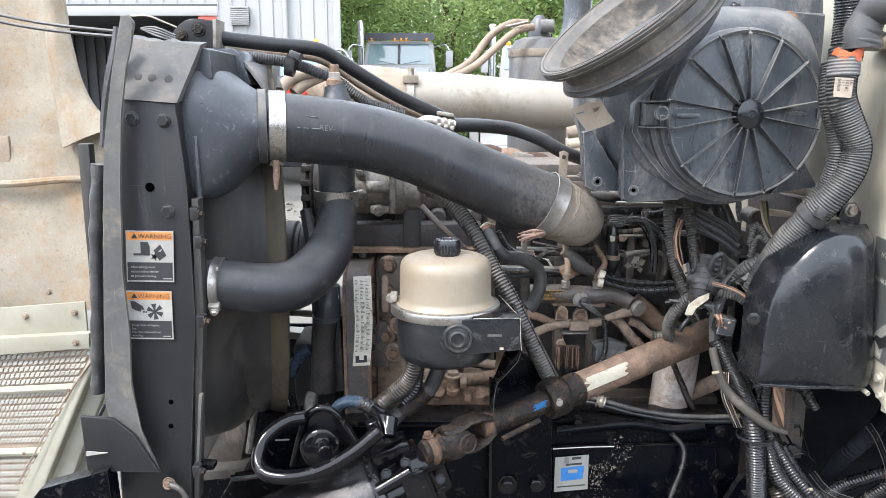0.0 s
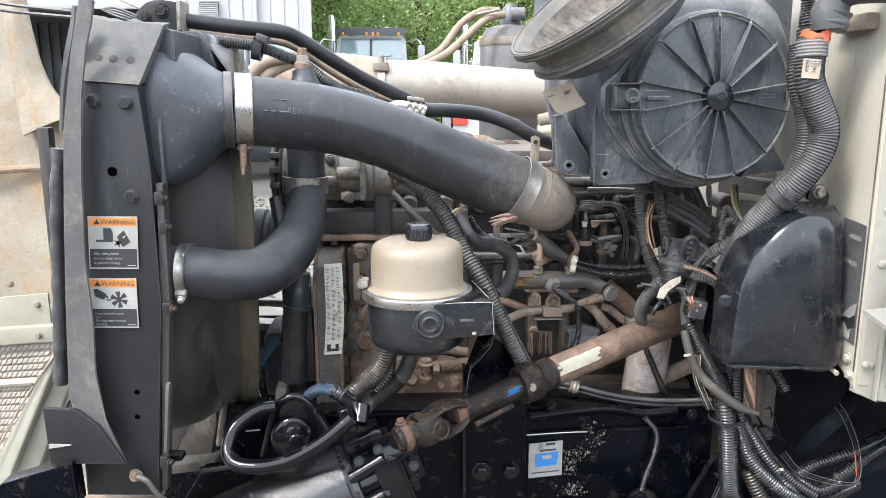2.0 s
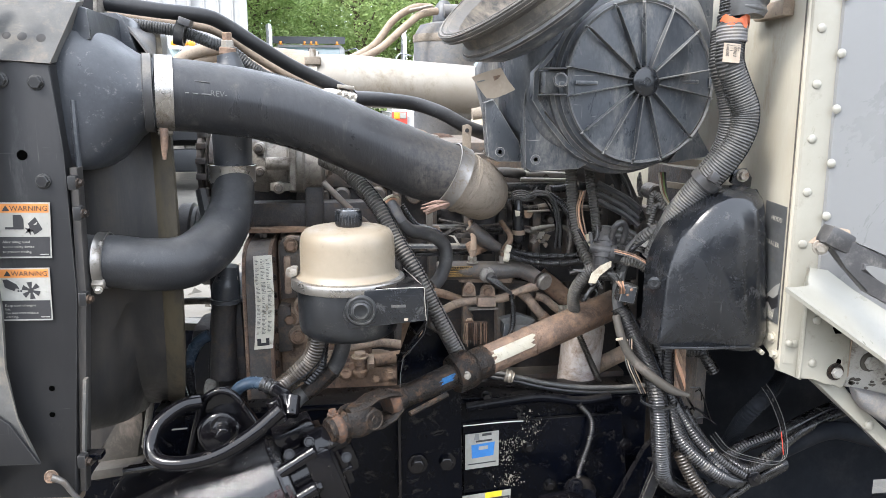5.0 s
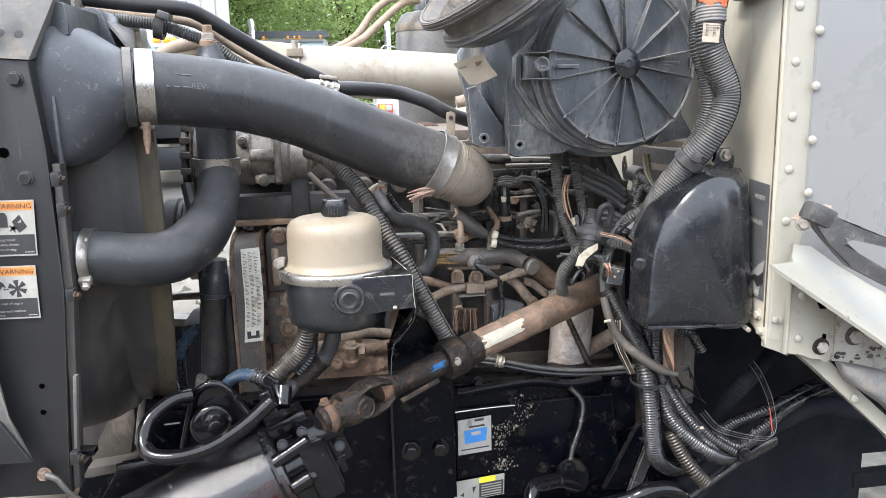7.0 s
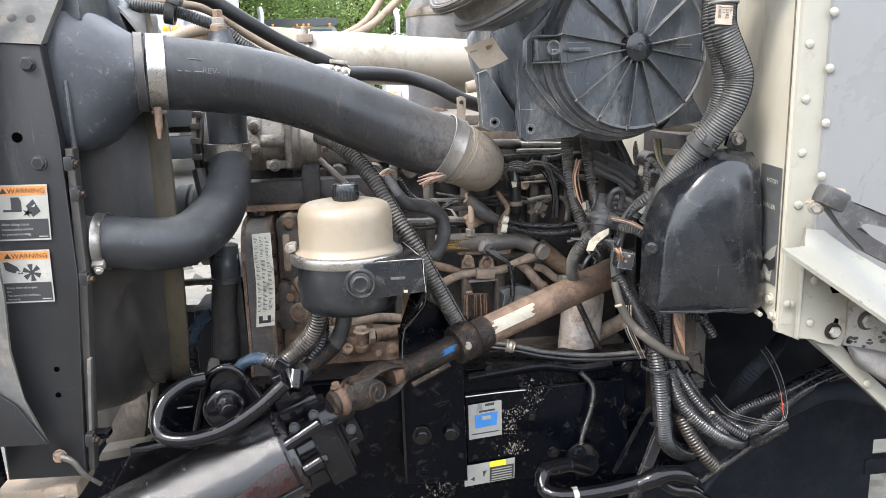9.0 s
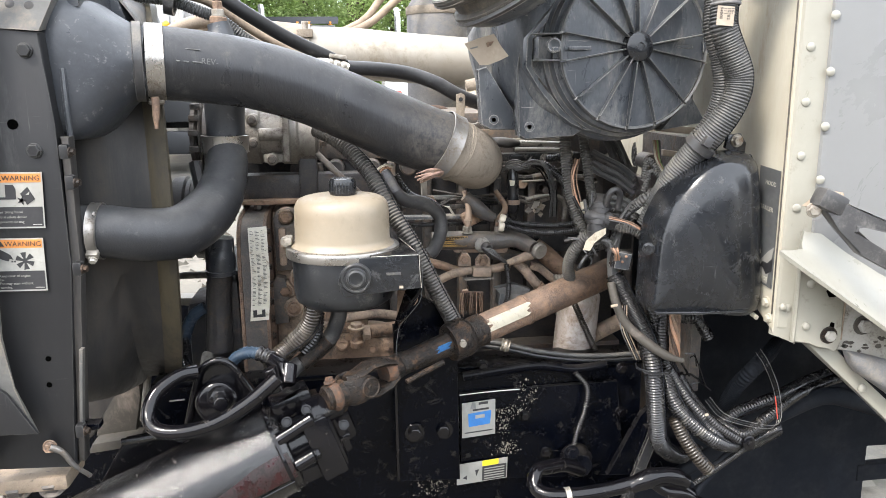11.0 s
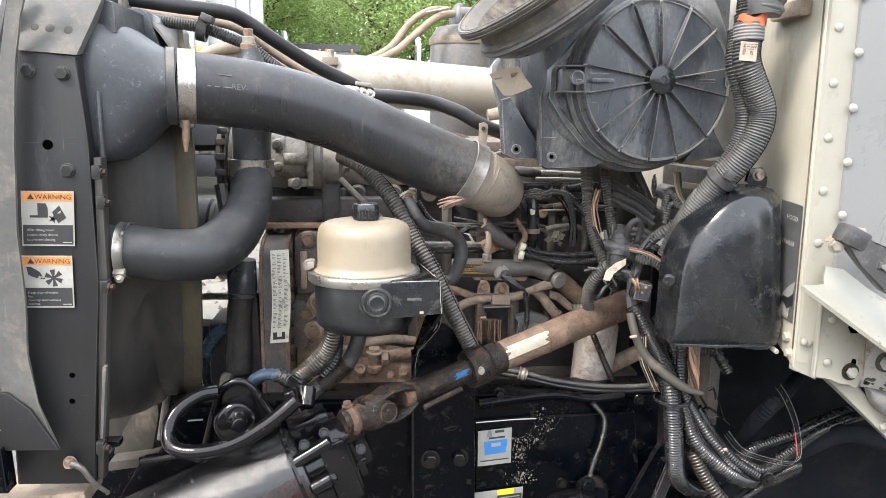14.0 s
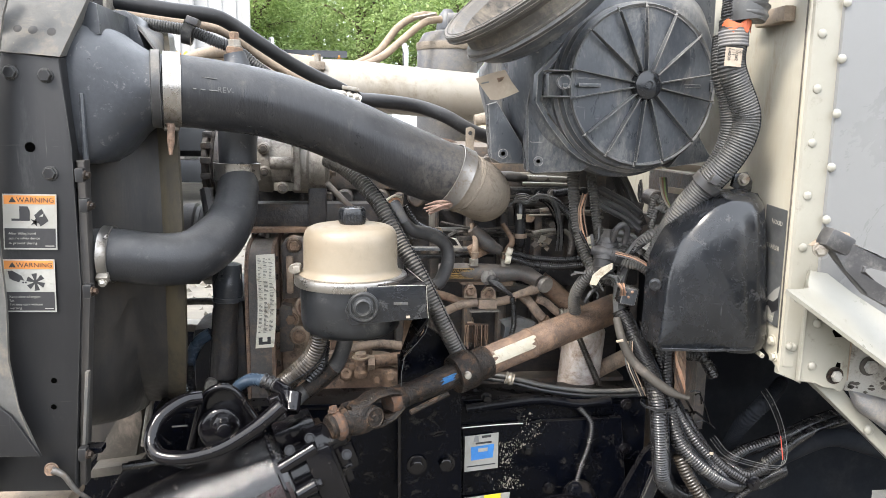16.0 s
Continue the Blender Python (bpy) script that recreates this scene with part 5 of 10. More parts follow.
low = [(-0.383, 1.165, 1.257), (-0.341, 1.168, 1.255), (-0.291, 1.18, 1.246), (-0.244, 1.21, 1.245), (-0.211, 1.26, 1.266), (-0.194, 1.3, 1.298), (-0.189, 1.33, 1.333), (-0.19, 1.348, 1.369)]
lch = solid("coolant_hose", tube(B(), low, [0.039, 0.0395, 0.0405, 0.0415, 0.042, 0.039, 0.036, 0.0335], 36, 0.008, wobble=0.01), "hose_smooth", "black rubber coolant hose bent upward in an elbow", "hose")
part("end_cuff", ring_band(B(), (-0.349, 1.167, 1.257), (1, 0, -0.03), 0.0392, 0.003, 0.0008), "rubber", lch)
part("end_cuff", ring_band(B(), (-0.19, 1.344, 1.355), (0.02, 0, 1), 0.035, 0.006, 0.0014), "rubber", lch)
wc = band_clamp((-0.355, 1.166, 1.257), (1, 0, -0.03), 0.0412, 0.0155, "stainless worm-drive clamp on the lower coolant hose")
part("screw_housing", box(B(), (-0.355, 1.131, 1.229), (0.017, 0.012, 0.011), (38, 0, 0), 0.002), "zinc", wc)
part("screw_head", bolt(B(), (-0.355, 1.129, 1.222), (0.1, -0.75, -0.65), 0.0055, 0.006, 1.2), "steel", wc)
solid("hose_stub", cyl(B(), (-0.399, 1.166, 1.259), (-0.376, 1.166, 1.257), 0.0395, sides=32, bev=0.003), "shroud", "grey radiator outlet stub", "pipe")
band_clamp((-0.192, 1.352, 1.37), (0.02, 0.0, 1), 0.0385, 0.03, "stainless band clamp on the upright coolant pipe")
up = thing("coolant_pipe", (-0.187, 1.352, 1.472), "grey painted upright coolant pipe with brass-capped fitting", "pipe")
part("pipe", tube(B(), [(-0.19, 1.352, 1.361), (-0.189, 1.352, 1.422), (-0.187, 1.352, 1.482), (-0.187, 1.352, 1.541), (-0.188, 1.352, 1.559), (-0.19, 1.352, 1.57)], [0.0325, 0.0325, 0.034, 0.034, 0.03, 0.018], 30, 0.008), "tank", up)
part("bung", cyl(B(), (-0.19, 1.352, 1.568), (-0.189, 1.352, 1.58), 0.014, sides=20), "rust", up, "rusty threaded bung")
part("sensor", bolt(B(), (-0.189, 1.352, 1.58), (0, 0, 1), 0.011, 0.012, 1.1), "zinc", up)
part("plug", cyl(B(), (-0.189, 1.352, 1.59), (-0.189, 1.352, 1.605), 0.0085, sides=6), "rust", up)

# black brace rod with a corrugated line strapped under it
solid("brace_rod", tube(B(), [(-0.392, 1.34, 1.65), (-0.3, 1.36, 1.64), (-0.229, 1.38, 1.634), (-0.197, 1.4, 1.621), (-0.149, 1.42, 1.59), (-0.089, 1.45, 1.554), (-0.015, 1.48, 1.519), (0.019, 1.5, 1.502)], 0.0125, 18, 0.012), "panel_black", "black steel brace rod running back from the radiator", "rod")
solid("heater_line", tube(B(), [(-0.412, 1.42, 1.644), (-0.328, 1.44, 1.632), (-0.25, 1.46, 1.625), (-0.209, 1.48, 1.609), (-0.158, 1.5, 1.573), (-0.093, 1.52, 1.536), (-0.004, 1.54, 1.501)], 0.0085, 14, 0.012), "brown_pipe", "dusty brown metal line below the brace rod", "pipe")
solid("wire_conduit", tube(B(), [(-0.37, 1.4, 1.623), (-0.32, 1.4, 1.617), (-0.269, 1.4, 1.609), (-0.227, 1.4, 1.593), (-0.194, 1.41, 1.58), (-0.16, 1.42, 1.553), (-0.131, 1.44, 1.535), (-0.074, 1.46, 1.52)], 0.0105, 16, ribs=(0.0045, 0.0014)), "conduit_grey", "grey corrugated wire conduit along the brace rod", "conduit")
st = thing("line_strap", (-0.263, 1.37, 1.615), "black rubber strap round rod and conduit", "strap")
part("loop", lathe(B(), [(0.015, -0.008), (0.019, -0.008), (0.019, 0.008), (0.015, 0.008), (0.015, -0.008)], (-0.271, 1.39, 1.609), (1, 0, -0.25), 22, 1.25, closed=False), "rubber", st)
part("clasp", box(B(), (-0.257, 1.36, 1.621), (0.02, 0.03, 0.012), (0, 20, 0), 0.002), "rubber", st)
solid("brown_hose", tube(B(), [(-0.371, 1.75, 1.566), (-0.35, 1.78, 1.592), (-0.307, 1.8, 1.608), (-0.248, 1.85, 1.622)], 0.014, 14, 0.015), "brown_pipe", "dusty brown hose behind the coolant pipe", "hose", "brown hoses")
solid("brown_hose", tube(B(), [(-0.344, 1.78, 1.56), (-0.321, 1.8, 1.582), (-0.282, 1.85, 1.604)], 0.014, 14, 0.015), "brown_pipe", "dusty brown hose behind the coolant pipe", "hose", "brown hoses")
solid("red_cover", box(B(), (-0.385, 2.2, 1.571), (0.14, 0.1, 0.06), (0, 8, 0), 0.02), "truck_red", "faded red cover at the far side of the engine", "cover")

# silver intake pipe across the back
ip = thing("intake_pipe", (0.115, 2.05, 1.555), "dull aluminium intake pipe across the far side of the engine", "pipe")
part("pipe", tube(B(), [(-0.084, 2.06, 1.552), (0.025, 2.06, 1.549), (0.146, 2.06, 1.54), (0.268, 2.06, 1.531), (0.42, 2.06, 1.519)], [0.066, 0.066, 0.064, 0.064, 0.064], 40, 0.03), "alu_pipe", ip)
part("flex_end", tube(B(), [(-0.36, 2.2, 1.587), (-0.254, 2.12, 1.573), (-0.157, 2.07, 1.561), (-0.081, 2.06, 1.552)], [0.055, 0.066, 0.07, 0.07], 32, 0.02), "brown_pipe", ip, "brown dusty hose end")
c = band_clamp((-0.085, 2.06, 1.552), (1, 0, -0.05), 0.071, 0.022, "T-bolt clamp on the intake pipe", None, "zinc")
part("bolt", cyl(B(), (-0.082, 2, 1.626), (-0.083, 2, 1.586), 0.009, sides=12), "zinc", c)
part("saddle", box(B(), (-0.083, 2, 1.597), (0.04, 0.02, 0.02), bev=0.003), "alu_cast", c)

# far canister with two brown hoses
cn = thing("surge_canister", (0.232, 2.2, 1.65), "dusty grey canister with a pale band behind the engine", "canister")
o = Vector((0.285, 2.3, 1.307))
part("body", lathe(B(), [(0.086, 0), (0.09, 0.02), (0.089, 0.34), (0.088, 0.4), (0.07, 0.43), (0.03, 0.44)], (o.x, 2.3, o.z - 0.02), (0, 0, 1), 32), "tank_far", cn)
part("band", lathe(B(), [(0.0905, 0), (0.0915, 0.002), (0.0915, 0.02), (0.0905, 0.022)], (o.x, 2.3, 1.667), (0, 0, 1), 32), "alu_cast", cn)
part("cap", lathe(B(), [(0.032, 0), (0.034, 0.01), (0.028, 0.05), (0.012, 0.07)], (o.x, 2.3, o.z + 0.41), (0, 0, 1), 20), "plastic", cn)
part("outlet", cyl(B(), (0.281, 2.26, 1.754), (0.321, 2.26, 1.755), 0.018, sides=14), "tank_far", cn)
solid("vent_hose", tube(B(), [(0.247, 2.28, 1.765), (0.195, 2.25, 1.76), (0.136, 2.22, 1.724), (0.079, 2.18, 1.652), (0.024, 2.16, 1.618), (-0.031, 2.16, 1.599)], 0.0105, 12, 0.02), "brown_pipe", "brown rubber vent hose from the canister", "hose", "vent hoses")
solid("vent_hose", tube(B(), [(0.257, 2.22, 1.748), (0.207, 2.2, 1.735), (0.15, 2.18, 1.689), (0.094, 2.15, 1.64), (0.039, 2.14, 1.611), (-0.015, 2.14, 1.592)], 0.0105, 12, 0.02), "brown_pipe", "brown rubber vent hose from the canister", "hose", "vent hoses")
solid("hose_tie", tube(B(), [(0.177, 2.19, 1.746), (0.238, 2.19, 1.759)], 0.004, 6, 0.02), "zinc", "small clip across the vent hoses", "clip")
part("riser", tube(B(), [(o.x + 0.05, 2.4, o.z + 0.3), (o.x + 0.14, 2.5, o.z + 0.45), (o.x + 0.14, 2.5, o.z + 0.75)], 0.045, 18, 0.05), "plastic", cn, "black riser pipe")
solid("far_bracket", box(B(), (0.351, 2.3, 1.712), (0.09, 0.05, 0.03), (0, -18, 0), 0.006), "plastic", "black bracket between canister and intake horn", "bracket")

# braided fitting and the black line to the firewall
ft = thing("braided_line", (0.004, 1.5, 1.499), "black rubber line with a crimped metal end fitting", "hose")
part("line", tube(B(), [(0.02, 1.446, 1.498), (0.07, 1.47, 1.496), (0.136, 1.5, 1.488), (0.192, 1.5, 1.469), (0.238, 1.5, 1.444), (0.299, 1.52, 1.423)], 0.0135, 18, 0.012), "line_rubber", ft)
part("crimp", tube(B(), [(-0.012, 1.444, 1.505), (0.024, 1.446, 1.497)], 0.0128, 20, ribs=(0.012, 0.0022)), "steel", ft, "bright crimped ferrule")
for k in range(3):
    for e in (-0.0055, 0.0055):
        part("crimp_dimple", lathe(B(), [(0.0042, 0), (0.0036, 0.0016), (0.0, 0.0022)], (-0.006 + 0.012 * k, 1.4315, 1.5035 - 0.0027 * k + e), (0, -1, 0), 12), "steel", ft)
part("elbow", tube(B(), [(-0.05, 1.452, 1.503), (-0.03, 1.446, 1.508), (-0.008, 1.444, 1.5045)], [0.006, 0.0085, 0.0095], 14, 0.006), "steel", ft)
part("collar", box(B(), (0.005, 1.45, 1.518), (0.032, 0.03, 0.007), (0, 8, 0), 0.002), "zinc", ft)
tg = plate(B(), [(0.22, 1.42, 1.448), (0.229, 1.42, 1.451), (0.237, 1.42, 1.446), (0.233, 1.42, 1.366), (0.219, 1.42, 1.366)], (0, 0.004, 0), 0.001)
t2 = solid("lifting_tab", tg, "alu_cast", "upright metal tab with a bolt hole", "bracket")
part("hole", lathe(B(), [(0.004, 0), (0.0038, 0.0006)], (0.228, 1.419, 1.439), (0, -1, 0), 14), "label_black", t2)

# far side of the engine, glimpsed under the pipes
fx = thing("exhaust_manifold", (0.175, 1.85, 1.405), "rusty exhaust manifold on the far side of the engine", "manifold")
for k, (p, r) in enumerate((((0.117, 1.85, 1.4), 0.03), ((0.168, 1.85, 1.392), 0.028), ((0.23, 1.85, 1.385), 0.026), ((0.08, 1.9, 1.405), 0.028))):
    q = Vector(p)
    part("runner", tube(B(), [q + Vector((-0.05, 0, 0.0)), q + Vector((-0.01, -0.01, 0.012)), q + Vector((0.05, 0, -0.012))], [r * 0.8, r, r * 0.75], 14, 0.012, wobble=0.12), "rust" if k % 2 else "rust_orange", fx)
part("flange", box(B(), (0.192, 1.82, 1.405), (0.05, 0.03, 0.03), (0, 12, 0), 0.006), "alu_grey", fx)
part("flange", box(B(), (0.151, 1.8, 1.381), (0.14, 0.04, 0.03), (0, 10, 0), 0.006), "rust", fx)
hb = thing("far_hose_stack", (0.328, 1.9, 1.426), "pale stacked hose fittings on the far side", "fitting")
for k in range(4):
    part("fitting", tube(B(), [Vector((0.31, 1.9, 1.463)) + Vector((0.0, 0, -0.026 * k)), Vector((0.345, 1.9, 1.468)) + Vector((0.0, 0, -0.026 * k))], [0.015, 0.018], 14, 0.01, wobble=0.08), "paper" if k % 2 else "alu_cast", hb)
solid("far_hose", tube(B(), [(0.208, 1.9, 1.394), (0.249, 1.88, 1.38), (0.308, 1.9, 1.384), (0.359, 1.95, 1.412)], 0.012, 14, 0.015), "rubber_worn", "dusty grey hose below the intake pipe", "hose", "far hoses")

# ---- the engine ----
eng = thing("engine", (0.25, 1.75, 0.7), "rust-stained dark diesel truck engine", "engine")
# block takes the darkened copy, so the gaps in front read as shaded
part("block", box(B(), (0.2, 1.87, 1.1), (0.82, 0.5, 0.5), bev=0.015), "engine_deep", eng, "brown-stained cast-iron block, darkened for the shade between parts")
part("head", box(B(), (0.19, 1.82, 1.345), (0.74, 0.44, 0.06), bev=0.01), "engine_dark", eng)
part("valve_cover", box(B(), (0.2, 1.83, 1.385), (0.7, 0.36, 0.05), bev=0.02), "engine_dark", eng, "dark oily valve cover")
part("cover_rail", box(B(), (0.2, 1.62, 1.375), (0.7, 0.03, 0.02), bev=0.004), "engine_dark", eng)
for k in range(7):
    part("bolt", bolt(B(), (-0.1 + k * 0.1, 1.615, 1.385), (0, 0, 1), 0.009), "engine_dark", eng)
for k in range(11):
    x = -0.12 + k * 0.075
    part("rib", box(B(), (x, 1.605, 1.12 + 0.02 * (k % 2)), (0.018, 0.04, 0.34), bev=0.005), "engine_dark", eng)
    part("boss", cyl(B(), (x + 0.035, 1.625, 1.3), (x + 0.035, 1.57, 1.3), 0.018, sides=14, bev=0.003), "engine_dark", eng)
part("oil_pan_rail", box(B(), (0.2, 1.6, 0.88), (0.82, 0.06, 0.04), bev=0.006), "engine_dark", eng)

# gear housing at the front, with the data plate on its edge
def case_loop(x, g, n=56):
    out = []
    for k in range(n):
        c_, s_ = math.cos(2 * math.pi * k / n), math.sin(2 * math.pi * k / n)
        out.append(Vector((x, 1.66 + (0.262 + g) * math.copysign(abs(c_) ** 0.25, c_), 1.0 + (0.228 + g) * math.copysign(abs(s_) ** 0.25, s_))))
    return out


gh = part("gear_housing", loft(B(), [case_loop(-0.194, -0.01), case_loop(-0.19, 0.0), case_loop(-0.146, 0.0), case_loop(-0.141, -0.008)]), "engine_dark", eng, "grimy brown-black gear case")
for x in (-0.189, -0.142):
    part("case_rim", loft(B(), [case_loop(x - 0.0035, 0.002), case_loop(x - 0.003, 0.004), case_loop(x + 0.003, 0.004), case_loop(x + 0.0035, 0.002)]), "shaft", gh)
for k in range(9):
    part("bolt", bolt(B(), (-0.139, 1.418, 0.93 + 0.034 * k), (1, 0, 0), 0.006), "shaft_dark", gh)
part("gear_case_rear", box(B(), (-0.103, 1.68, 1.06), (0.075, 0.36, 0.34), bev=0.02), "engine", eng)
part("front_mount", plate(B(), [(-0.133, 1.48, 1.216), (-0.124, 1.48, 1.232), (-0.108, 1.48, 1.236), (-0.07, 1.48, 1.234), (-0.076, 1.48, 1.113), (-0.131, 1.48, 1.109)], (0, 0.05, 0), 0.006), "engine_dark", eng, "brown cast mounting plate")
part("front_mount", plate(B(), [(-0.141, 1.475, 1.089), (-0.132, 1.475, 1.1), (-0.115, 1.475, 1.096), (-0.108, 1.475, 1.05), (-0.112, 1.475, 1.004), (-0.146, 1.475, 1.0)], (0, 0.06, 0), 0.005), "engine_dark", eng, "brown cast mounting plate")
part("mount_web", box(B(), (-0.116, 1.476, 1.16), (0.014, 0.016, 0.075), bev=0.005), "engine", eng)
for k, p in enumerate(((-0.108, 1.48, 1.217), (-0.109, 1.48, 1.161), (-0.116, 1.48, 1.069), (-0.1, 1.47, 1.036), (-0.087, 1.46, 1.097))):
    part("boss", cyl(B(), Vector(p) + Vector((0, 0.05, 0)), p, 0.02, sides=16, bev=0.004), "engine", eng)
    part("bolt", bolt(B(), Vector(p), (0, -1, 0), 0.01, 0.01), "rust", eng)
dp = thing("data_plate", (-0.154, 1.39, 1.137), "long pale engine data plate covered in small print", "label")
s = Sheet((-0.174, 1.396, 1.039), (-0.14, 1.396, 1.041), (-0.171, 1.396, 1.212))


def plate_shift(b):
    return Vector((0.0048 * math.sin(math.pi * b), 0.02 * max(0.0, b - 0.75) / 0.25 - 0.009, 0))


rows = []
for i in range(13):
    p0, p1 = (s.spot(a, i / 12, 0.003) + plate_shift(i / 12) for a in (0, 1))
    rows.append([p0, p1, p1 + Vector((0, 0.001, 0)), p0 + Vector((0, 0.001, 0))])
bm = loft(B(), rows)
part("plate", bm, "plate_cream", dp)
rng = random.Random(3)
for i in range(66):
    b = 0.03 + i * 0.0143
    off = plate_shift(b)
    if b < 0.16:
        continue
    for a0, a1 in ((0.08, 0.08 + rng.uniform(0.1, 0.22)), (0.36, 0.36 + rng.uniform(0.1, 0.24)), (0.66, 0.66 + rng.uniform(0.08, 0.24))):
        if rng.random() < 0.25:
            continue
        q = [s.spot(a0, b, 0.0046) + off, s.spot(a1, b, 0.0046) + off, s.spot(a1, b + 0.0045, 0.0046) + off, s.spot(a0, b + 0.0045, 0.0046) + off]
        part("print_bar", plate(B(), q, s.n * -0.0008, 0), "label_print", dp)
lg = [s.spot(a, b, 0.0046) + Vector((0.001, -0.009, 0)) for a, b in ((0.15, 0.04), (0.8, 0.04), (0.8, 0.12), (0.62, 0.12), (0.62, 0.07), (0.36, 0.07), (0.36, 0.12), (0.15, 0.12))]
part("maker_mark", plate(B(), lg, s.n * -0.0008, 0), "label_black", dp, "dark maker's mark")

# front drive: pulleys, water pump, thermostat neck
fd = thing("fan_drive", (-0.281, 1.6, 1.21), "dark ribbed fan drive pulleys with a rubber belt", "pulley")
part("pulley", lathe(B(), [(0.03, 0), (0.075, 0.002), (0.075, 0.01), (0.066, 0.014), (0.075, 0.018), (0.066, 0.022), (0.075, 0.026), (0.075, 0.034), (0.03, 0.036)], (-0.289, 1.6, 1.364), (1, 0, 0), 36), "engine_dark", fd)
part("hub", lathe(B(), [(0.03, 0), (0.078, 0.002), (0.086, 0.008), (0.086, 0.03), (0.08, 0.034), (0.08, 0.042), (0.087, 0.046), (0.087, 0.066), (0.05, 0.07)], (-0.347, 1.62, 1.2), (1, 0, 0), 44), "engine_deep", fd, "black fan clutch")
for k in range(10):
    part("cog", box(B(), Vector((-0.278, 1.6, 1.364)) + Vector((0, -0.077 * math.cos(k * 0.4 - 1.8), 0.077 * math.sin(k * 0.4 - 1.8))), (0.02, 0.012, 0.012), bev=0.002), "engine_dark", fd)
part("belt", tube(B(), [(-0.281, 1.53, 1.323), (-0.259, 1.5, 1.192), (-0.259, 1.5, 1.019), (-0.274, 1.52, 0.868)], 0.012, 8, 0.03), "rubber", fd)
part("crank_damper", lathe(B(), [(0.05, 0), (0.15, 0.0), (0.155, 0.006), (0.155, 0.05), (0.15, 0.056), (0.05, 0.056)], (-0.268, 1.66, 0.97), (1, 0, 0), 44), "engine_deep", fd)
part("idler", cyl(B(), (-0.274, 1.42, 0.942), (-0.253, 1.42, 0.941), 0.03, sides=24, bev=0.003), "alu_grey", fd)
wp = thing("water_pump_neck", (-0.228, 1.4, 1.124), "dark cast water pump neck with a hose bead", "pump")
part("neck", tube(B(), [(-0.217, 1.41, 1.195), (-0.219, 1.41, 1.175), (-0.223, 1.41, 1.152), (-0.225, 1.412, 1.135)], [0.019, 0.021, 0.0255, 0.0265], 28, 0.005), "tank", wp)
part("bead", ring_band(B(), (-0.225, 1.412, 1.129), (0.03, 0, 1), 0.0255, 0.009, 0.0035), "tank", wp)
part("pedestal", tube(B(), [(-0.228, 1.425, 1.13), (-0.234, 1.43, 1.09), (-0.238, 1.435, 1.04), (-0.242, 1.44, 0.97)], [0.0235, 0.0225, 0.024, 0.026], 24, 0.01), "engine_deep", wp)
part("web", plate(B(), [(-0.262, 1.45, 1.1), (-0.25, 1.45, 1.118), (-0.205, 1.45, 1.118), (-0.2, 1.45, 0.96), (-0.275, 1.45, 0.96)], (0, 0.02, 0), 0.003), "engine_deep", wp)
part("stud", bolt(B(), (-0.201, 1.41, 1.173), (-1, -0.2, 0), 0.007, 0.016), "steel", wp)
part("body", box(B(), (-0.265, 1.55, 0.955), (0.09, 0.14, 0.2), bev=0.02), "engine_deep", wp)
solid("cross_tube", tube(B(), [(-0.398, 1.75, 1.042), (-0.342, 1.7, 1.056), (-0.29, 1.65, 1.067)], 0.008, 10, 0.02), "alu_grey", "thin pale cross tube behind the shroud", "pipe")
solid("far_ledge", box(B(), (-0.39, 1.85, 0.96), (0.12, 0.05, 0.02), (0, 4, 0), 0.004), "alu_pipe", "pale ledge on the far frame rail", "ledge")
solid("blue_line", tube(B(), [(-0.266, 1.45, 1.051), (-0.291, 1.45, 1.034), (-0.31, 1.45, 0.989), (-0.32, 1.46, 0.916)], 0.012, 12, 0.012), "blue_hose", "dark blue rubber line behind the shroud", "hose")
solid("front_conduit", tube(B(), [(-0.306, 1.43, 0.996), (-0.303, 1.43, 0.95), (-0.292, 1.43, 0.904)], 0.009, 12, ribs=(0.005, 0.0014)), "conduit", "black corrugated conduit behind the shroud", "conduit")

# air-conditioning compressor
ac = thing("ac_compressor", (-0.117, 1.5, 1.376), "grimy aluminium air-conditioning compressor", "compressor")
part("body", lathe(B(), [(0.03, 0), (0.054, 0.004), (0.056, 0.03), (0.052, 0.034), (0.052, 0.07), (0.056, 0.074), (0.056, 0.1), (0.048, 0.105), (0.048, 0.135), (0.03, 0.14)], (-0.18, 1.52, 1.374), (1, 0, -0.02), 32), "alu_grey", ac)
for p in ((-0.159, 1.46, 1.406), (-0.158, 1.46, 1.362), (-0.125, 1.455, 1.332), (-0.097, 1.465, 1.415)):
    part("ear", cyl(B(), Vector(p) + Vector((0, 0.05, 0)), p, 0.0115, sides=18, bev=0.003), "alu_grey", ac)
    part("bolt", bolt(B(), p, (0, -1, 0), 0.0062, 0.006), "engine_dark", ac)
part("port", cyl(B(), (-0.146, 1.45, 1.379), (-0.102, 1.45, 1.379), 0.012, sides=14), "alu_grey", ac)
part("mount", box(B(), (-0.117, 1.49, 1.333), (0.05, 0.05, 0.016), bev=0.003), "alu_grey", ac)
part("rib", box(B(), (-0.097, 1.46, 1.373), (0.012, 0.03, 0.09), bev=0.003), "alu_grey", ac)
part("end_cap", lathe(B(), [(0.044, 0), (0.046, 0.006), (0.046, 0.03), (0.035, 0.036), (0.01, 0.038)], (-0.078, 1.53, 1.366), (1, 0, -0.02), 28), "engine_dark", ac)
part("plug", bolt(B(), (-0.036, 1.5, 1.36), (1, 0, 0), 0.01, 0.012), "engine_dark", ac)
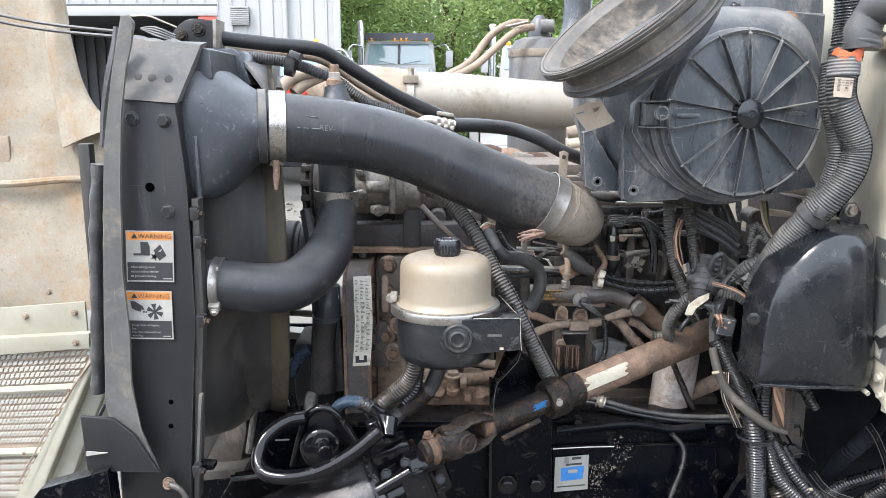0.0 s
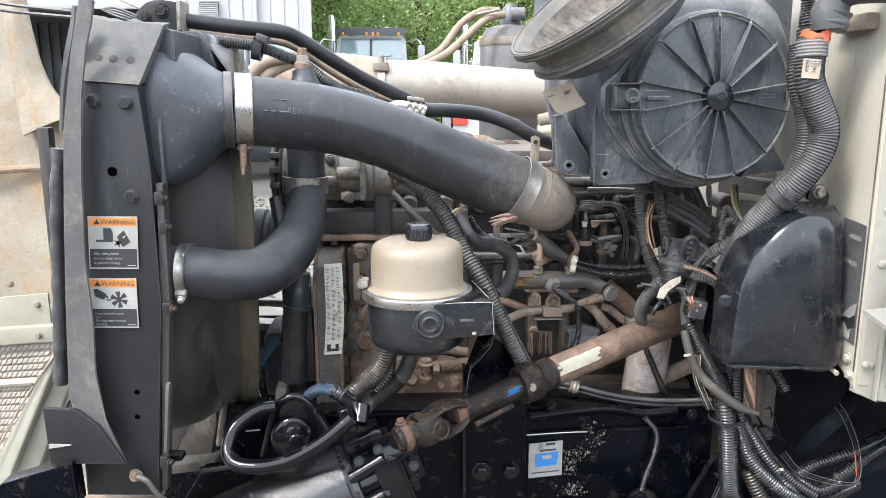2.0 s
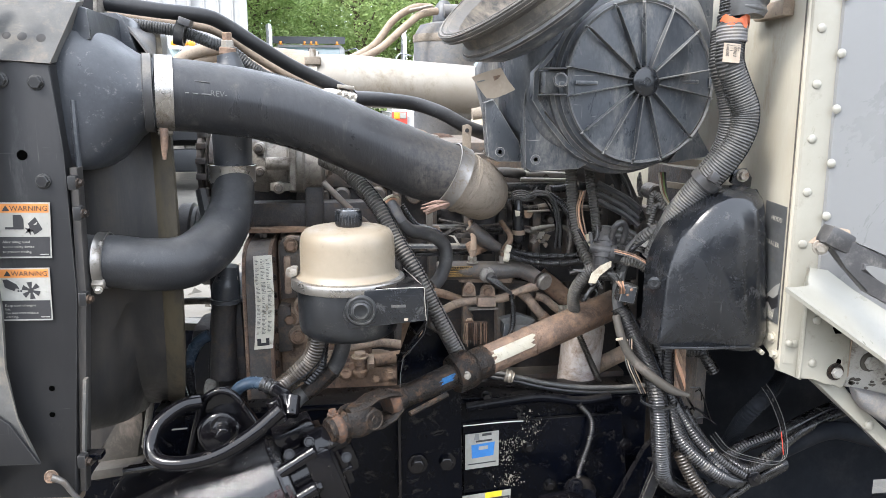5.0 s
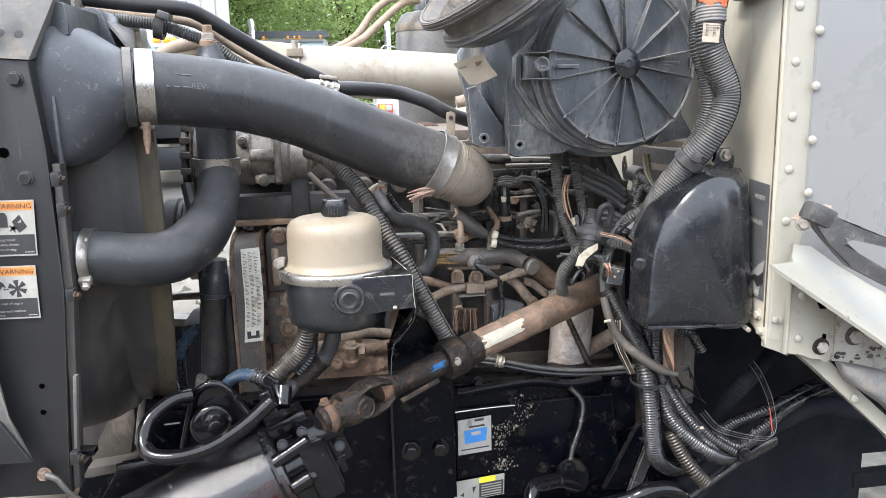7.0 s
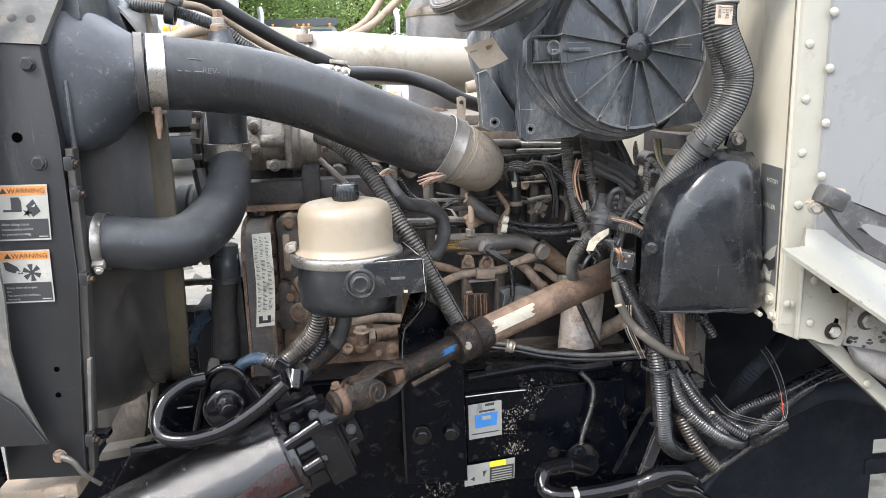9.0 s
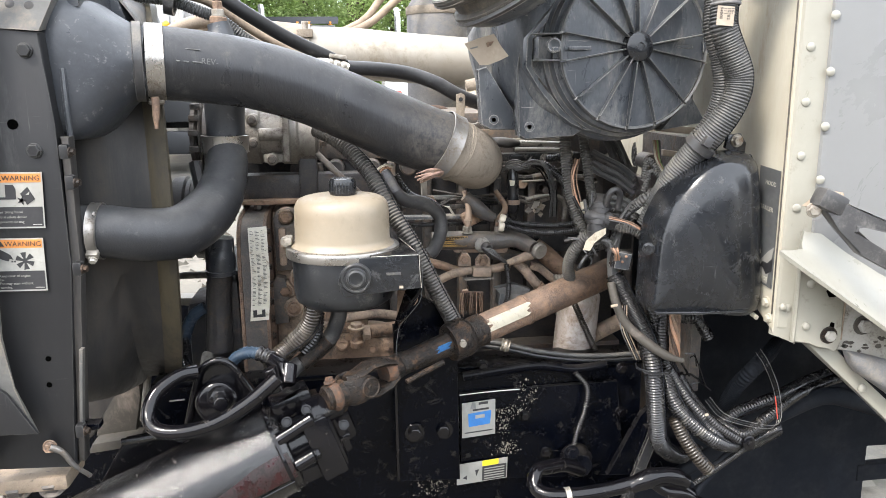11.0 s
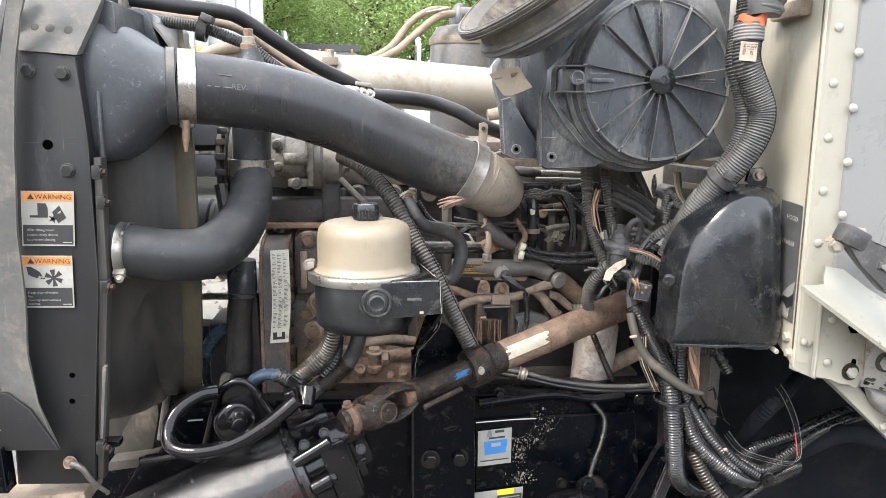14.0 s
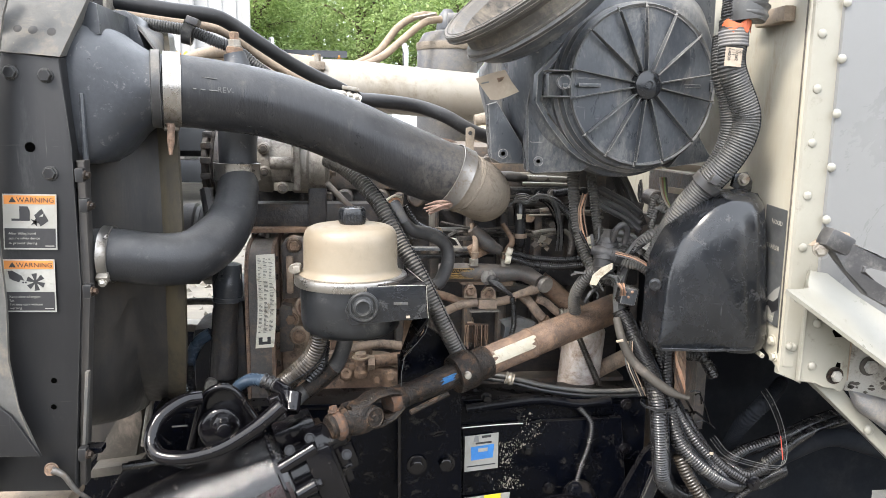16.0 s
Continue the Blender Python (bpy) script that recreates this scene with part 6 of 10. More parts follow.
solid("engine_stay", tube(B(), [(-0.042, 1.46, 1.341), (0.003, 1.45, 1.296), (0.047, 1.46, 1.253)], 0.006, 10, 0.01), "engine_dark", "slim dark engine stay rod", "rod")
cb = thing("compressor_beam", (-0.093, 1.53, 1.25), "dark cast beam with a rusty lower flange below the compressor", "bracket")
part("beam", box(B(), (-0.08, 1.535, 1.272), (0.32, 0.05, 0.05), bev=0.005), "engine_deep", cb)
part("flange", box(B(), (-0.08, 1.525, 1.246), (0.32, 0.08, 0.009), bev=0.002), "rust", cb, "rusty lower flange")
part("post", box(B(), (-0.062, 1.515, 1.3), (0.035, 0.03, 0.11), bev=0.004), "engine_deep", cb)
part("foot_bolt", bolt(B(), (-0.163, 1.505, 1.25), (0, 0, -1), 0.008, 0.02), "engine_dark", cb)

# fuel filter head and brown pump below the reservoir
fp = thing("fuel_pump", (0.012, 1.45, 0.97), "rusty brown fuel pump housing with hex fittings", "pump")
for z_, y_, g_ in ((0.955, 1.44, 0.0), (0.915, 1.45, -0.006)):
    part("flange", plate(B(), [(-0.108 - g_, y_, z_ - 0.03), (-0.1, y_, z_ + 0.012), (-0.08, y_, z_ + 0.024), (-0.03, y_, z_ + 0.022), (-0.012, y_, z_ + 0.03), (0.02, y_, z_ + 0.03), (0.036, y_, z_ + 0.021), (0.08, y_, z_ + 0.019), (0.098 + g_, y_, z_ + 0.006), (0.1 + g_, y_, z_ - 0.03)], (0, 0.11, 0), 0.006), "engine" if g_ else "rust", fp)
part("dome", loft(B(), [[Vector((-0.012 + wx * math.copysign(abs(math.cos(a)) ** 0.7, math.cos(a)), 1.505 + 0.052 * math.copysign(abs(math.sin(a)) ** 0.7, math.sin(a)), z)) for a in (2 * math.pi * k / 28 for k in range(28))] for z, wx in ((0.965, 0.062), (0.985, 0.06), (1.0, 0.052), (1.008, 0.036))]), "rust", fp)
part("shoulder", loft(B(), [[Vector((0.047 + wx * math.cos(a), 1.49 + wx * 0.9 * math.sin(a), z)) for a in (2 * math.pi * k / 24 for k in range(24))] for z, wx in ((0.955, 0.05), (0.975, 0.048), (0.986, 0.04), (0.99, 0.02))]), "engine", fp)
part("tower", box(B(), (-0.03, 1.46, 1.026), (0.03, 0.03, 0.05), (0, 6, 0), 0.003), "rust", fp, "bare light-brown fitting block")
for dx in (-0.009, 0.009):
    part("tower_groove", box(B(), (-0.03 + dx * 0.6, 1.4435, 1.03), (0.0022, 0.004, 0.042), (0, 6, 0), 0.0008), "shaft", fp)
part("tower_base", bolt(B(), (-0.033, 1.44, 0.992), (0, 0, 1), 0.018, 0.022), "engine", fp)
part("cap_screw", lathe(B(), [(0.012, 0), (0.012, 0.01), (0.0095, 0.013), (0.005, 0.0125), (0.0045, 0.009), (0, 0.009)], (-0.008, 1.425, 0.968), (0.1, -0.8, 0.6), 20), "rust", fp)
part("banjo", lathe(B(), [(0.012, 0), (0.014, 0.003), (0.014, 0.012), (0.011, 0.015), (0.011, 0.024), (0.0135, 0.026), (0.0135, 0.038), (0.008, 0.041)], (0.021, 1.43, 0.963), (0, -0.05, 1), 22), "rust", fp)
part("banjo_hex", bolt(B(), (0.021, 1.428, 1.003), (0, -0.05, 1), 0.0125, 0.01), "engine", fp)
part("union", bolt(B(), (0.034, 1.435, 0.99), (1, 0.05, 0), 0.0155, 0.014, 1.1), "engine", fp)
part("pipe", tube(B(), [(0.046, 1.44, 0.99), (0.07, 1.45, 0.99), (0.109, 1.47, 0.988)], [0.013, 0.0125, 0.0125], 18, 0.01), "rust", fp)
part("pipe", tube(B(), [(0.001, 1.46, 1.012), (0.057, 1.47, 1.017), (0.109, 1.47, 1.011)], 0.009, 14, 0.01), "engine", fp)
for p in ((-0.066, 1.44, 0.962), (-0.016, 1.44, 0.953), (0.052, 1.44, 0.953), (0.08, 1.44, 0.958), (-0.086, 1.444, 0.928), (0.068, 1.44, 0.925), (-0.02, 1.44, 0.922)):
    part("bolt", bolt(B(), p, (0, -1, 0.2), 0.008, 0.007), "rust", fp)
part("lower_block", box(B(), (0.017, 1.52, 0.859), (0.2, 0.1, 0.06), bev=0.01), "engine_dark", fp)

# fuel manifold along the block
fm = thing("fuel_manifold", (0.258, 1.45, 1.163), "dusty brown-black fuel manifold with pipe fittings", "manifold")
part("casting", tube(B(), [(0.177, 1.47, 1.162), (0.237, 1.46, 1.164), (0.293, 1.455, 1.163), (0.338, 1.45, 1.165), (0.36, 1.435, 1.157), (0.372, 1.42, 1.151)], [0.0185, 0.0185, 0.0185, 0.0185, 0.0165, 0.0145], 22, 0.006, wobble=0.04), "engine_dark", fm, "dusty cast manifold tube", 50)
part("casting_foot", box(B(), (0.274, 1.475, 1.151), (0.11, 0.03, 0.03), (0, 2, 0), 0.006), "engine", fm)
part("end_plug", lathe(B(), [(0.0165, 0), (0.0165, 0.006), (0.014, 0.009), (0.0, 0.0092)], (0.379, 1.415, 1.148), (0.45, -1, -0.2), 24), "alu_grey", fm, "round tan end plug")
part("branch", tube(B(), [(0.369, 1.425, 1.139), (0.346, 1.43, 1.129), (0.322, 1.435, 1.12)], [0.011, 0.008, 0.0065], 14, 0.006), "engine", fm)
part("long_rail", box(B(), (0.486, 1.56, 1.138), (0.26, 0.05, 0.045), bev=0.006), "black_paint", fm, "black rail at the rear of the manifold")
for x, p in enumerate(((0.244, 1.45, 1.184), (0.306, 1.45, 1.183))):
    q = Vector(p)
    part("fitting", bolt(B(), q + Vector((0, 0, -0.004)), (0, 0, 1), 0.0095, 0.014, 1.2), "zinc", fm)
    part("stem", tube(B(), [q, q + Vector((0.002, 0, 0.022)), q + Vector((0.004 + 0.012 * x, 0.01, 0.045)), q + Vector((0.0, 0.03, 0.075))], [0.006, 0.0065, 0.0055, 0.005], 12, 0.005), "rust" if x else "engine", fm)
    part("collar", ring_band(B(), q + Vector((0.002, 0, 0.02)), (0, 0, 1), 0.0065, 0.006, 0.002, 16), "engine", fm)
part("sensor", bolt(B(), (0.272, 1.44, 1.158), (-0.35, -1, 0.3), 0.0135, 0.012, 1.15), "alu_grey", fm, "grey hex sensor")
part("sensor_boot", lathe(B(), [(0.01, 0), (0.0105, 0.01), (0.008, 0.014)], (0.277, 1.43, 1.156), (0.3, -1, -0.2), 16), "rubber", fm)
for p, w in (((0.238, 1.445, 1.128), 0.024), ((0.275, 1.445, 1.123), 0.028)):
    q = Vector(p)
    part("clamp_plate", plate(B(), [q + Vector((-w * 0.55, 0, -0.014)), q + Vector((w * 0.55, 0, -0.014)), q + Vector((w * 0.5, 0, 0.004)), q + Vector((w * 0.2, 0, 0.014)), q + Vector((-w * 0.2, 0, 0.014)), q + Vector((-w * 0.5, 0, 0.002))], (0, 0.012, 0), 0.002), "engine", fm)
    part("bolt", bolt(B(), q + Vector((0, 0, 0.001)), (0, -1, 0), 0.0082, 0.009, 1.25), "rust", fm)
part("clamp_bar", box(B(), (0.272, 1.445, 1.103), (0.038, 0.022, 0.02), (0, 3, 0), 0.004), "engine", fm)
part("clamp_bar_edge", box(B(), (0.265, 1.44, 1.09), (0.058, 0.02, 0.0022), (0, -1, 0), 0.0006), "alu_grey", fm)
part("pipe", tube(B(), [(0.17, 1.46, 1.072), (0.194, 1.455, 1.088), (0.22, 1.45, 1.1), (0.257, 1.45, 1.105), (0.299, 1.45, 1.106), (0.326, 1.44, 1.116)], 0.0085, 14, 0.008, wobble=0.05), "engine", fm)
part("pipe", tube(B(), [(0.171, 1.475, 1.118), (0.196, 1.47, 1.112), (0.218, 1.465, 1.104), (0.238, 1.46, 1.102)], 0.0085, 14, 0.008, wobble=0.05), "rust", fm)
part("pipe", tube(B(), [(0.342, 1.45, 1.118), (0.357, 1.448, 1.105), (0.374, 1.446, 1.084), (0.392, 1.445, 1.063), (0.404, 1.445, 1.049)], 0.0098, 14, 0.008, wobble=0.06), "engine", fm)
part("pipe_joint", tube(B(), [(0.385, 1.44, 1.071), (0.394, 1.44, 1.061)], 0.0118, 14, 0.003, wobble=0.1), "rust", fm)
part("pipe", tube(B(), [(0.374, 1.46, 1.108), (0.394, 1.46, 1.101), (0.41, 1.46, 1.087), (0.427, 1.46, 1.075), (0.442, 1.46, 1.075)], 0.0082, 14, 0.008), "engine", fm)
part("pipe_joint", tube(B(), [(0.421, 1.455, 1.078), (0.44, 1.455, 1.077)], 0.0105, 14, ribs=(0.006, 0.0012)), "zinc", fm)
part("big_pipe", tube(B(), [(0.391, 1.5, 1.14), (0.425, 1.49, 1.112), (0.463, 1.49, 1.075), (0.498, 1.5, 1.041)], 0.0185, 18, 0.01, wobble=0.04), "rust", fm)
part("big_pipe", tube(B(), [(0.308, 1.53, 1.122), (0.367, 1.52, 1.109), (0.44, 1.52, 1.094), (0.505, 1.53, 1.07)], 0.014, 16, 0.01, wobble=0.04), "engine_dark", fm)
sh2 = Sheet((0.193, 1.449, 1.155), (0.242, 1.446, 1.155), (0.195, 1.449, 1.175))
ml = thing("manifold_label", (0.193, 1.449, 1.155), "small worn orange-lettered warning label", "label")
part("plate", sh2.quad(B(), 0, 0, 1, 1, 0.003, 0.003), "shaft_dark", ml)
for a0, b0, a1, b1 in ((0.0, 0.94, 1.0, 1.0), (0.0, 0.0, 1.0, 0.05), (0.0, 0.0, 0.025, 1.0), (0.975, 0.0, 1.0, 1.0)):
    part("border", sh2.quad(B(), a0, b0, a1, b1, 0.0036), "label_amber", ml)
part("text", sh2.text("WARNING", 0.14, 0.64, 0.28, 0.0036), "label_amber", ml)
part("text_band", sh2.quad(B(), 0.05, 0.1, 0.95, 0.56, 0.0034), "label_amber", ml)
for i in range(2):
    part("print_bar", sh2.quad(B(), 0.08, 0.2 + 0.17 * i, 0.92, 0.26 + 0.17 * i, 0.0038), "shaft_dark", ml)
cp = thing("control_plate", (0.247, 1.42, 1.05), "rusty finned plate on the engine side", "plate")
part("plate", box(B(), (0.248, 1.425, 1.049), (0.046, 0.012, 0.038), (0, 2, 0), 0.004), "rust_orange", cp)
rng = random.Random(8)
for k in range(15):
    p = Vector((0.224, 1.416, 1.051)).lerp(Vector((0.271, 1.416, 1.05)), k / 14)
    pts = [p + Vector((rng.uniform(-0.001, 0.001), rng.uniform(-0.003, 0.001), z)) for z in (0.017, 0.006, -0.006, -0.02 - rng.uniform(0, 0.012))]
    part("fin", tube(B(), pts, 0.0011, 5, 0.006), rng.choice(("shaft", "rust", "shaft_dark")), cp)
bp = thing("black_connector", (0.331, 1.43, 1.054), "dusty grey-black connector block on the engine", "connector")
part("body", box(B(), (0.328, 1.44, 1.049), (0.05, 0.04, 0.034), (0, 6, 0), 0.004), "plastic", bp)
part("top", plate(B(), [(0.296, 1.42, 1.072), (0.334, 1.42, 1.08), (0.366, 1.42, 1.068), (0.357, 1.42, 1.056), (0.306, 1.42, 1.06)], (0, 0.02, 0), 0.002), "plastic_worn", bp)
part("wing", box(B(), (0.354, 1.43, 1.047), (0.02, 0.03, 0.022), (0, -20, 0), 0.003), "plastic", bp)
solid("injector_sensor", tube(B(), [(0.341, 1.48, 1.304), (0.34, 1.48, 1.292), (0.341, 1.48, 1.26), (0.342, 1.48, 1.228), (0.345, 1.5, 1.199)], [0.008, 0.0125, 0.0115, 0.0125, 0.009], 18, 0.004), "black_paint", "black cylindrical injector connector", "sensor")
solid("sensor_collar", ring_band(B(), (0.342, 1.48, 1.235), (0, 0, 1), 0.0125, 0.01, 0.002, 20), "engine", "dusty collar on the injector connector", "fitting")
solid("sensor_clip", plate(B(), [(0.331, 1.465, 1.281), (0.342, 1.465, 1.279), (0.341, 1.465, 1.27), (0.333, 1.465, 1.269)], (0, 0.002, 0), 0), "pale_wire", "pale clip on the injector connector", "clip")
solid("pale_tube", tube(B(), [(0.372, 1.5, 1.236), (0.399, 1.5, 1.241), (0.431, 1.5, 1.242), (0.448, 1.5, 1.235), (0.455, 1.5, 1.216), (0.452, 1.5, 1.193)], 0.0046, 12, 0.005), "alu_grey", "bent pale metal tube on the engine", "pipe")
for k in range(9):
    c = Vector((0.397, 1.5, 1.217)) + Vector((rng.uniform(-0.028, 0.014), rng.uniform(-0.01, 0.01), rng.uniform(-0.014, 0.012)))
    d = Vector((rng.uniform(-0.01, 0.01), -0.003, rng.uniform(-0.008, 0.008)))
    solid("foil_scrap", plate(B(), [c - d, c + Vector((d.z, 0, -d.x)) * 0.8, c + d, c + Vector((-d.z * 0.4, -0.004, d.x))], (0, 0.001, 0), 0), rng.choice(("steel", "alu_cast", "alu_grey")), "crumpled scrap of bright foil insulation", "foil", "foil scraps")

# rails and tubes along the valve cover
vb = thing("injector_harness_rail", (0.38, 1.56, 1.357), "steel tube and black rails beside the valve cover", "rail")
part("pale_bar", box(B(), (0.42, 1.6, 1.348), (0.13, 0.02, 0.012), bev=0.002), "alu_pipe", vb, "pale metal bar")
part("tube", tube(B(), [(0.36, 1.55, 1.347), (0.414, 1.55, 1.345), (0.475, 1.55, 1.342)], 0.0058, 12, 0.03), "steel", vb)
part("tube", tube(B(), [(0.362, 1.56, 1.333), (0.417, 1.56, 1.332), (0.478, 1.56, 1.33)], 0.0042, 10, 0.03), "steel", vb)
part("boot", tube(B(), [(0.304, 1.54, 1.353), (0.318, 1.54, 1.351), (0.346, 1.54, 1.348), (0.366, 1.55, 1.346)], [0.007, 0.0105, 0.0105, 0.007], 16, 0.006), "rubber", vb, "black rubber boot")
part("bar", box(B(), (0.383, 1.57, 1.317), (0.24, 0.03, 0.016), bev=0.003), "black_paint", vb)
part("bar", box(B(), (0.414, 1.59, 1.292), (0.26, 0.02, 0.02), bev=0.003), "engine_dark", vb)
part("ledge", box(B(), (0.348, 1.575, 1.308), (0.1, 0.02, 0.004), bev=0.001), "alu_grey", vb)
part("bolt", bolt(B(), (0.425, 1.55, 1.313), (0, -1, 0.2), 0.009, 0.01), "alu_grey", vb)
sb = thing("valve_cover_bracket", (0.21, 1.52, 1.209), "black slotted bracket below the valve cover", "bracket")
part("bar", box(B(), (0.224, 1.54, 1.239), (0.14, 0.02, 0.006), (0, 1, 0), 0.001), "plastic_worn", sb)
part("bar", box(B(), (0.212, 1.54, 1.222), (0.18, 0.02, 0.01), (0, 2, 0), 0.002), "black_paint", sb)
part("bar", box(B(), (0.205, 1.53, 1.2), (0.18, 0.02, 0.008), (0, 1, 0), 0.002), "plastic", sb)
part("bar", box(B(), (0.219, 1.54, 1.184), (0.16, 0.02, 0.008), (0, -1, 0), 0.002), "black_paint", sb)
part("clip", plate(B(), [(0.202, 1.5, 1.228), (0.216, 1.5, 1.226), (0.228, 1.5, 1.207), (0.203, 1.5, 1.207), (0.203, 1.5, 1.211), (0.221, 1.5, 1.211), (0.213, 1.5, 1.224)], (0, 0.003, 0), 0.0005), "steel", sb)
part("bracket", box(B(), (0.157, 1.42, 1.275), (0.011, 0.012, 0.034), bev=0.002), "alu_grey", sb)
part("bracket_foot", plate(B(), [(0.149, 1.42, 1.258), (0.175, 1.42, 1.26), (0.182, 1.42, 1.245), (0.175, 1.42, 1.243), (0.169, 1.42, 1.254), (0.149, 1.42, 1.252)], (0, 0.008, 0), 0.001), "engine", sb)
part("elbow_mount", tube(B(), [(0.243, 1.47, 1.251), (0.272, 1.47, 1.222), (0.301, 1.47, 1.205)], [0.012, 0.016, 0.01], 14, 0.006), "engine_dark", sb)
part("casting", box(B(), (0.265, 1.5, 1.205), (0.05, 0.03, 0.03), (0, -25, 0), 0.008), "rust", sb)


def wire(points, r=0.002, mat="rubber", label="thin black engine wire", group="engine wires", name="wire"):
    return solid(name, tube(B(), points, r, 7, 0.008), mat, label, "wire", group)


def conduit(points, r, label, mat="conduit", pitch=0.0052, depth=0.0016, group="corrugated conduits", sides=16):
    ob = solid("corrugated_conduit", tube(B(), points, r, sides, ribs=(pitch, depth)), mat, label, "conduit", group, angle=85)
    if r >= 0.0125:
        line = even(curve_points(points), 0.01)
        seam = []
        for a, b, c in zip(line, line[1:], line[2:]):
            t = (c - a).normalized()
            out = Vector((0.75, -0.6, 0.25))
            out = (out - t * out.dot(t)).normalized()
            seam.append(b + out * (r - depth * 0.35))
        part("split_seam", tube(B(), seam[::2], 0.0011, 6, 0.01, per=3), "near_black", ob)
    return ob


conduit([(-0.037, 1.42, 1.388), (0.004, 1.38, 1.368), (0.054, 1.33, 1.317), (0.087, 1.3, 1.256), (0.121, 1.28, 1.199), (0.161, 1.28, 1.118), (0.194, 1.29, 1.052), (0.216, 1.3, 1.006)], 0.0155, "large dusty black corrugated conduit slanting past the reservoir", "conduit_dusty", pitch=0.0058, depth=0.0023)
conduit([(0.101, 1.36, 1.308), (0.127, 1.36, 1.272), (0.17, 1.38, 1.253), (0.187, 1.38, 1.221)], 0.006, "thin corrugated conduit beside the charge-air elbow")
solid("breather_hose", tube(B(), [(0.079, 1.32, 1.321), (0.091, 1.32, 1.298), (0.112, 1.33, 1.269), (0.147, 1.36, 1.256), (0.179, 1.38, 1.232), (0.184, 1.38, 1.2), (0.172, 1.38, 1.167), (0.163, 1.38, 1.157)], [0.0075, 0.009, 0.0115, 0.0125, 0.0125, 0.0125, 0.0125, 0.0125], 18, 0.008), "rubber", "smooth black breather hose curling under the elbow", "hose")
solid("hose_end", tube(B(), [(0.079, 1.318, 1.321), (0.085, 1.318, 1.311), (0.098, 1.318, 1.285)], [0.0085, 0.0095, 0.0085], 14, 0.006), "tank_far", "grey plastic hose end with red wires", "connector")
for k, (a, b) in enumerate((((0.067, 1.31, 1.324), (0.093, 1.32, 1.328)), ((0.071, 1.31, 1.32), (0.089, 1.32, 1.323)))):
    wire([a, Vector(a).lerp(Vector(b), 0.5) + Vector((0, -0.006, 0.006)), b], 0.0022, "orange_wire" if k else "pale_wire", "short bare coloured wire end")
conduit([(0.414, 1.5, 1.318), (0.435, 1.49, 1.321), (0.457, 1.47, 1.332)], 0.0085, "short corrugated conduit along the valve cover", pitch=0.0048)
conduit([(0.375, 1.46, 1.314), (0.401, 1.45, 1.309), (0.425, 1.43, 1.287), (0.436, 1.4, 1.266)], 0.0085, "corrugated conduit sloping to the harness", pitch=0.0048)
for k in range(6):
    j = Vector((rng.uniform(-0.004, 0.004), 0, rng.uniform(-0.006, 0.006)))
    wire([Vector((0.311, 1.45, 1.3)) + j, Vector((0.327, 1.445, 1.31)) - j, Vector((0.345, 1.45, 1.303)) + j, Vector((0.358, 1.45, 1.309)) - j], 0.0014, "rubber_worn", "fine dark wires knotted at the connector")
conduit([(0.312, 1.43, 1.209), (0.353, 1.42, 1.2), (0.409, 1.42, 1.195), (0.466, 1.42, 1.199)], 0.0065, "thin black corrugated conduit from an injector fitting", pitch=0.0045)
conduit([(0.31, 1.42, 1.2), (0.356, 1.41, 1.188), (0.407, 1.41, 1.183), (0.457, 1.41, 1.187)], 0.007, "thin black corrugated conduit from an injector fitting", pitch=0.0045)
for a, b in (((0.305, 1.43, 1.212), (0.316, 1.428, 1.208)), ((0.301, 1.42, 1.198), (0.312, 1.418, 1.196))):
    solid("conduit_end", cyl(B(), a, b, 0.009, sides=14), "pale_wire", "pale plastic conduit end", "fitting", "conduit ends")
conduit([(0.318, 1.425, 1.12), (0.32, 1.415, 1.091), (0.319, 1.41, 1.063), (0.312, 1.41, 1.039), (0.302, 1.42, 1.015)], 0.0058, "thin black corrugated conduit hanging from the manifold", pitch=0.0045)
rng = random.Random(12)
for k in range(4):
    wire([(0.268, 1.41, 1.158), Vector((0.29, 1.405, 1.15)) + Vector((0, 0, rng.uniform(-0.008, 0.008))), Vector((0.308, 1.41, 1.132)) + Vector((rng.uniform(-0.006, 0.006), 0, 0)), (0.318, 1.425, 1.122)], 0.0016, label="thin black sensor wire")
for k in range(5):
    j = rng.uniform(-0.006, 0.006)
    wire([(0.353, 1.46, 1.308), Vector((0.373, 1.45, 1.318)) + Vector((0, 0, j)), Vector((0.399, 1.44, 1.308)) + Vector((j, 0, 0)), Vector((0.414, 1.44, 1.26)) + Vector((j, 0, 0)), Vector((0.417, 1.45, 1.208)) + Vector((j * 1.5, 0, 0))], 0.0022, label="thin black injector wire")
for k in range(9):
    # short lines running along the side of the head
    pts = [Vector((rng.uniform(0.14, 0.4), 1.53, rng.uniform(1.225, 1.305)))]
    for _ in range(3):
        pts.append(pts[-1] + Vector((rng.uniform(0.03, 0.07), rng.uniform(-0.01, 0.01), rng.uniform(-0.012, 0.012))))
    wire(pts, rng.choice((0.0025, 0.004, 0.006)), ("engine_dark", "black_paint", "alu_grey")[k % 3], "dark grimy line on the side of the head", name="fuel_line")
for k in range(16):
    p = Vector((rng.uniform(0.0, 0.55), 1.585, rng.uniform(1.0, 1.34)))
    solid("block_fitting", bolt(B(), p + Vector((0, 0.035, 0)), (0, -1, 0), rng.uniform(0.007, 0.013), rng.uniform(0.03, 0.05)), rng.choice(("rust", "engine", "engine_dark")), "grimy hex fitting on the engine side", "fitting", "engine fittings")

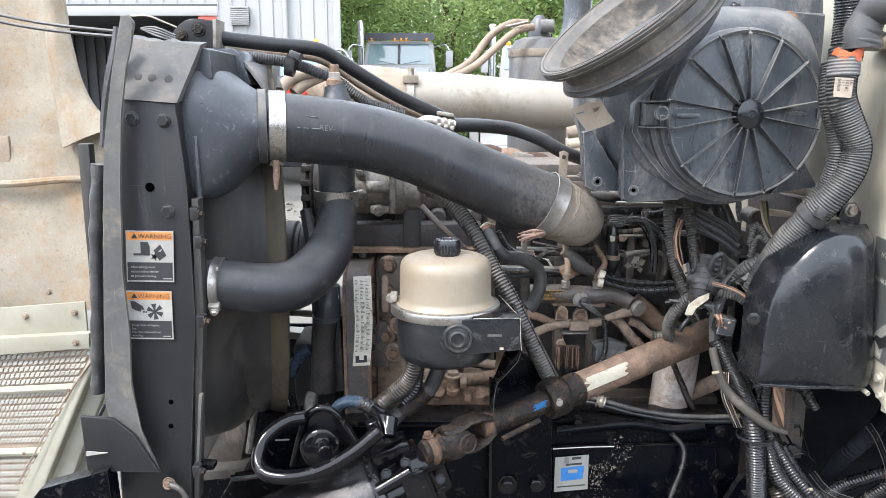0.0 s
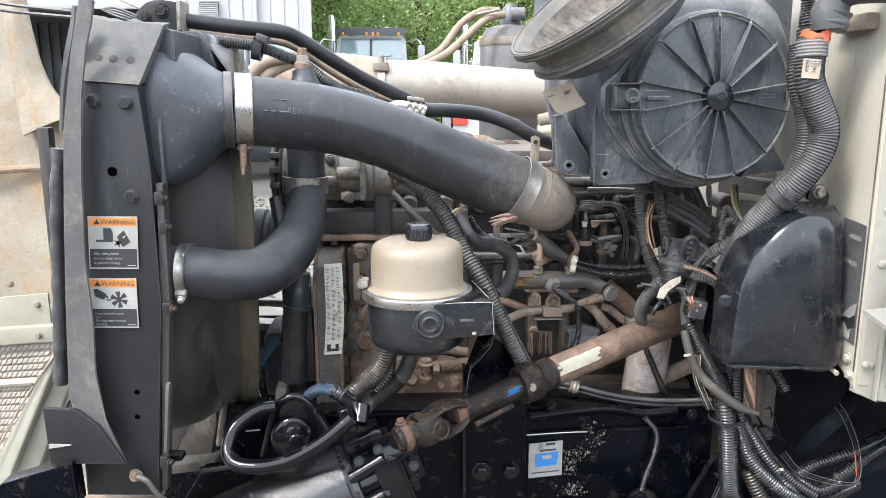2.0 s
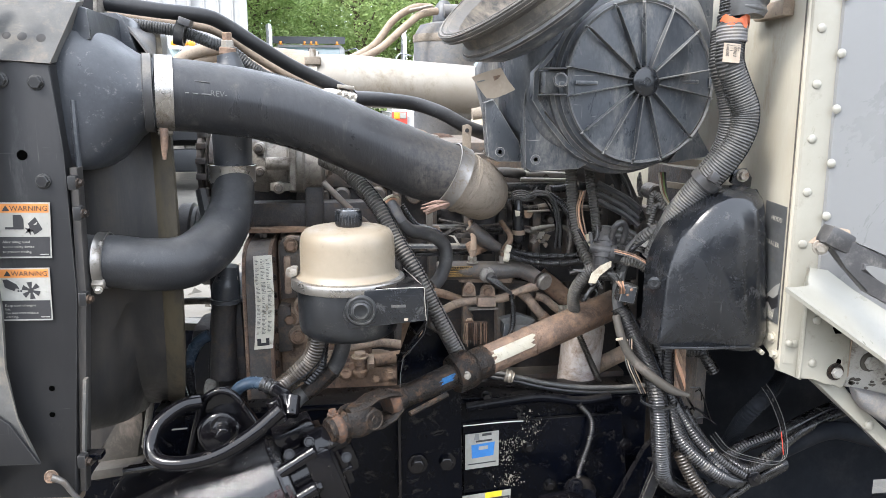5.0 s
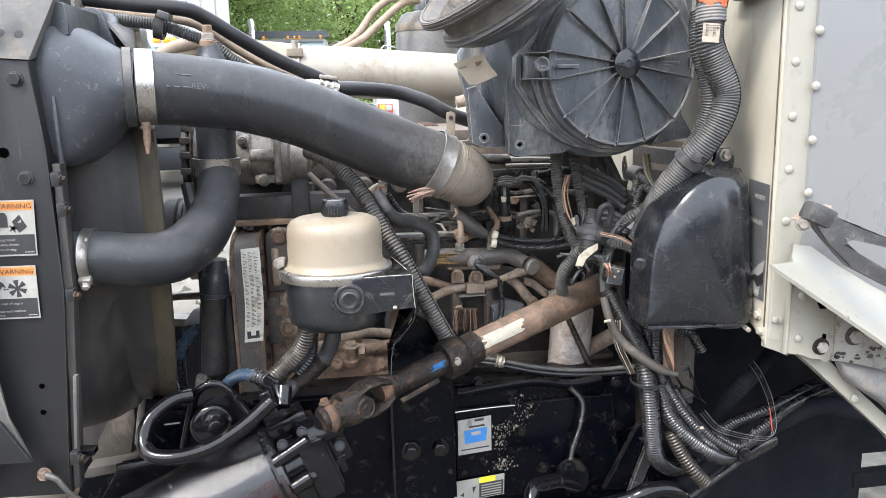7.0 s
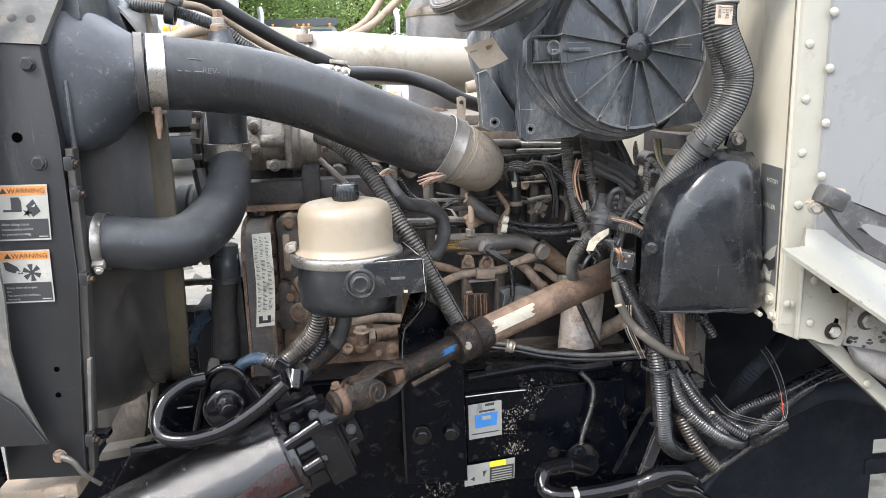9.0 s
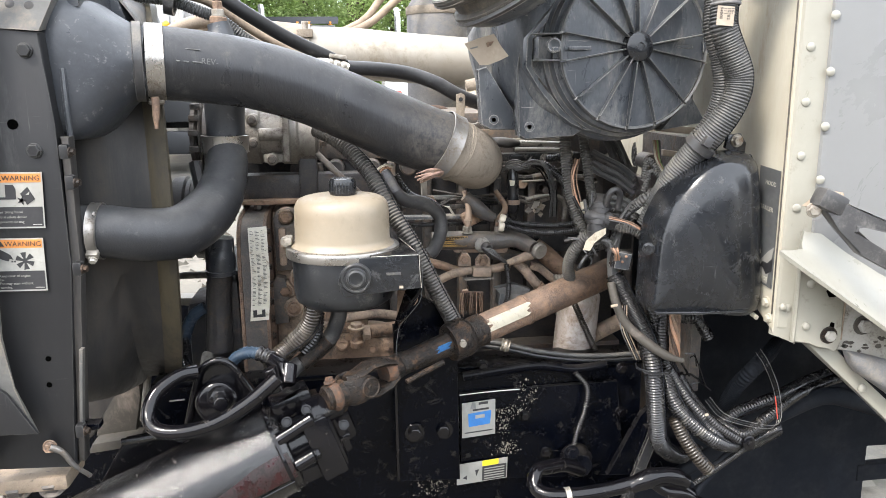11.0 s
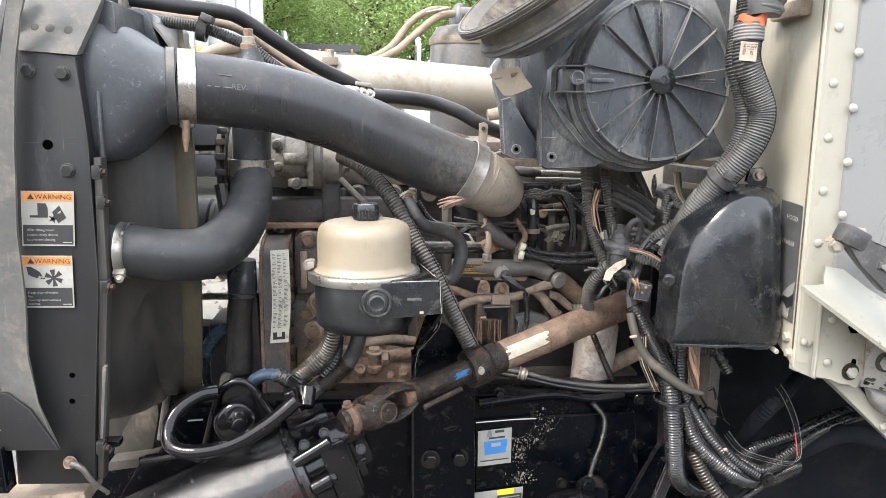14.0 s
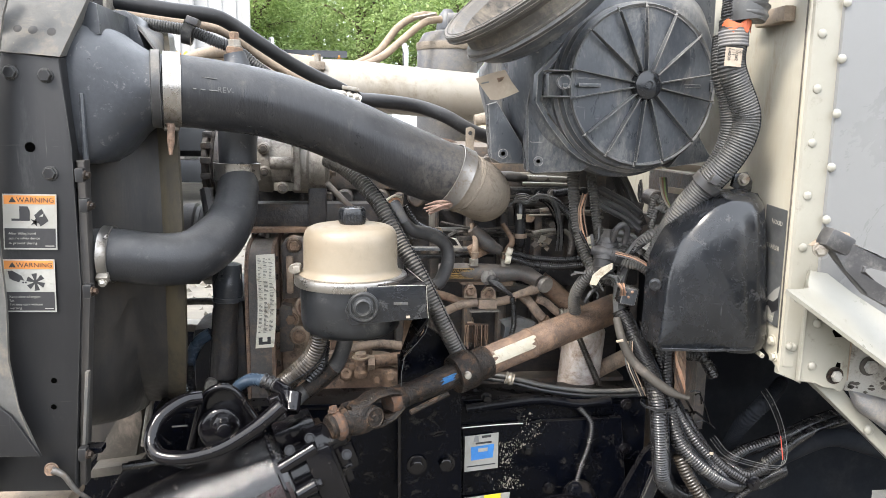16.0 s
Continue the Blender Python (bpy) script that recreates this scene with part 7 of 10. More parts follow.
# oil filter and low pipes
of = thing("oil_filter", (0.514, 1.6, 0.921), "white spin-on oil filter canister", "filter")
part("can", lathe(B(), [(0.03, 0), (0.041, 0.006), (0.0425, 0.02), (0.0425, 0.18), (0.038, 0.188)], (0.464, 1.46, 0.864), (0.08, 0, 1), 30), "filter_white", of)
solid("coolant_return", tube(B(), [(0.491, 1.5, 0.92), (0.526, 1.48, 0.951), (0.572, 1.46, 0.983), (0.608, 1.46, 0.996)], 0.016, 18, 0.01), "engine", "grey-brown diagonal return pipe", "pipe")
conduit([(0.464, 1.46, 1.029), (0.484, 1.45, 0.996), (0.499, 1.45, 0.947)], 0.0075, "brown dusty corrugated conduit by the filter", pitch=0.005)
for dz in (0.0048, -0.0048):
    solid("fuel_line", tube(B(), [Vector(p) + Vector((0, 0, dz)) for p in ((0.254, 1.4, 0.97), (0.306, 1.38, 0.967), (0.372, 1.37, 0.952), (0.448, 1.36, 0.943), (0.516, 1.36, 0.94), (0.572, 1.36, 0.942))], 0.0047, 12, 0.012), "canister" if dz < 0 else "conduit_grey", "long grey fuel line above the frame rail", "pipe", "fuel lines")
conduit([(0.444, 1.43, 1.074), (0.457, 1.42, 1.033), (0.472, 1.41, 0.996), (0.49, 1.41, 0.957), (0.518, 1.43, 0.906)], 0.0065, "thin brown corrugated conduit before the filter", "conduit_brown", pitch=0.0045, depth=0.0013)
solid("line_nut", tube(B(), [(0.299, 1.375, 0.973), (0.314, 1.372, 0.969)], 0.013, 12, 0.004, ribs=(0.008, 0.002)), "zinc", "ribbed fitting on the steel line", "fitting")
for k in range(3):
    o = Vector((0.005 * k, -0.004 * k, 0.002 * k))
    wire([Vector((0.377, 1.5, 1.306)) + o, Vector((0.398, 1.49, 1.296)) + o, Vector((0.413, 1.48, 1.266)) + o, Vector((0.419, 1.48, 1.237)) + o, Vector((0.421, 1.49, 1.201)) + o], 0.0017, "gloss_black", "thin black wire dropping to the pump connector")
for k in range(4):
    o = Vector((0.0, 0.003 * k, 0.004 * k))
    wire([Vector((0.333, 1.5, 1.279)) + o, Vector((0.333, 1.49, 1.3)) + o, Vector((0.351, 1.48, 1.306)) + o, Vector((0.369, 1.48, 1.299)) + o, Vector((0.383, 1.49, 1.31)) + o], 0.0016, "rubber", "thin dark wire coiled by the injector plug")

# ---- power-steering reservoir on its bracket ----
rs = thing("fluid_reservoir", (0.004, 1.2, 1.103), "cream plastic power-steering reservoir on a black canister", "reservoir")
ax = Vector((0.0, 0.0, 1.0))
ring_c = Vector((0.005, 1.205, 1.218))

ztop = 1.297
zc = ring_c.z
h = ztop - zc
part("dome", lathe(B(), [(0.084, -0.002), (0.0815, 0.002), (0.0765, 0.005), (0.0752, 0.012), (0.075, h * 0.62), (0.0745, h * 0.74), (0.0725, h * 0.84), (0.068, h * 0.92), (0.06, h * 0.965), (0.045, h * 1.0), (0.024, h * 1.03), (0.0, h * 1.03)], ring_c, ax, 56), "cream_tank", rs, "translucent cream plastic dome", 60)
part("clamp_ring", lathe(B(), [(0.083, -0.0165), (0.0895, -0.0165), (0.0905, -0.015), (0.0905, -0.003), (0.0895, -0.0012), (0.0855, -0.0005), (0.081, 0.0005)], ring_c, ax, 64), "ring_steel", rs, "bright steel clamp ring")
part("canister", lathe(B(), [(0.05, -0.098), (0.066, -0.096), (0.077, -0.088), (0.08, -0.075), (0.0815, -0.016), (0.08, -0.012)], ring_c, ax, 56), "canister", rs, "grey-black lower canister", 60)
cap = part("cap", lathe(B(), [(0.0195, 0), (0.021, 0.003), (0.021, 0.022), (0.0192, 0.0255), (0.013, 0.0262), (0.012, 0.0245), (0.008, 0.0245), (0.007, 0.027), (0.0, 0.027)], ring_c + Vector((0.003, -0.012, h * 1.02)), ax, 36), "cover", rs, "black knurled screw cap")
for i in range(28):
    a = 2 * math.pi * i / 28
    part("ridge", box(B(), ring_c + Vector((0.003 + 0.021 * math.cos(a), -0.012 + 0.021 * math.sin(a), h * 1.02 + 0.0125)), (0.0008, 0.0012, 0.017), (0, 0, math.degrees(a)), 0), "cover", cap)
part("clamp_latch", box(B(), Vector((-0.08, 1.2, 1.227)), (0.012, 0.03, 0.012), (0, 0, 0), 0.003), "zinc", rs)
part("latch_ear", lathe(B(), [(0.004, -0.003), (0.008, -0.003), (0.008, 0.003), (0.004, 0.003)], (-0.084, 1.19, 1.227), (0, 1, 0.2), 16), "zinc", rs)
brk = thing("reservoir_bracket", (0.093, 1.15, 1.181), "black painted steel reservoir bracket with bare edges", "bracket")
part("front_plate", plate(B(), [(0.005, 1.118, 1.2), (0.022, 1.118, 1.211), (0.118, 1.118, 1.214), (0.122, 1.118, 1.162), (0.005, 1.118, 1.152), (-0.004, 1.118, 1.177)], (0, 0.005, 0), 0.0015), "cover", brk)
part("sight_boss", lathe(B(), [(0.024, 0), (0.024, 0.004), (0.0215, 0.007), (0.019, 0.007), (0.0175, 0.004), (0.0145, 0.005), (0.014, 0.009), (0.011, 0.0105), (0.0095, 0.006), (0.0, 0.006)], (0.024, 1.12, 1.181), (0, -1, 0), 36), "canister", brk, "round boss with a bolt recess")
part("top_flange", plate(B(), [(0.048, 1.12, 1.215), (0.121, 1.118, 1.215), (0.1, 1.26, 1.211), (0.076, 1.26, 1.206)], (0, 0, -0.004), 0.001), "gloss_black", brk)
part("bare_lit_edge", tube(B(), [(0.121, 1.117, 1.213), (0.109, 1.19, 1.214), (0.098, 1.26, 1.213)], 0.0009, 6, 0.02), "steel", brk)
part("bare_lit_edge", tube(B(), [(0.12, 1.117, 1.213), (0.121, 1.117, 1.187), (0.123, 1.117, 1.162)], 0.0006, 6, 0.01), "steel", brk)
part("bare_lit_edge", tube(B(), [(0.047, 1.117, 1.213), (0.086, 1.117, 1.214), (0.119, 1.117, 1.214)], 0.0005, 6, 0.01), "steel", brk)
part("side_plate", plate(B(), [(0.121, 1.118, 1.213), (0.124, 1.12, 1.159), (0.085, 1.19, 1.076), (0.101, 1.34, 1.016), (0.13, 1.34, 1.102), (0.126, 1.3, 1.195)], (-0.004, 0, 0), 0.0), "rail", brk)
part("inner_gusset", plate(B(), [(0.092, 1.21, 1.134), (0.125, 1.2, 1.137), (0.124, 1.2, 1.118), (0.092, 1.21, 1.072), (0.089, 1.21, 1.088)], (0, 0.01, 0), 0.001), "rust", brk, "rust-stained inner gusset")
# pale line drawn in as the highlight along this edge
part("bare_lit_edge", tube(B(), [(0.13, 1.18, 1.189), (0.127, 1.185, 1.122), (0.091, 1.19, 1.078), (0.087, 1.2, 1.021)], 0.0006, 6, 0.01, per=2), "plastic_worn", brk)
part("paint_chip", box(B(), (0.092, 1.116, 1.165), (0.006, 0.001, 0.004), bev=0), "sticker_tan", brk)
part("stamp_bar", box(B(), (0.081, 1.117, 1.186), (0.022, 0.001, 0.004), bev=0), "conduit_grey", brk, "small stamped number")
conduit([(-0.046, 1.2, 1.133), (-0.048, 1.21, 1.101), (-0.062, 1.22, 1.069), (-0.091, 1.22, 1.041), (-0.112, 1.2, 1.029), (-0.125, 1.19, 1.025)], 0.0165, "dusty brown-black corrugated return hose below the reservoir", "conduit_brown", pitch=0.006, depth=0.0018)
conduit([(-0.042, 1.235, 1.094), (-0.048, 1.235, 1.054), (-0.069, 1.235, 1.027)], 0.012, "dark corrugated hose below the reservoir", "conduit", pitch=0.0055, depth=0.0016)
hs = thing("supply_hose", (-0.026, 1.24, 1.052), "dusty black supply hose below the reservoir", "hose")
part("hose", tube(B(), [(-0.008, 1.22, 1.122), (-0.006, 1.23, 1.095), (-0.021, 1.24, 1.052), (-0.05, 1.24, 1.023), (-0.078, 1.23, 1.007), (-0.091, 1.21, 1)], 0.0135, 18, 0.01), "rubber", hs)
part("dirty_end", tube(B(), [(-0.024, 1.24, 1.046), (-0.047, 1.24, 1.025), (-0.073, 1.23, 1.009)], 0.0142, 18, 0.008, wobble=0.08), "shaft_dark", hs, "rust-caked lower end")

# steering frame bracket: tall black plate under the reservoir
sp = thing("steering_bracket", (0.127, 1.33, 0.887), "tall black oily steering gear bracket plate", "bracket")
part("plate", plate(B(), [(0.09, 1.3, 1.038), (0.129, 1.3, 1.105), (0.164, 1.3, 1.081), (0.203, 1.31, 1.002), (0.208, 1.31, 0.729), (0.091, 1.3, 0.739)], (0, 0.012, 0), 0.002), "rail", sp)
part("edge", plate(B(), [(0.086, 1.29, 1.042), (0.091, 1.29, 1.042), (0.092, 1.29, 0.745), (0.087, 1.29, 0.745)], (0, 0.03, 0), 0.001), "gloss_black", sp)
for p in ((0.122, 1.3, 0.836), (0.176, 1.31, 0.833)):
    part("bolt", bolt(B(), p, (0, -1, 0), 0.0125, 0.013, 1.5), "gloss_black", sp)

# ---- steering shaft ----
ss = thing("steering_shaft", (0.258, 1.25, 1.043), "rusty steering shaft with universal joint and slip collar", "steering shaft")
A, Bp, C, D = Vector((-0.022, 1.13, 0.987)), Vector((0.068, 1.19, 1.002)), Vector((0.196, 1.235, 1.034)), Vector((0.523, 1.4, 1.103))
axis = (D - Bp).normalized()


part("tube", cyl(B(), Bp.lerp(D, 0.34), D, 0.0262, 0.0285, sides=32, bev=0.002), "shaft", ss, "rusty brown steel tube", 50)
part("slip_yoke", cyl(B(), Bp.lerp(D, 0.05), Bp.lerp(D, 0.28), 0.0185, 0.022, sides=24, bev=0.003), "shaft_dark", ss)
part("weld_bead", ring_band(B(), Bp.lerp(D, 0.575), axis, 0.0272, 0.006, 0.0016, 36), "shaft", ss)
cl = part("collar", lathe(B(), [(0.02, -0.022), (0.032, -0.02), (0.0345, -0.014), (0.0345, 0.012), (0.033, 0.018), (0.028, 0.022), (0.028, 0.05)], Bp.lerp(D, 0.285), axis, 32), "shaft_dark", ss, "greasy dark slip collar")
part("spline_cover", cyl(B(), Bp.lerp(D, 0.3), Bp.lerp(D, 0.39), 0.0285, 0.029, sides=28, bev=0.004), "shaft_dark", ss)
part("set_screw", bolt(B(), Bp.lerp(D, 0.285) + Vector((0.002, -0.034, 0.004)), (0, -1, 0.1), 0.0055, 0.006), "zinc", cl)


def wrap_label(a, b, r, a0, a1, mat, name, label, ragged=0.0):
    d = (b - a).normalized()
    u = Vector((0, -1, 0)) - d * Vector((0, -1, 0)).dot(d)
    u.normalize()
    w = d.cross(u)
    rngl = random.Random(5)
    bm = B()
    rows = []
    for i in range(9):
        t = a0 + (a1 - a0) * i / 8
        row = []
        for j in range(7):
            f = j / 6
            if j in (0, 6):
                f += rngl.uniform(-ragged, ragged)
            row.append(bm.verts.new(a.lerp(b, f) + (u * math.cos(t) + w * math.sin(t)) * r))
        rows.append(row)
    for p, q in zip(rows, rows[1:]):
        for j in range(6):
            bm.faces.new((p[j], p[j + 1], q[j + 1], q[j]))
    bmesh.ops.solidify(bm, geom=bm.faces, thickness=0.0006)
    return part(name, bm, mat, ss, label)


wrap_label(Bp.lerp(D, 0.385), Bp.lerp(D, 0.56), 0.0287, -0.8, 0.0, "plate_cream", "paper_label", "torn cream paper label", 0.1)
wrap_label(Bp.lerp(D, 0.178), Bp.lerp(D, 0.228), 0.0215, -0.5, -0.02, "paint_blue", "paint_mark", "bright blue paint mark", 0.22)

# universal joint: two forked yokes on a cross
d1 = (Bp - A).normalized()
n1 = Vector((0, -1, 0)) - d1 * Vector((0, -1, 0)).dot(d1)
n1.normalize()
n2 = d1.cross(n1)
J = Vector((0.026, 1.16, 0.994))


def fork(base, tip, n, name, mat, gap=0.021, label=""):
    bm = B()
    ax_ = (tip - base).normalized()
    side_ = ax_.cross(n).normalized()
    cyl(bm, base - ax_ * 0.03, base + ax_ * 0.006, 0.02, 0.022, sides=22, bev=0.003)
    for s_ in (-1, 1):
        c0, c1 = base + n * s_ * 0.012, tip + n * s_ * gap
        loops = []
        for f, wd, th in ((0.0, 0.021, 0.008), (0.3, 0.022, 0.008), (0.7, 0.021, 0.0065), (1.0, 0.02, 0.006), (1.25, 0.0165, 0.006), (1.42, 0.008, 0.005)):
            bow = 0.008 * math.sin(math.pi * min(f, 1.0))
            cc = c0.lerp(c1, min(f, 1.0)) + ax_ * max(0.0, f - 1.0) * (tip - base).length + n * s_ * bow
            loops.append([cc + side_ * wd * math.cos(t) + n * th * math.sin(t) for t in (2 * math.pi * i / 14 for i in range(14))])
        loft(bm, loops)
    return part(name, bm, mat, ss, label)


fork(A + d1 * 0.02, J, n1, "yoke", "shaft_dark", 0.02, "greasy forked lower yoke")
fork(Bp + d1 * 0.012, J, n2, "yoke", "shaft_dark", 0.02, "greasy forked upper yoke")
part("cross", cyl(cyl(B(), J - n1 * 0.026, J + n1 * 0.026, 0.0105, sides=16), J - n2 * 0.026, J + n2 * 0.026, 0.0105, sides=16), "shaft_dark", ss)
part("bearing_cap", lathe(B(), [(0.0175, -0.004), (0.0175, 0.003), (0.015, 0.005), (0.0135, 0.0035), (0.006, 0.0035), (0.005, 0.005), (0.0, 0.005)], J + n1 * 0.026, n1, 28), "shaft_dark", ss)
part("rust_ring", tube(B(), [Bp + d1 * -0.006, Bp + d1 * 0.002, Bp + d1 * 0.01], [0.0225, 0.025, 0.0225], 24, 0.0025, wobble=0.3), "rust_orange", ss, "orange rusted yoke neck")
part("rust_ring", tube(B(), [A + d1 * -0.002, A + d1 * 0.004, A + d1 * 0.012], [0.0175, 0.0205, 0.0185], 24, 0.0025, wobble=0.4), "rust_orange", ss, "orange rusted input neck")
part("spline_edge", tube(B(), [Vector((0.1, 1.165, 0.992)), Vector((0.165, 1.198, 1.01))], 0.0045, 8, 0.01), "shaft_dark", ss)
part("pinch_bolt", bolt(B(), A + n2 * -0.024 + d1 * 0.004, n2 * -1, 0.007, 0.008), "rust_orange", ss)

# ---- steering gear ----
sg = thing("steering_gear", (-0.147, 1.13, 0.916), "wet glossy black hydraulic steering gear", "steering gear")
g0, g1 = Vector((-0.338, 1.09, 0.811)), Vector((-0.09, 1.147, 0.902))
gd = (g1 - g0).normalized()
gl = (g1 - g0).length
gu = (Vector((0, -1, 0)) - gd * -gd.y).normalized()
gw = gd.cross(gu)
if gw.z < 0:
    gw = -gw
part("cylinder", lathe(B(), [(0.05, -0.16), (0.07, -0.15), (0.078, -0.1), (0.078, gl * 0.5), (0.07, gl - 0.02), (0.068, gl - 0.004), (0.064, gl), (0.04, gl + 0.001)], g0, gd, 64), "gear_wet", sg, "wet black cylinder", 50)
# thin strip on the cylinder, coloured as the red reflection below the highlight
bands = []
for f in (0.3, 0.42, 0.54, 0.66, 0.78, 0.9, 0.98):
    r_ = 0.0784 if f <= 0.5 else 0.0784 - 0.0084 * (f - 0.5) / 0.5
    a0, a1 = radians(-6 - 14 * f), radians(12 + 6 * math.sin(f * 9))
    arc = [g0 + gd * (gl * f) + (gu * math.cos(a) + gw * math.sin(a)) * rr for rr, sweep in ((r_ + 0.0004, 1), (r_ - 0.002, -1)) for a in ([a0 + (a1 - a0) * k / 8 for k in range(9)][::sweep])]
    bands.append(arc)
part("red_reflection", loft(B(), bands), "red_sheen", sg, "dark red strip standing in for a red reflection", 60)
part("casting_seam", tube(B(), [g0 + gd * (gl * f) + gu * 0.069 - gw * 0.028 for f in (0.3, 0.6, 0.95)], 0.0016, 6, 0.01), "gloss_black", sg)
part("neck", lathe(B(), [(0.05, -0.01), (0.05, 0.03), (0.054, 0.034), (0.054, 0.045)], g1, gd, 48), "gloss_black", sg)
hb = Matrix.Translation(g1 + gd * 0.058) @ Matrix((gd, -gu, gw)).transposed().to_4x4()


def gear_block(name_, at, size, mat="gloss_black", bev=0.006, parent=sg):
    bm = B()
    box(bm, at, size, (0, 0, 0), bev)
    bm.transform(hb)
    return part(name_, bm, mat, parent)


head = gear_block("valve_head", (0, 0, 0), (0.034, 0.1, 0.112), bev=0.012)
gear_block("head_rib", (0.024, 0.0, 0.03), (0.02, 0.07, 0.012), parent=head)
gear_block("head_rib", (0.024, 0.0, -0.015), (0.02, 0.08, 0.012), parent=head)
gear_block("head_rib", (0.022, -0.03, 0.005), (0.016, 0.014, 0.09), parent=head)
gear_block("end_cap", (0.03, 0.01, 0.0), (0.036, 0.06, 0.066), bev=0.014, parent=head)
gear_block("valve_block", (-0.028, 0.01, 0.062), (0.066, 0.06, 0.036), bev=0.008)
gear_block("side_lug", (-0.05, -0.044, -0.036), (0.05, 0.016, 0.03), bev=0.006)
for along, up in ((0.0, 0.04), (0.0, -0.036), (0.03, 0.012), (-0.012, 0.062), (-0.046, 0.058)):
    spot = g1 + gd * (0.058 + along) + gu * 0.052 + gw * up
    part("bolt", bolt(B(), spot, gu + gw * 0.3, 0.0065, 0.008, 1.3), "gloss_black", sg)
part("bright_stud", cyl(B(), g1 + gd * -0.012 + gu * 0.05 + gw * 0.036, g1 + gd * 0.05 + gu * 0.055 + gw * 0.046, 0.0115, sides=22), "gloss_black", sg, "wet gloss black tie stud")
part("flange_disc", lathe(B(), [(0.03, 0), (0.072, 0), (0.073, 0.002), (0.072, 0.006), (0.03, 0.006)], g1 - gd * 0.018, gd, 48), "gloss_black", sg)
gear_block("side_plate", (-0.01, -0.056, -0.006), (0.04, 0.016, 0.1), bev=0.004)
part("port_stub", cyl(B(), Vector((-0.078, 1.085, 0.897)), Vector((-0.048, 1.092, 0.911)), 0.011, sides=20, bev=0.002), "gloss_black", sg)
part("port_stub_cap", bolt(B(), Vector((-0.048, 1.092, 0.911)), gd, 0.008, 0.008, 1.2), "gloss_black", sg)
inp = Vector((-0.016, 1.155, 0.966))
part("input_boss", cyl(B(), inp - d1 * 0.06, inp + d1 * 0.004, 0.03, 0.024, 28, 0.004), "gloss_black", sg)
part("input_seal", cyl(B(), inp, inp + d1 * 0.012, 0.02, sides=24), "shaft_dark", sg)
part("port_fitting", cyl(B(), (-0.088, 1.13, 1.012), (-0.085, 1.15, 1.037), 0.013, sides=18), "gloss_black", sg)
part("port_fitting", cyl(B(), (-0.101, 1.12, 1.007), (-0.113, 1.12, 1.044), 0.011, sides=18), "gloss_black", sg)
part("mount_plate", plate(B(), [(-0.442, 1.24, 0.772), (-0.378, 1.24, 0.877), (-0.314, 1.24, 0.886), (-0.259, 1.24, 0.867), (-0.251, 1.24, 0.753)], (0, 0.03, 0), 0.004), "gloss_black", sg)
part("plate_lip", tube(B(), [(-0.376, 1.235, 0.884), (-0.34, 1.235, 0.888), (-0.312, 1.235, 0.892)], 0.006, 8, 0.02), "gear_wet", sg)
# output housing with its big bolt
oh = part("sector_cover", plate(B(), [(-0.255, 1.2, 0.925), (-0.233, 1.2, 1.013), (-0.22, 1.2, 1.028), (-0.202, 1.2, 1.033), (-0.184, 1.2, 1.027), (-0.17, 1.2, 1.007), (-0.137, 1.2, 0.951), (-0.147, 1.2, 0.922)], (0, 0.02, 0), 0.004), "gloss_black", sg)
part("rim", tube(B(), [(-0.257, 1.195, 0.928), (-0.236, 1.195, 1.005), (-0.223, 1.195, 1.026), (-0.202, 1.195, 1.034), (-0.181, 1.195, 1.025), (-0.166, 1.195, 1.001), (-0.15, 1.195, 0.975)], 0.006, 10, 0.01), "gloss_black", sg)
part("boss", lathe(B(), [(0.036, 0), (0.036, 0.02), (0.032, 0.026), (0.026, 0.028)], (-0.205, 1.2, 0.965), (0, -1, 0.15), 32), "gloss_black", sg)
part("adjuster_nut", bolt(B(), (-0.198, 1.172, 0.979), (0, -1, 0.15), 0.0165, 0.016, 1.25), "gloss_black", sg)
part("adjuster", cyl(B(), (-0.196, 1.16, 0.984), (-0.188, 1.12, 0.989), 0.011, sides=16), "gloss_black", sg)
solid("steering_hose", tube(B(), [(-0.098, 1.1, 1.036), (-0.14, 1.09, 1.003), (-0.19, 1.09, 0.973), (-0.243, 1.1, 0.957), (-0.282, 1.11, 0.958), (-0.299, 1.13, 0.973), (-0.29, 1.15, 1.001), (-0.259, 1.17, 1.02), (-0.232, 1.18, 1.022)], 0.0115, 20, 0.008), "gloss_black", "wet glossy black steering hose looping round the gear", "hose")
bh = thing("blue_hose", (-0.16, 1.22, 1.031), "short blue-black hose with a clamped end", "hose")
part("hose", tube(B(), [(-0.188, 1.22, 1.014), (-0.176, 1.22, 1.029), (-0.155, 1.215, 1.038), (-0.13, 1.2, 1.039)], 0.0105, 16, 0.006), "blue_hose", bh)
part("end", tube(B(), [(-0.136, 1.2, 1.041), (-0.116, 1.19, 1.034), (-0.106, 1.18, 1.026)], 0.0135, 16, ribs=(0.01, 0.002)), "conduit", bh)
part("elbow", tube(B(), [(-0.113, 1.17, 1.04), (-0.094, 1.15, 1.033), (-0.088, 1.13, 1.015)], 0.012, 16, 0.006), "gloss_black", bh)
solid("steering_stub", box(B(), (-0.297, 1.3, 0.926), (0.026, 0.004, 0.0016), (0, -3, 0), 0.0004), "steel", "bright bare metal edge behind the steering hose", "bracket")

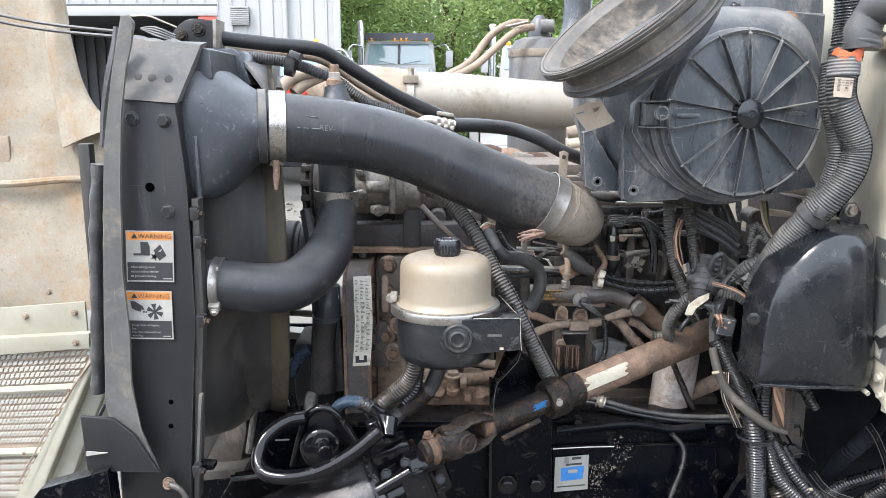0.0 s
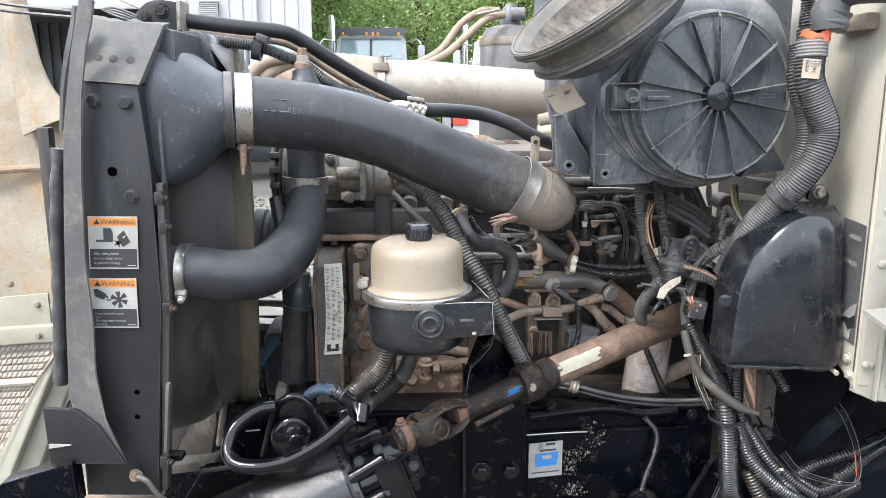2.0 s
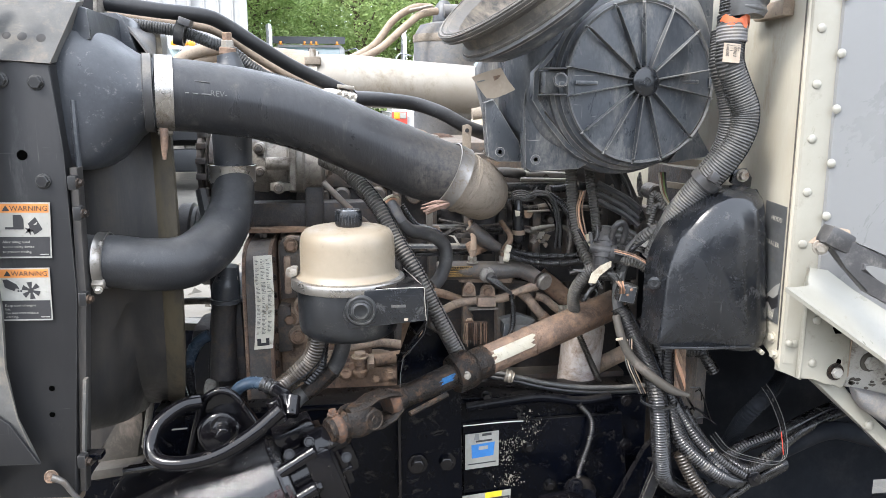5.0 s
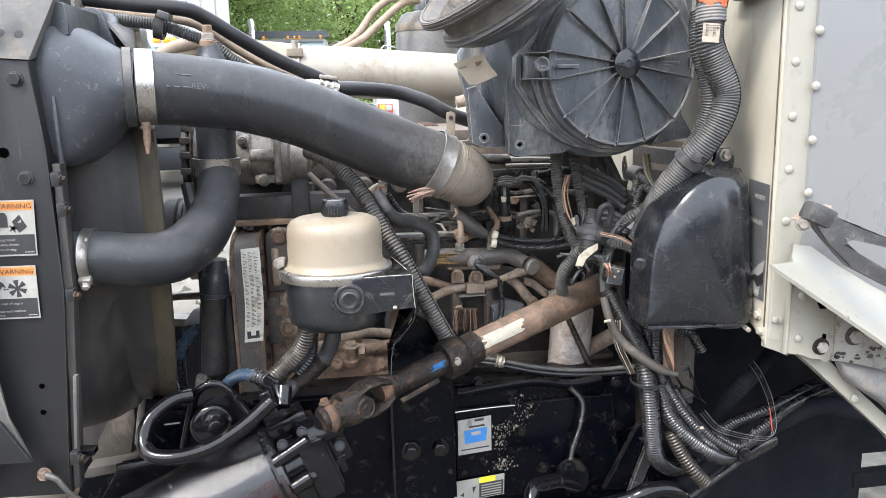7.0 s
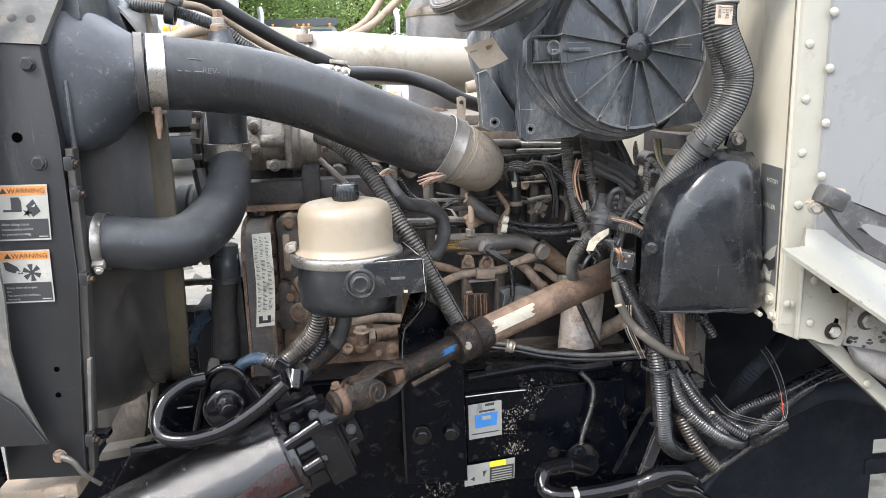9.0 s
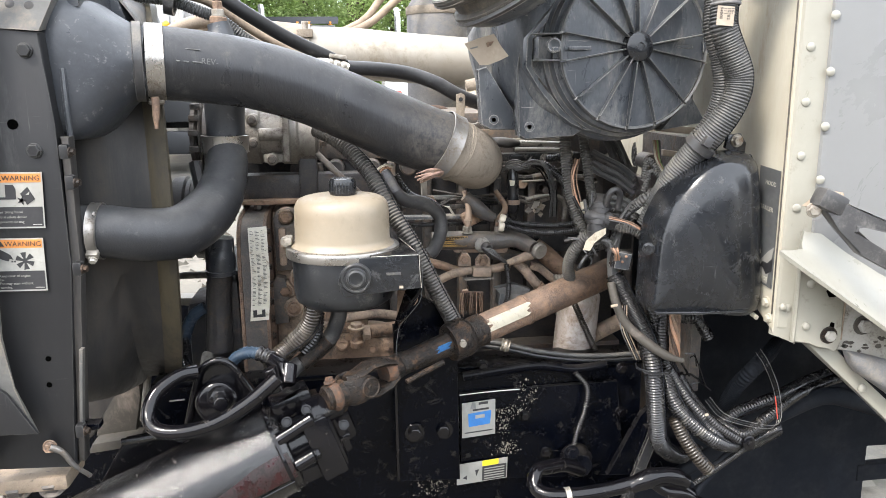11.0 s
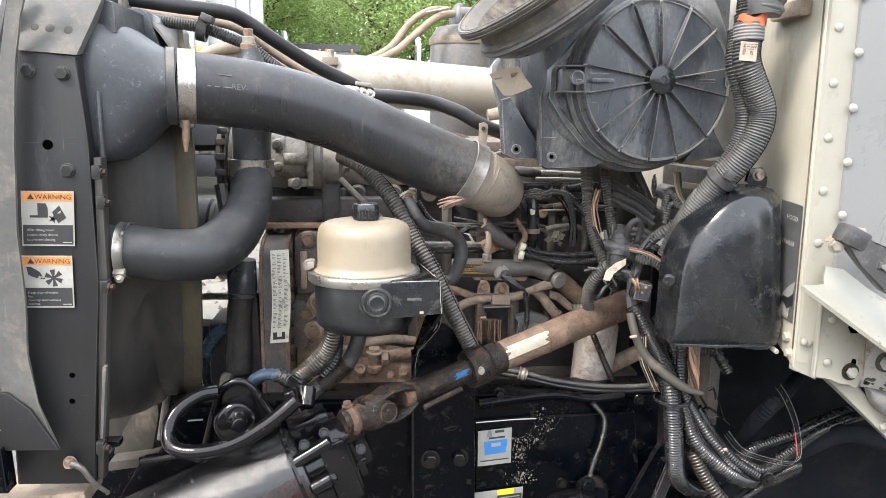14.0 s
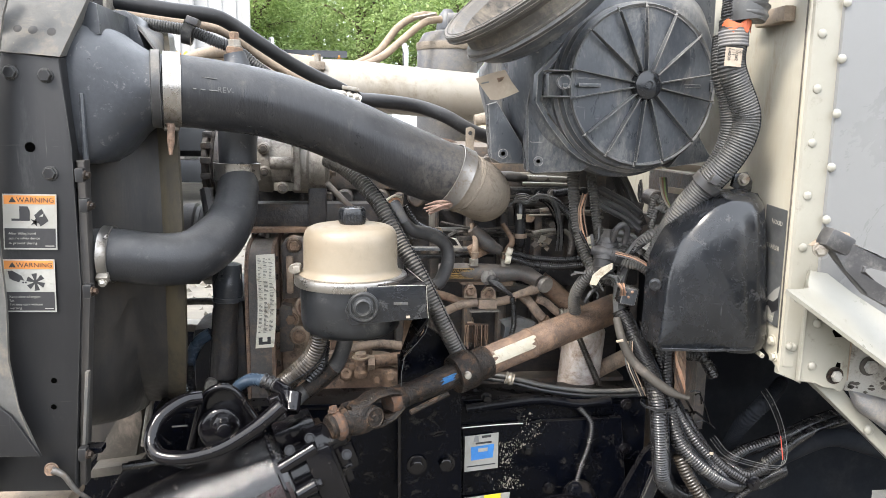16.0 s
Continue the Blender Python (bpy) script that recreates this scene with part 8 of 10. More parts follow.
# ---- frame rail ----
fr = thing("frame_rail", (0.1, 1.4, 0.6), "black oily truck frame rail", "frame rail")
RX = -0.354
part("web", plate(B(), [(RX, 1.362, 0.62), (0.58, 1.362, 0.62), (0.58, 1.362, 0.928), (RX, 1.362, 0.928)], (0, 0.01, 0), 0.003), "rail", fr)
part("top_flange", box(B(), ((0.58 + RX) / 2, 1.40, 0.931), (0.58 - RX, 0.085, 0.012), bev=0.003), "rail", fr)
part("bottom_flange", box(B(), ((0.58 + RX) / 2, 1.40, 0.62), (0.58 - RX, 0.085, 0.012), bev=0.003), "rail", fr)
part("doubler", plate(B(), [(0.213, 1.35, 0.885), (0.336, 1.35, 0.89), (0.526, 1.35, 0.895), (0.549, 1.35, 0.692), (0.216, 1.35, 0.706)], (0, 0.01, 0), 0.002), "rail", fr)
part("doubler_edge", tube(B(), [(0.213, 1.349, 0.884), (0.281, 1.349, 0.888), (0.33, 1.349, 0.889)], 0.0012, 6, 0.02), "steel", fr)
solid("rail_hose", tube(B(), [(0.218, 1.34, 0.925), (0.278, 1.34, 0.932), (0.365, 1.34, 0.939), (0.437, 1.34, 0.928), (0.498, 1.34, 0.934)], 0.009, 12, 0.012), "rail", "dirty black hose along the frame rail", "hose")
solid("engine_crossmember", box(B(), (-0.2, 1.78, 0.72), (0.12, 0.84, 0.1), bev=0.01), "rail", "black crossmember between the frame rails under the engine", "crossmember")
fr2 = thing("frame_rail", (0.1, 2.2, 0.6), "black oily truck frame rail on the far side", "frame rail")
part("web", box(B(), (-0.05, 2.2, 0.74), (1.5, 0.012, 0.28), bev=0.003), "rail", fr2)
for p in ((0.34, 1.348, 0.835), (0.385, 1.348, 0.754), (0.53, 1.34, 0.925), (0.533, 1.345, 0.832), (0.258, 1.35, 0.942)):
    solid("rail_bolt", bolt(B(), p, (0, -1, 0), 0.0085, 0.01), "gloss_black", "oily black bolt head on the frame rail", "bolt", "frame rail bolts")
conduit([(0.434, 1.33, 0.925), (0.459, 1.33, 0.893), (0.456, 1.33, 0.848), (0.443, 1.33, 0.807), (0.435, 1.33, 0.773)], 0.0055, "thin black corrugated conduit hanging on the frame rail", pitch=0.0045, depth=0.0014)
vb2 = thing("rail_fitting", (0.433, 1.32, 0.757), "oily black fitting with bolts on the frame rail", "fitting")
part("body", lathe(B(), [(0.03, 0), (0.034, 0.01), (0.03, 0.03), (0.02, 0.05)], (0.44, 1.34, 0.741), (0, -1, 0.2), 20), "rail", vb2)
part("bolt", bolt(B(), (0.419, 1.29, 0.78), (0, -1, 0.2), 0.011, 0.012), "rail", vb2)


def product_label():
    s_ = Sheet((0.217, 1.346, 0.796), (0.282, 1.346, 0.802), (0.217, 1.346, 0.868))
    d = thing("product_label", (0.217, 1.346, 0.796), "white and blue stuck-on product label on the rail", "label")
    part("backing", s_.quad(B(), 0, 0, 1, 1, 0.001), "label_white", d)
    part("blue_block", s_.shape(B(), [(0.2, 0.3), (0.84, 0.32), (0.88, 0.7), (0.18, 0.68)], 0.0016), "label_blue", d, "bright blue printed panel")
    part("blue_inset", s_.quad(B(), 0.4, 0.52, 0.68, 0.62, 0.002), "label_white", d)
    part("print_bar", s_.quad(B(), 0.5, 0.9, 0.78, 0.97, 0.0016), "label_black", d)
    part("print_bar", s_.quad(B(), 0.32, 0.74, 0.8, 0.79, 0.0016), "label_black", d)
    part("print_bar", s_.quad(B(), 0.08, 0.12, 0.92, 0.15, 0.0016), "label_black", d)
    part("corner_mark", s_.shape(B(), [(0.25, 0.82), (0.42, 0.8), (0.4, 0.98), (0.3, 1.0)], 0.0016), "label_grey", d)


product_label()


def dried_splatter():
    rng = random.Random(17)
    bm = B()
    for cx, cz, sx, sz, n in SPLATS:
        for k in range(n * 2):
            x, z = rng.gauss(cx, sx), rng.gauss(cz, sz)
            a0, r0 = rng.uniform(0, 6.28), rng.uniform(0.0003, 0.001) if k % 5 else rng.uniform(0.001, 0.0024)
            pts = []
            for i in range(6):
                a = a0 + i * 1.047
                rr = r0 * rng.uniform(0.25, 1.4)
                pts.append(bm.verts.new((x + rr * math.cos(a), 1.3485 - rng.uniform(0, 0.0008), z + rr * 1.4 * math.sin(a))))
            bm.faces.new(pts)
    return solid("dried_splatter", bm, "splatter", "pale dried splatter flaking off the rail", "dirt", kind="stuff")


SPLATS = [(p[0], p[2], sx, sz, n) for p, sx, sz, n in (((0.312, 1.348, 0.845), 0.02, 0.006, 60), ((0.349, 1.348, 0.884), 0.012, 0.014, 50), ((0.298, 1.348, 0.817), 0.008, 0.012, 50), ((0.306, 1.348, 0.769), 0.012, 0.01, 70), ((0.164, 1.348, 0.7), 0.02, 0.014, 80), ((0.248, 1.348, 0.829), 0.01, 0.004, 20))]
dried_splatter()


def hazard_label():
    s_ = Sheet((0.206, 1.346, 0.697), (0.306, 1.346, 0.707), (0.207, 1.346, 0.741))
    d = thing("hazard_label", (0.206, 1.346, 0.697), "black, white and yellow hazard label on the rail", "label")
    part("backing", s_.quad(B(), 0, 0, 1, 1, 0.001), "label_white", d)
    part("dark_block", s_.quad(B(), 0.5, 0.04, 0.98, 0.72, 0.0016), "label_black", d)
    part("yellow_band", s_.quad(B(), 0.5, 0.74, 0.82, 1.0, 0.0016), "label_yellow", d, "yellow header band")
    for i in range(5):
        part("print_bar", s_.quad(B(), 0.54, 0.1 + 0.12 * i, 0.94, 0.15 + 0.12 * i, 0.002), "label_white", d)
    part("mark", s_.shape(B(), [(0.12, 0.3), (0.2, 0.2), (0.2, 0.42)], 0.0016), "label_black", d)
    part("mark", s_.shape(B(), [(0.38, 0.3), (0.44, 0.62), (0.36, 0.6)], 0.0016), "label_black", d)


hazard_label()

# ---- air cleaner ----
ac2 = thing("air_cleaner", (0.52, 1.4, 1.526), "black moulded air cleaner housing with ribbed round cover", "air cleaner")
hub = Vector((0.487, 1.215, 1.522))
fa = Vector((0.13, -1, 0.03)).normalized()
R = 0.131
part("body", lathe(B(), [(0.1, -0.3), (0.13, -0.29), (0.138, -0.2), (0.14, -0.07), (0.138, -0.05), (0.13, -0.045)], hub, fa, 56), "plastic", ac2, "", 50)
cov = part("cover", lathe(B(), [(R + 0.009, -0.085), (R + 0.011, -0.07), (R + 0.008, -0.06), (R + 0.006, -0.03), (R + 0.002, -0.022), (R, -0.012), (R - 0.004, -0.006), (R - 0.012, -0.006), (0.06, 0.0), (0.0, 0.0)], hub - fa * 0.006, fa, 72), "plastic", ac2, "round ribbed service cover", 40)
part("hub", lathe(B(), [(0.0265, -0.004), (0.024, 0.002), (0.023, 0.008), (0.019, 0.0105), (0.006, 0.011), (0.005, 0.0095), (0.0, 0.0095)], hub, fa, 32), "cover", cov, "smooth raised hub")
_, fu, fw = frame_of(fa)
for deg in (91, 66, 40, 9.5, -11, -45, -73, -96, -120, -142, -170, 170, 139, 113):
    a = radians(deg)
    d = -fu * math.cos(a) - fw * math.sin(a)
    p, q = hub + d * 0.024, hub + d * (R - 0.002)
    t = d.cross(fa).normalized()
    bm = loft(B(), [[c + t * w + fa * hgt for w, hgt in ((-wd, -0.006), (-wd * 0.45, ht), (wd * 0.45, ht), (wd, -0.006))] for c, wd, ht in ((p, 0.0018, 0.0065), (q - d * 0.04, 0.0015, 0.004), (q - d * 0.004, 0.0013, 0.001), (q + d * 0.004, 0.0013, -0.012))])
    part("rib", bm, "plastic", cov)
    part("rib_edge", tube(B(), [c + fa * hgt for c, hgt in ((p, 0.0066), (q - d * 0.04, 0.0041), (q - d * 0.004, 0.0011))], [0.0008, 0.0006, 0.0006], 6, 0.02, per=2), "plastic_worn", cov)
for name_, r_, dep in (("rim_edge", R - 0.001, 0.007), ("rim_step", R + 0.0035, 0.026), ("rim_step", R + 0.006, 0.038)):
    part(name_, lathe(B(), [(r_ - 0.003, -dep - 0.001), (r_ + 0.0005, -dep + 0.001), (r_ + 0.0015, -dep - 0.001), (r_ + 0.001, -dep - 0.005), (r_ - 0.003, -dep - 0.001)], hub, fa, 72, closed=False), "plastic_worn", cov)
part("cover_skirt", lathe(B(), [(R + 0.001, -0.02), (R + 0.006, -0.024), (R + 0.007, -0.044), (R + 0.013, -0.048), (R + 0.0145, -0.072), (R + 0.021, -0.076), (R + 0.0225, -0.1), (R + 0.014, -0.104)], hub, fa, 72, closed=False), "plastic", cov, "stepped dusty side of the cover")
part("shoulder_edge", lathe(B(), [(R + 0.008, -0.07), (R + 0.0115, -0.067), (R + 0.012, -0.073), (R + 0.008, -0.07)], hub - fa * 0.006, fa, 72, closed=False), "plastic_worn", ac2)
# raised maker's bars on the cover, left as plain shapes
for a0 in ((0.388, 1.2, 1.52), (0.57, 1.23, 1.523)):
    part("raised_bar", box(B(), Vector(a0) + fa * 0.001 + Vector((0.0, 0.006, 0)), (0.038, 0.004, 0.006), (0, 0, 7), 0.0015), "plastic", cov)
# latch block with two ledges and the wings that run from it round the rim
lb = part("latch_block", box(B(), Vector((0.347, 1.245, 1.521)), (0.05, 0.04, 0.036), (0, 0, 7), 0.005), "plastic", ac2)
for yy in (122, 168):
    part("ledge", box(B(), hub + Vector((-0.143, 0.004, (145 - yy) * 0.00088)), (0.052, 0.03, 0.0022), (0, 0, 7), 0.001), "plastic_worn", lb)
part("latch_eye", lathe(B(), [(0.0075, 0.0), (0.0115, 0.0), (0.0115, 0.003), (0.0095, 0.004), (0.0075, 0.003)], hub + Vector((-0.143, -0.0165, 0.002)), (-0.12, -1, 0), 24), "plastic", lb)
part("latch_catch", box(B(), hub + Vector((-0.14, -0.018, -0.004)), (0.013, 0.006, 0.007), (0, 0, 7), 0.0015), "plastic", lb)
part("latch_tab", box(B(), hub + Vector((0.135, 0.035, 0.0)), (0.03, 0.02, 0.018), (0, 0, 7), 0.003), "plastic", ac2)
oct_ = [(-0.178, 0.016), (-0.18, -0.03), (-0.155, -0.068), (-0.12, -0.108), (-0.1, -0.123), (-0.077, -0.134), (-0.04, -0.1425)]
oct_ += [(0.146 * math.sin(t_), -0.146 * math.cos(t_)) for t_ in (k_ * math.pi / 24 for k_ in range(1, 24))]
oct_ += [(-0.03, 0.146), (-0.07, 0.131), (-0.1, 0.106), (-0.14, 0.06)]
fl_ = [hub + Vector((x_, 0.05 + 0.1 * x_, z_)) for x_, z_ in oct_]
fc_ = hub + Vector((0, 0.05, 0))
cf = part("cover_flange", loft(B(), [[p_ + Vector((0, 0.05, 0)) for p_ in fl_], fl_, [p_.lerp(fc_, 0.02) + Vector((0, -0.004, 0)) for p_ in fl_], [p_.lerp(fc_, 0.07) + Vector((0, -0.004, 0)) for p_ in fl_], [p_.lerp(fc_, 0.085) + Vector((0, 0.002, 0)) for p_ in fl_], [p_.lerp(fc_, 0.5) + Vector((0, 0.002, 0)) for p_ in fl_]]), "plastic", ac2, "eight-sided moulded flange with a raised dusty edge", 50)
for k_ in (0.2, 0.52, 0.8):
    p_ = fl_[1].lerp(fl_[5], k_)
    part("dirt_streak", tube(B(), [p_ + Vector((0.004, -0.005, 0.003)), p_ + Vector((0.022, -0.006, -0.019))], [0.0016, 0.0008], 6, 0.006, wobble=0.4), "frame_tan", cf)
# square back flange, with mounting ears
part("back_flange", plate(B(), [(0.238, 1.36, 1.521), (0.237, 1.36, 1.55), (0.255, 1.36, 1.58), (0.362, 1.36, 1.726), (0.66, 1.36, 1.734), (0.67, 1.36, 1.577), (0.654, 1.36, 1.476), (0.653, 1.36, 1.434), (0.631, 1.36, 1.403), (0.481, 1.36, 1.387), (0.385, 1.36, 1.381), (0.266, 1.36, 1.387), (0.257, 1.36, 1.399), (0.251, 1.36, 1.471)], (0, 0.03, 0), 0.006), "plastic", ac2)
hl = []
for yy, hx, hz, dz, pw in ((1.252, 0.15, 0.13, 0.01, 2.6), (1.258, 0.168, 0.136, 0.014, 2.8), (1.27, 0.18, 0.14, 0.018, 3.1), (1.29, 0.2, 0.144, 0.024, 3.6), (1.33, 0.214, 0.148, 0.03, 4.0), (1.5, 0.22, 0.15, 0.034, 4.0)):
    loop = []
    for k in range(56):
        a = 2 * math.pi * k / 56
        c_, s_ = math.cos(a), math.sin(a)
        loop.append(Vector((hub.x - 0.012 + 0.12 * (yy - 1.252) + min(hx, 0.145 if c_ > 0 else 1.0) * math.copysign(abs(c_) ** (2 / pw), c_), yy, hub.z + dz + hz * math.copysign(abs(s_) ** (2 / pw), s_))))
    hl.append(loop)
part("housing", loft(B(), hl), "plastic", ac2, "smooth moulded housing", 60)
ear = [(0.304, 1.264, 1.380), (0.300, 1.264, 1.489), (0.308, 1.264, 1.526), (0.321, 1.264, 1.497), (0.349, 1.264, 1.458), (0.389, 1.264, 1.417), (0.426, 1.264, 1.393), (0.399, 1.264, 1.377), (0.316, 1.264, 1.373)]
e1 = part("mount_ear", plate(B(), ear, (0, 0.03, 0), 0.009), "plastic", ac2)
part("ear_eyelet", lathe(B(), [(0.0055, 0.0005), (0.0085, 0.0005), (0.0085, 0.002), (0.006, 0.002)], (0.322, 1.264, 1.395), (0, -1, 0), 20), "plastic", e1)
part("ear_bolt", bolt(B(), (0.322, 1.264, 1.395), (0, -1, 0), 0.0042, 0.002, 0), "alu_cast", e1)
part("worn_edge", tube(B(), [(0.304, 1.264, 1.378), (0.302, 1.264, 1.433), (0.301, 1.264, 1.489), (0.307, 1.264, 1.525)], 0.0016, 6, 0.01), "plastic_worn", e1)
e2 = part("mount_ear", plate(B(), [(0.240, 1.3, 1.490), (0.256, 1.3, 1.495), (0.302, 1.3, 1.423), (0.309, 1.3, 1.388), (0.264, 1.3, 1.389), (0.247, 1.3, 1.398)], (0, 0.02, 0), 0.004), "plastic", ac2)
part("ear_eyelet", lathe(B(), [(0.0055, 0.0005), (0.0085, 0.0005), (0.0085, 0.002), (0.006, 0.002)], (0.268, 1.3, 1.406), (0, -1, 0), 20), "plastic", e2)
part("ear_bolt", bolt(B(), (0.268, 1.3, 1.406), (0, -1, 0), 0.0042, 0.002, 0), "alu_cast", e2)
part("lower_gusset", plate(B(), [(0.617, 1.3, 1.443), (0.625, 1.3, 1.437), (0.651, 1.3, 1.396), (0.569, 1.3, 1.383)], (0, 0.06, 0), 0.003), "plastic", ac2)
part("plate_bolt", bolt(B(), (0.588, 1.33, 1.675), (0, -1, 0), 0.013, 0.01), "rust", ac2, "rusty washer-headed bolt")
part("top_plate", plate(B(), [(0.525, 1.335, 1.701), (0.574, 1.335, 1.694), (0.654, 1.335, 1.689), (0.656, 1.335, 1.522), (0.607, 1.335, 1.541), (0.541, 1.335, 1.627)], (0, 0.02, 0), 0.004), "plastic", ac2)
# intake horn
hc = Vector((0.268, 1.15, 1.669))
ha = Vector((-0.602, -0.19, 0.775)).normalized()
horn = part("intake_horn", lathe(B(), [(0.09, -0.066), (0.115, -0.06), (0.126, -0.052), (0.132, -0.046), (0.132, -0.038), (0.124, -0.034), (0.124, -0.02), (0.136, -0.014), (0.144, -0.01), (0.147, 0.0), (0.144, 0.005), (0.138, 0.004), (0.135, 0.0), (0.13, 0.002), (0.126, -0.004), (0.119, -0.012)], hc, ha, 64, closed=False), "horn_rubber", ac2, "open rubber-lipped intake horn", 45)
part("horn_bore", lathe(B(), [(0.1195, -0.011), (0.115, -0.03), (0.105, -0.045), (0.08, -0.06), (0.0, -0.065)], hc, ha, 56, closed=False), "horn_dust", horn, "dusty brown bore")
for r_, z_ in ((0.1465, 0.0035), (0.1395, 0.0048), (0.1465, -0.006), (0.1325, -0.042)):
    part("lip_edge", lathe(B(), [(r_ - 0.001, z_ - 0.0008), (r_ + 0.0008, z_ - 0.0004), (r_ + 0.0008, z_ + 0.0004), (r_ - 0.001, z_ + 0.0008)], hc, ha, 64, closed=False), "frame_tan", horn)
part("horn_neck", lathe(B(), [(0.126, -0.052), (0.118, -0.062), (0.1, -0.075), (0.06, -0.085)], hc, ha, 56), "plastic", horn)
part("horn_groove", lathe(B(), [(0.133, -0.004), (0.136, 0.0), (0.133, 0.004)], hc - ha * 0.046, ha, 56, closed=False), "rubber", horn)
st2 = thing("paper_sticker", (0.242, 1.262, 1.494), "torn tan paper sticker on the air cleaner", "label")
part("sheet", plate(B(), [(0.211, 1.255, 1.53), (0.233, 1.254, 1.538), (0.259, 1.252, 1.545), (0.27, 1.25, 1.526), (0.283, 1.25, 1.51), (0.266, 1.252, 1.502), (0.249, 1.255, 1.496), (0.237, 1.258, 1.496), (0.225, 1.257, 1.511)], (0, 0.0015, 0), 0), "sticker_tan", st2)
part("torn_patch", plate(B(), [(0.246, 1.252, 1.531), (0.259, 1.251, 1.534), (0.254, 1.251, 1.527), (0.248, 1.251, 1.524)], (0, 0.001, 0), 0), "rust", st2)
part("print_bar", plate(B(), [(0.22, 1.254, 1.523), (0.232, 1.254, 1.526), (0.233, 1.254, 1.524), (0.221, 1.255, 1.521)], (0, 0.001, 0), 0), "label_grey", st2)

# ---- firewall, cab side and fittings ----
XF = 0.7
fwall = thing("firewall", (XF, 1.5, 0.9), "cream painted firewall panel with grime", "firewall")
ztop = 2.1
zb = 1.092
part("panel", plate(B(), [(XF, 1.118, zb - 0.03), (XF, 1.118, ztop), (XF, 2.45, ztop), (XF, 2.45, 1.0), (XF, 1.45, 1.0), (XF, 1.3, zb + 0.06)], (0.03, 0, 0), 0.003), "cream_wall", fwall)
part("seam", tube(B(), [(XF - 0.001, 1.122, ztop), (XF - 0.001, 1.122, zb)], 0.0012, 6, 0.1), "frame_tan", fwall)
part("lower_edge", tube(B(), [(0.681, 1.135, 1.083), (0.673, 1.2, 1.095), (0.676, 1.3, 1.093)], 0.004, 8, 0.02), "cream_wall", fwall)
part("recess_post", box(B(), (0.701, 1.66, 1.307), (0.024, 0.03, 0.2), bev=0.004), "sticker_tan", fwall)
part("chipped_patch", plate(B(), [(XF - 0.002, p[1], p[2]) for p in ((0.688, 1.78, 1.31), (0.694, 1.77, 1.326), (0.704, 1.76, 1.328), (0.708, 1.75, 1.31), (0.717, 1.74, 1.285), (0.715, 1.74, 1.265), (0.704, 1.75, 1.253), (0.697, 1.77, 1.276), (0.688, 1.78, 1.288))], (0.002, 0, 0), 0), "black_paint", fwall, "dark chipped paint patch")
# dark box before the panel, in place of a shaded recess
part("recess_shade", box(B(), (0.688, 1.51, 1.36 - 0.25), (0.02, 0.3, 0.5), bev=0), "engine_dark", fwall)
part("tan_bar", box(B(), (0.668, 1.45, 1.375), (0.085, 0.02, 0.014), (0, 6, 0), 0.002), "sticker_tan", fwall)
part("tan_bar", box(B(), (0.661, 1.45, 1.327), (0.055, 0.02, 0.012), (0, 8, 0), 0.002), "sticker_tan", fwall)
# larger dark box: shade of the lower firewall given as a solid
part("recess_shade", box(B(), (0.69, 1.9, 1.254 - 0.3), (0.02, 1.0, 0.6), bev=0), "engine_dark", fwall)
for p in (((0.681, 1.14, 1.108), 0.007), ((0.672, 1.36, 1.412), 0.006), ((0.674, 1.13, 1.083), 0.006)):
    part("bolt", bolt(B(), (XF, p[0][1], p[0][2]), (-1, 0, 0), p[1]), "cream_wall", fwall)
part("bracket", box(B(), (XF - 0.01, 1.2, 1.633), (0.02, 0.09, 0.025), bev=0.004), "brown_pipe", fwall)


def panel_decal():
    y0, y1 = 1.128, 1.19
    top_, bot = (0.695, 1.16, 1.326), (0.693, 1.16, 1.133)
    s_ = Sheet((XF - 0.001, y1, bot[2] + 0.004), (XF - 0.001, y0, bot[2]), (XF - 0.001, y1, top_[2] + 0.004))
    d = thing("fuse_panel_decal", (XF, y0, bot[2]), "worn grey connector decal lettered in white", "decal")
    part("backing", s_.quad(B(), 0, 0, 1, 1, 0.001), "decal_grey", d)
    part("worn_patch", s_.shape(B(), [(0.1, 0.02), (0.75, 0.02), (0.98, 0.36), (0.7, 0.3), (0.3, 0.18)], 0.0014), "label_white", d, "bare worn silver patch")
    part("peeled_patch", s_.shape(B(), [(0.3, 0.13), (0.5, 0.2), (0.72, 0.2), (0.95, 0.26), (0.95, 0.15), (0.7, 0.1), (0.5, 0.15)], 0.0018), "label_black", d)
    for words, b in (("HOOD", 0.86), ("TRAILER", 0.645), ("EN", 0.26), ("CHASSIS", 0.045)):
        part("lettering", s_.text(words, 0.36 if words == "HOOD" else 0.2, b, 0.038, 0.002), "plate_cream", d)


panel_decal()
cab = thing("cab_side", (0.9, 1.0, 0.6), "white riveted truck cab side panel", "cab")
zt, z0 = 2.5, 1.072
xc = 0.7015
part("corner_post", loft(B(), [[Vector((xc + dx, yy, z)) for dx, yy in ((0.0, 1.15), (0.0, 1.122), (0.005, 1.114), (0.014, 1.111), (0.046, 1.111), (0.052, 1.12), (0.052, 1.15))] for z in (z0, z0 + 0.3, zt)]), "white_paint", cab, "", 30)
part("side_skin", plate(B(), [(xc + 0.046, 1.104, z0 + 0.05), (xc + 0.9, 1.07, z0 + 0.05), (xc + 0.9, 1.07, zt), (xc + 0.046, 1.104, zt)], (0, 0.02, 0), 0.006), "door_paint", cab, "smooth grey-white painted skin")
part("roof", box(B(), (1.5, 1.82, 2.52), (1.64, 1.52, 0.06), bev=0.02), "white_paint", cab)
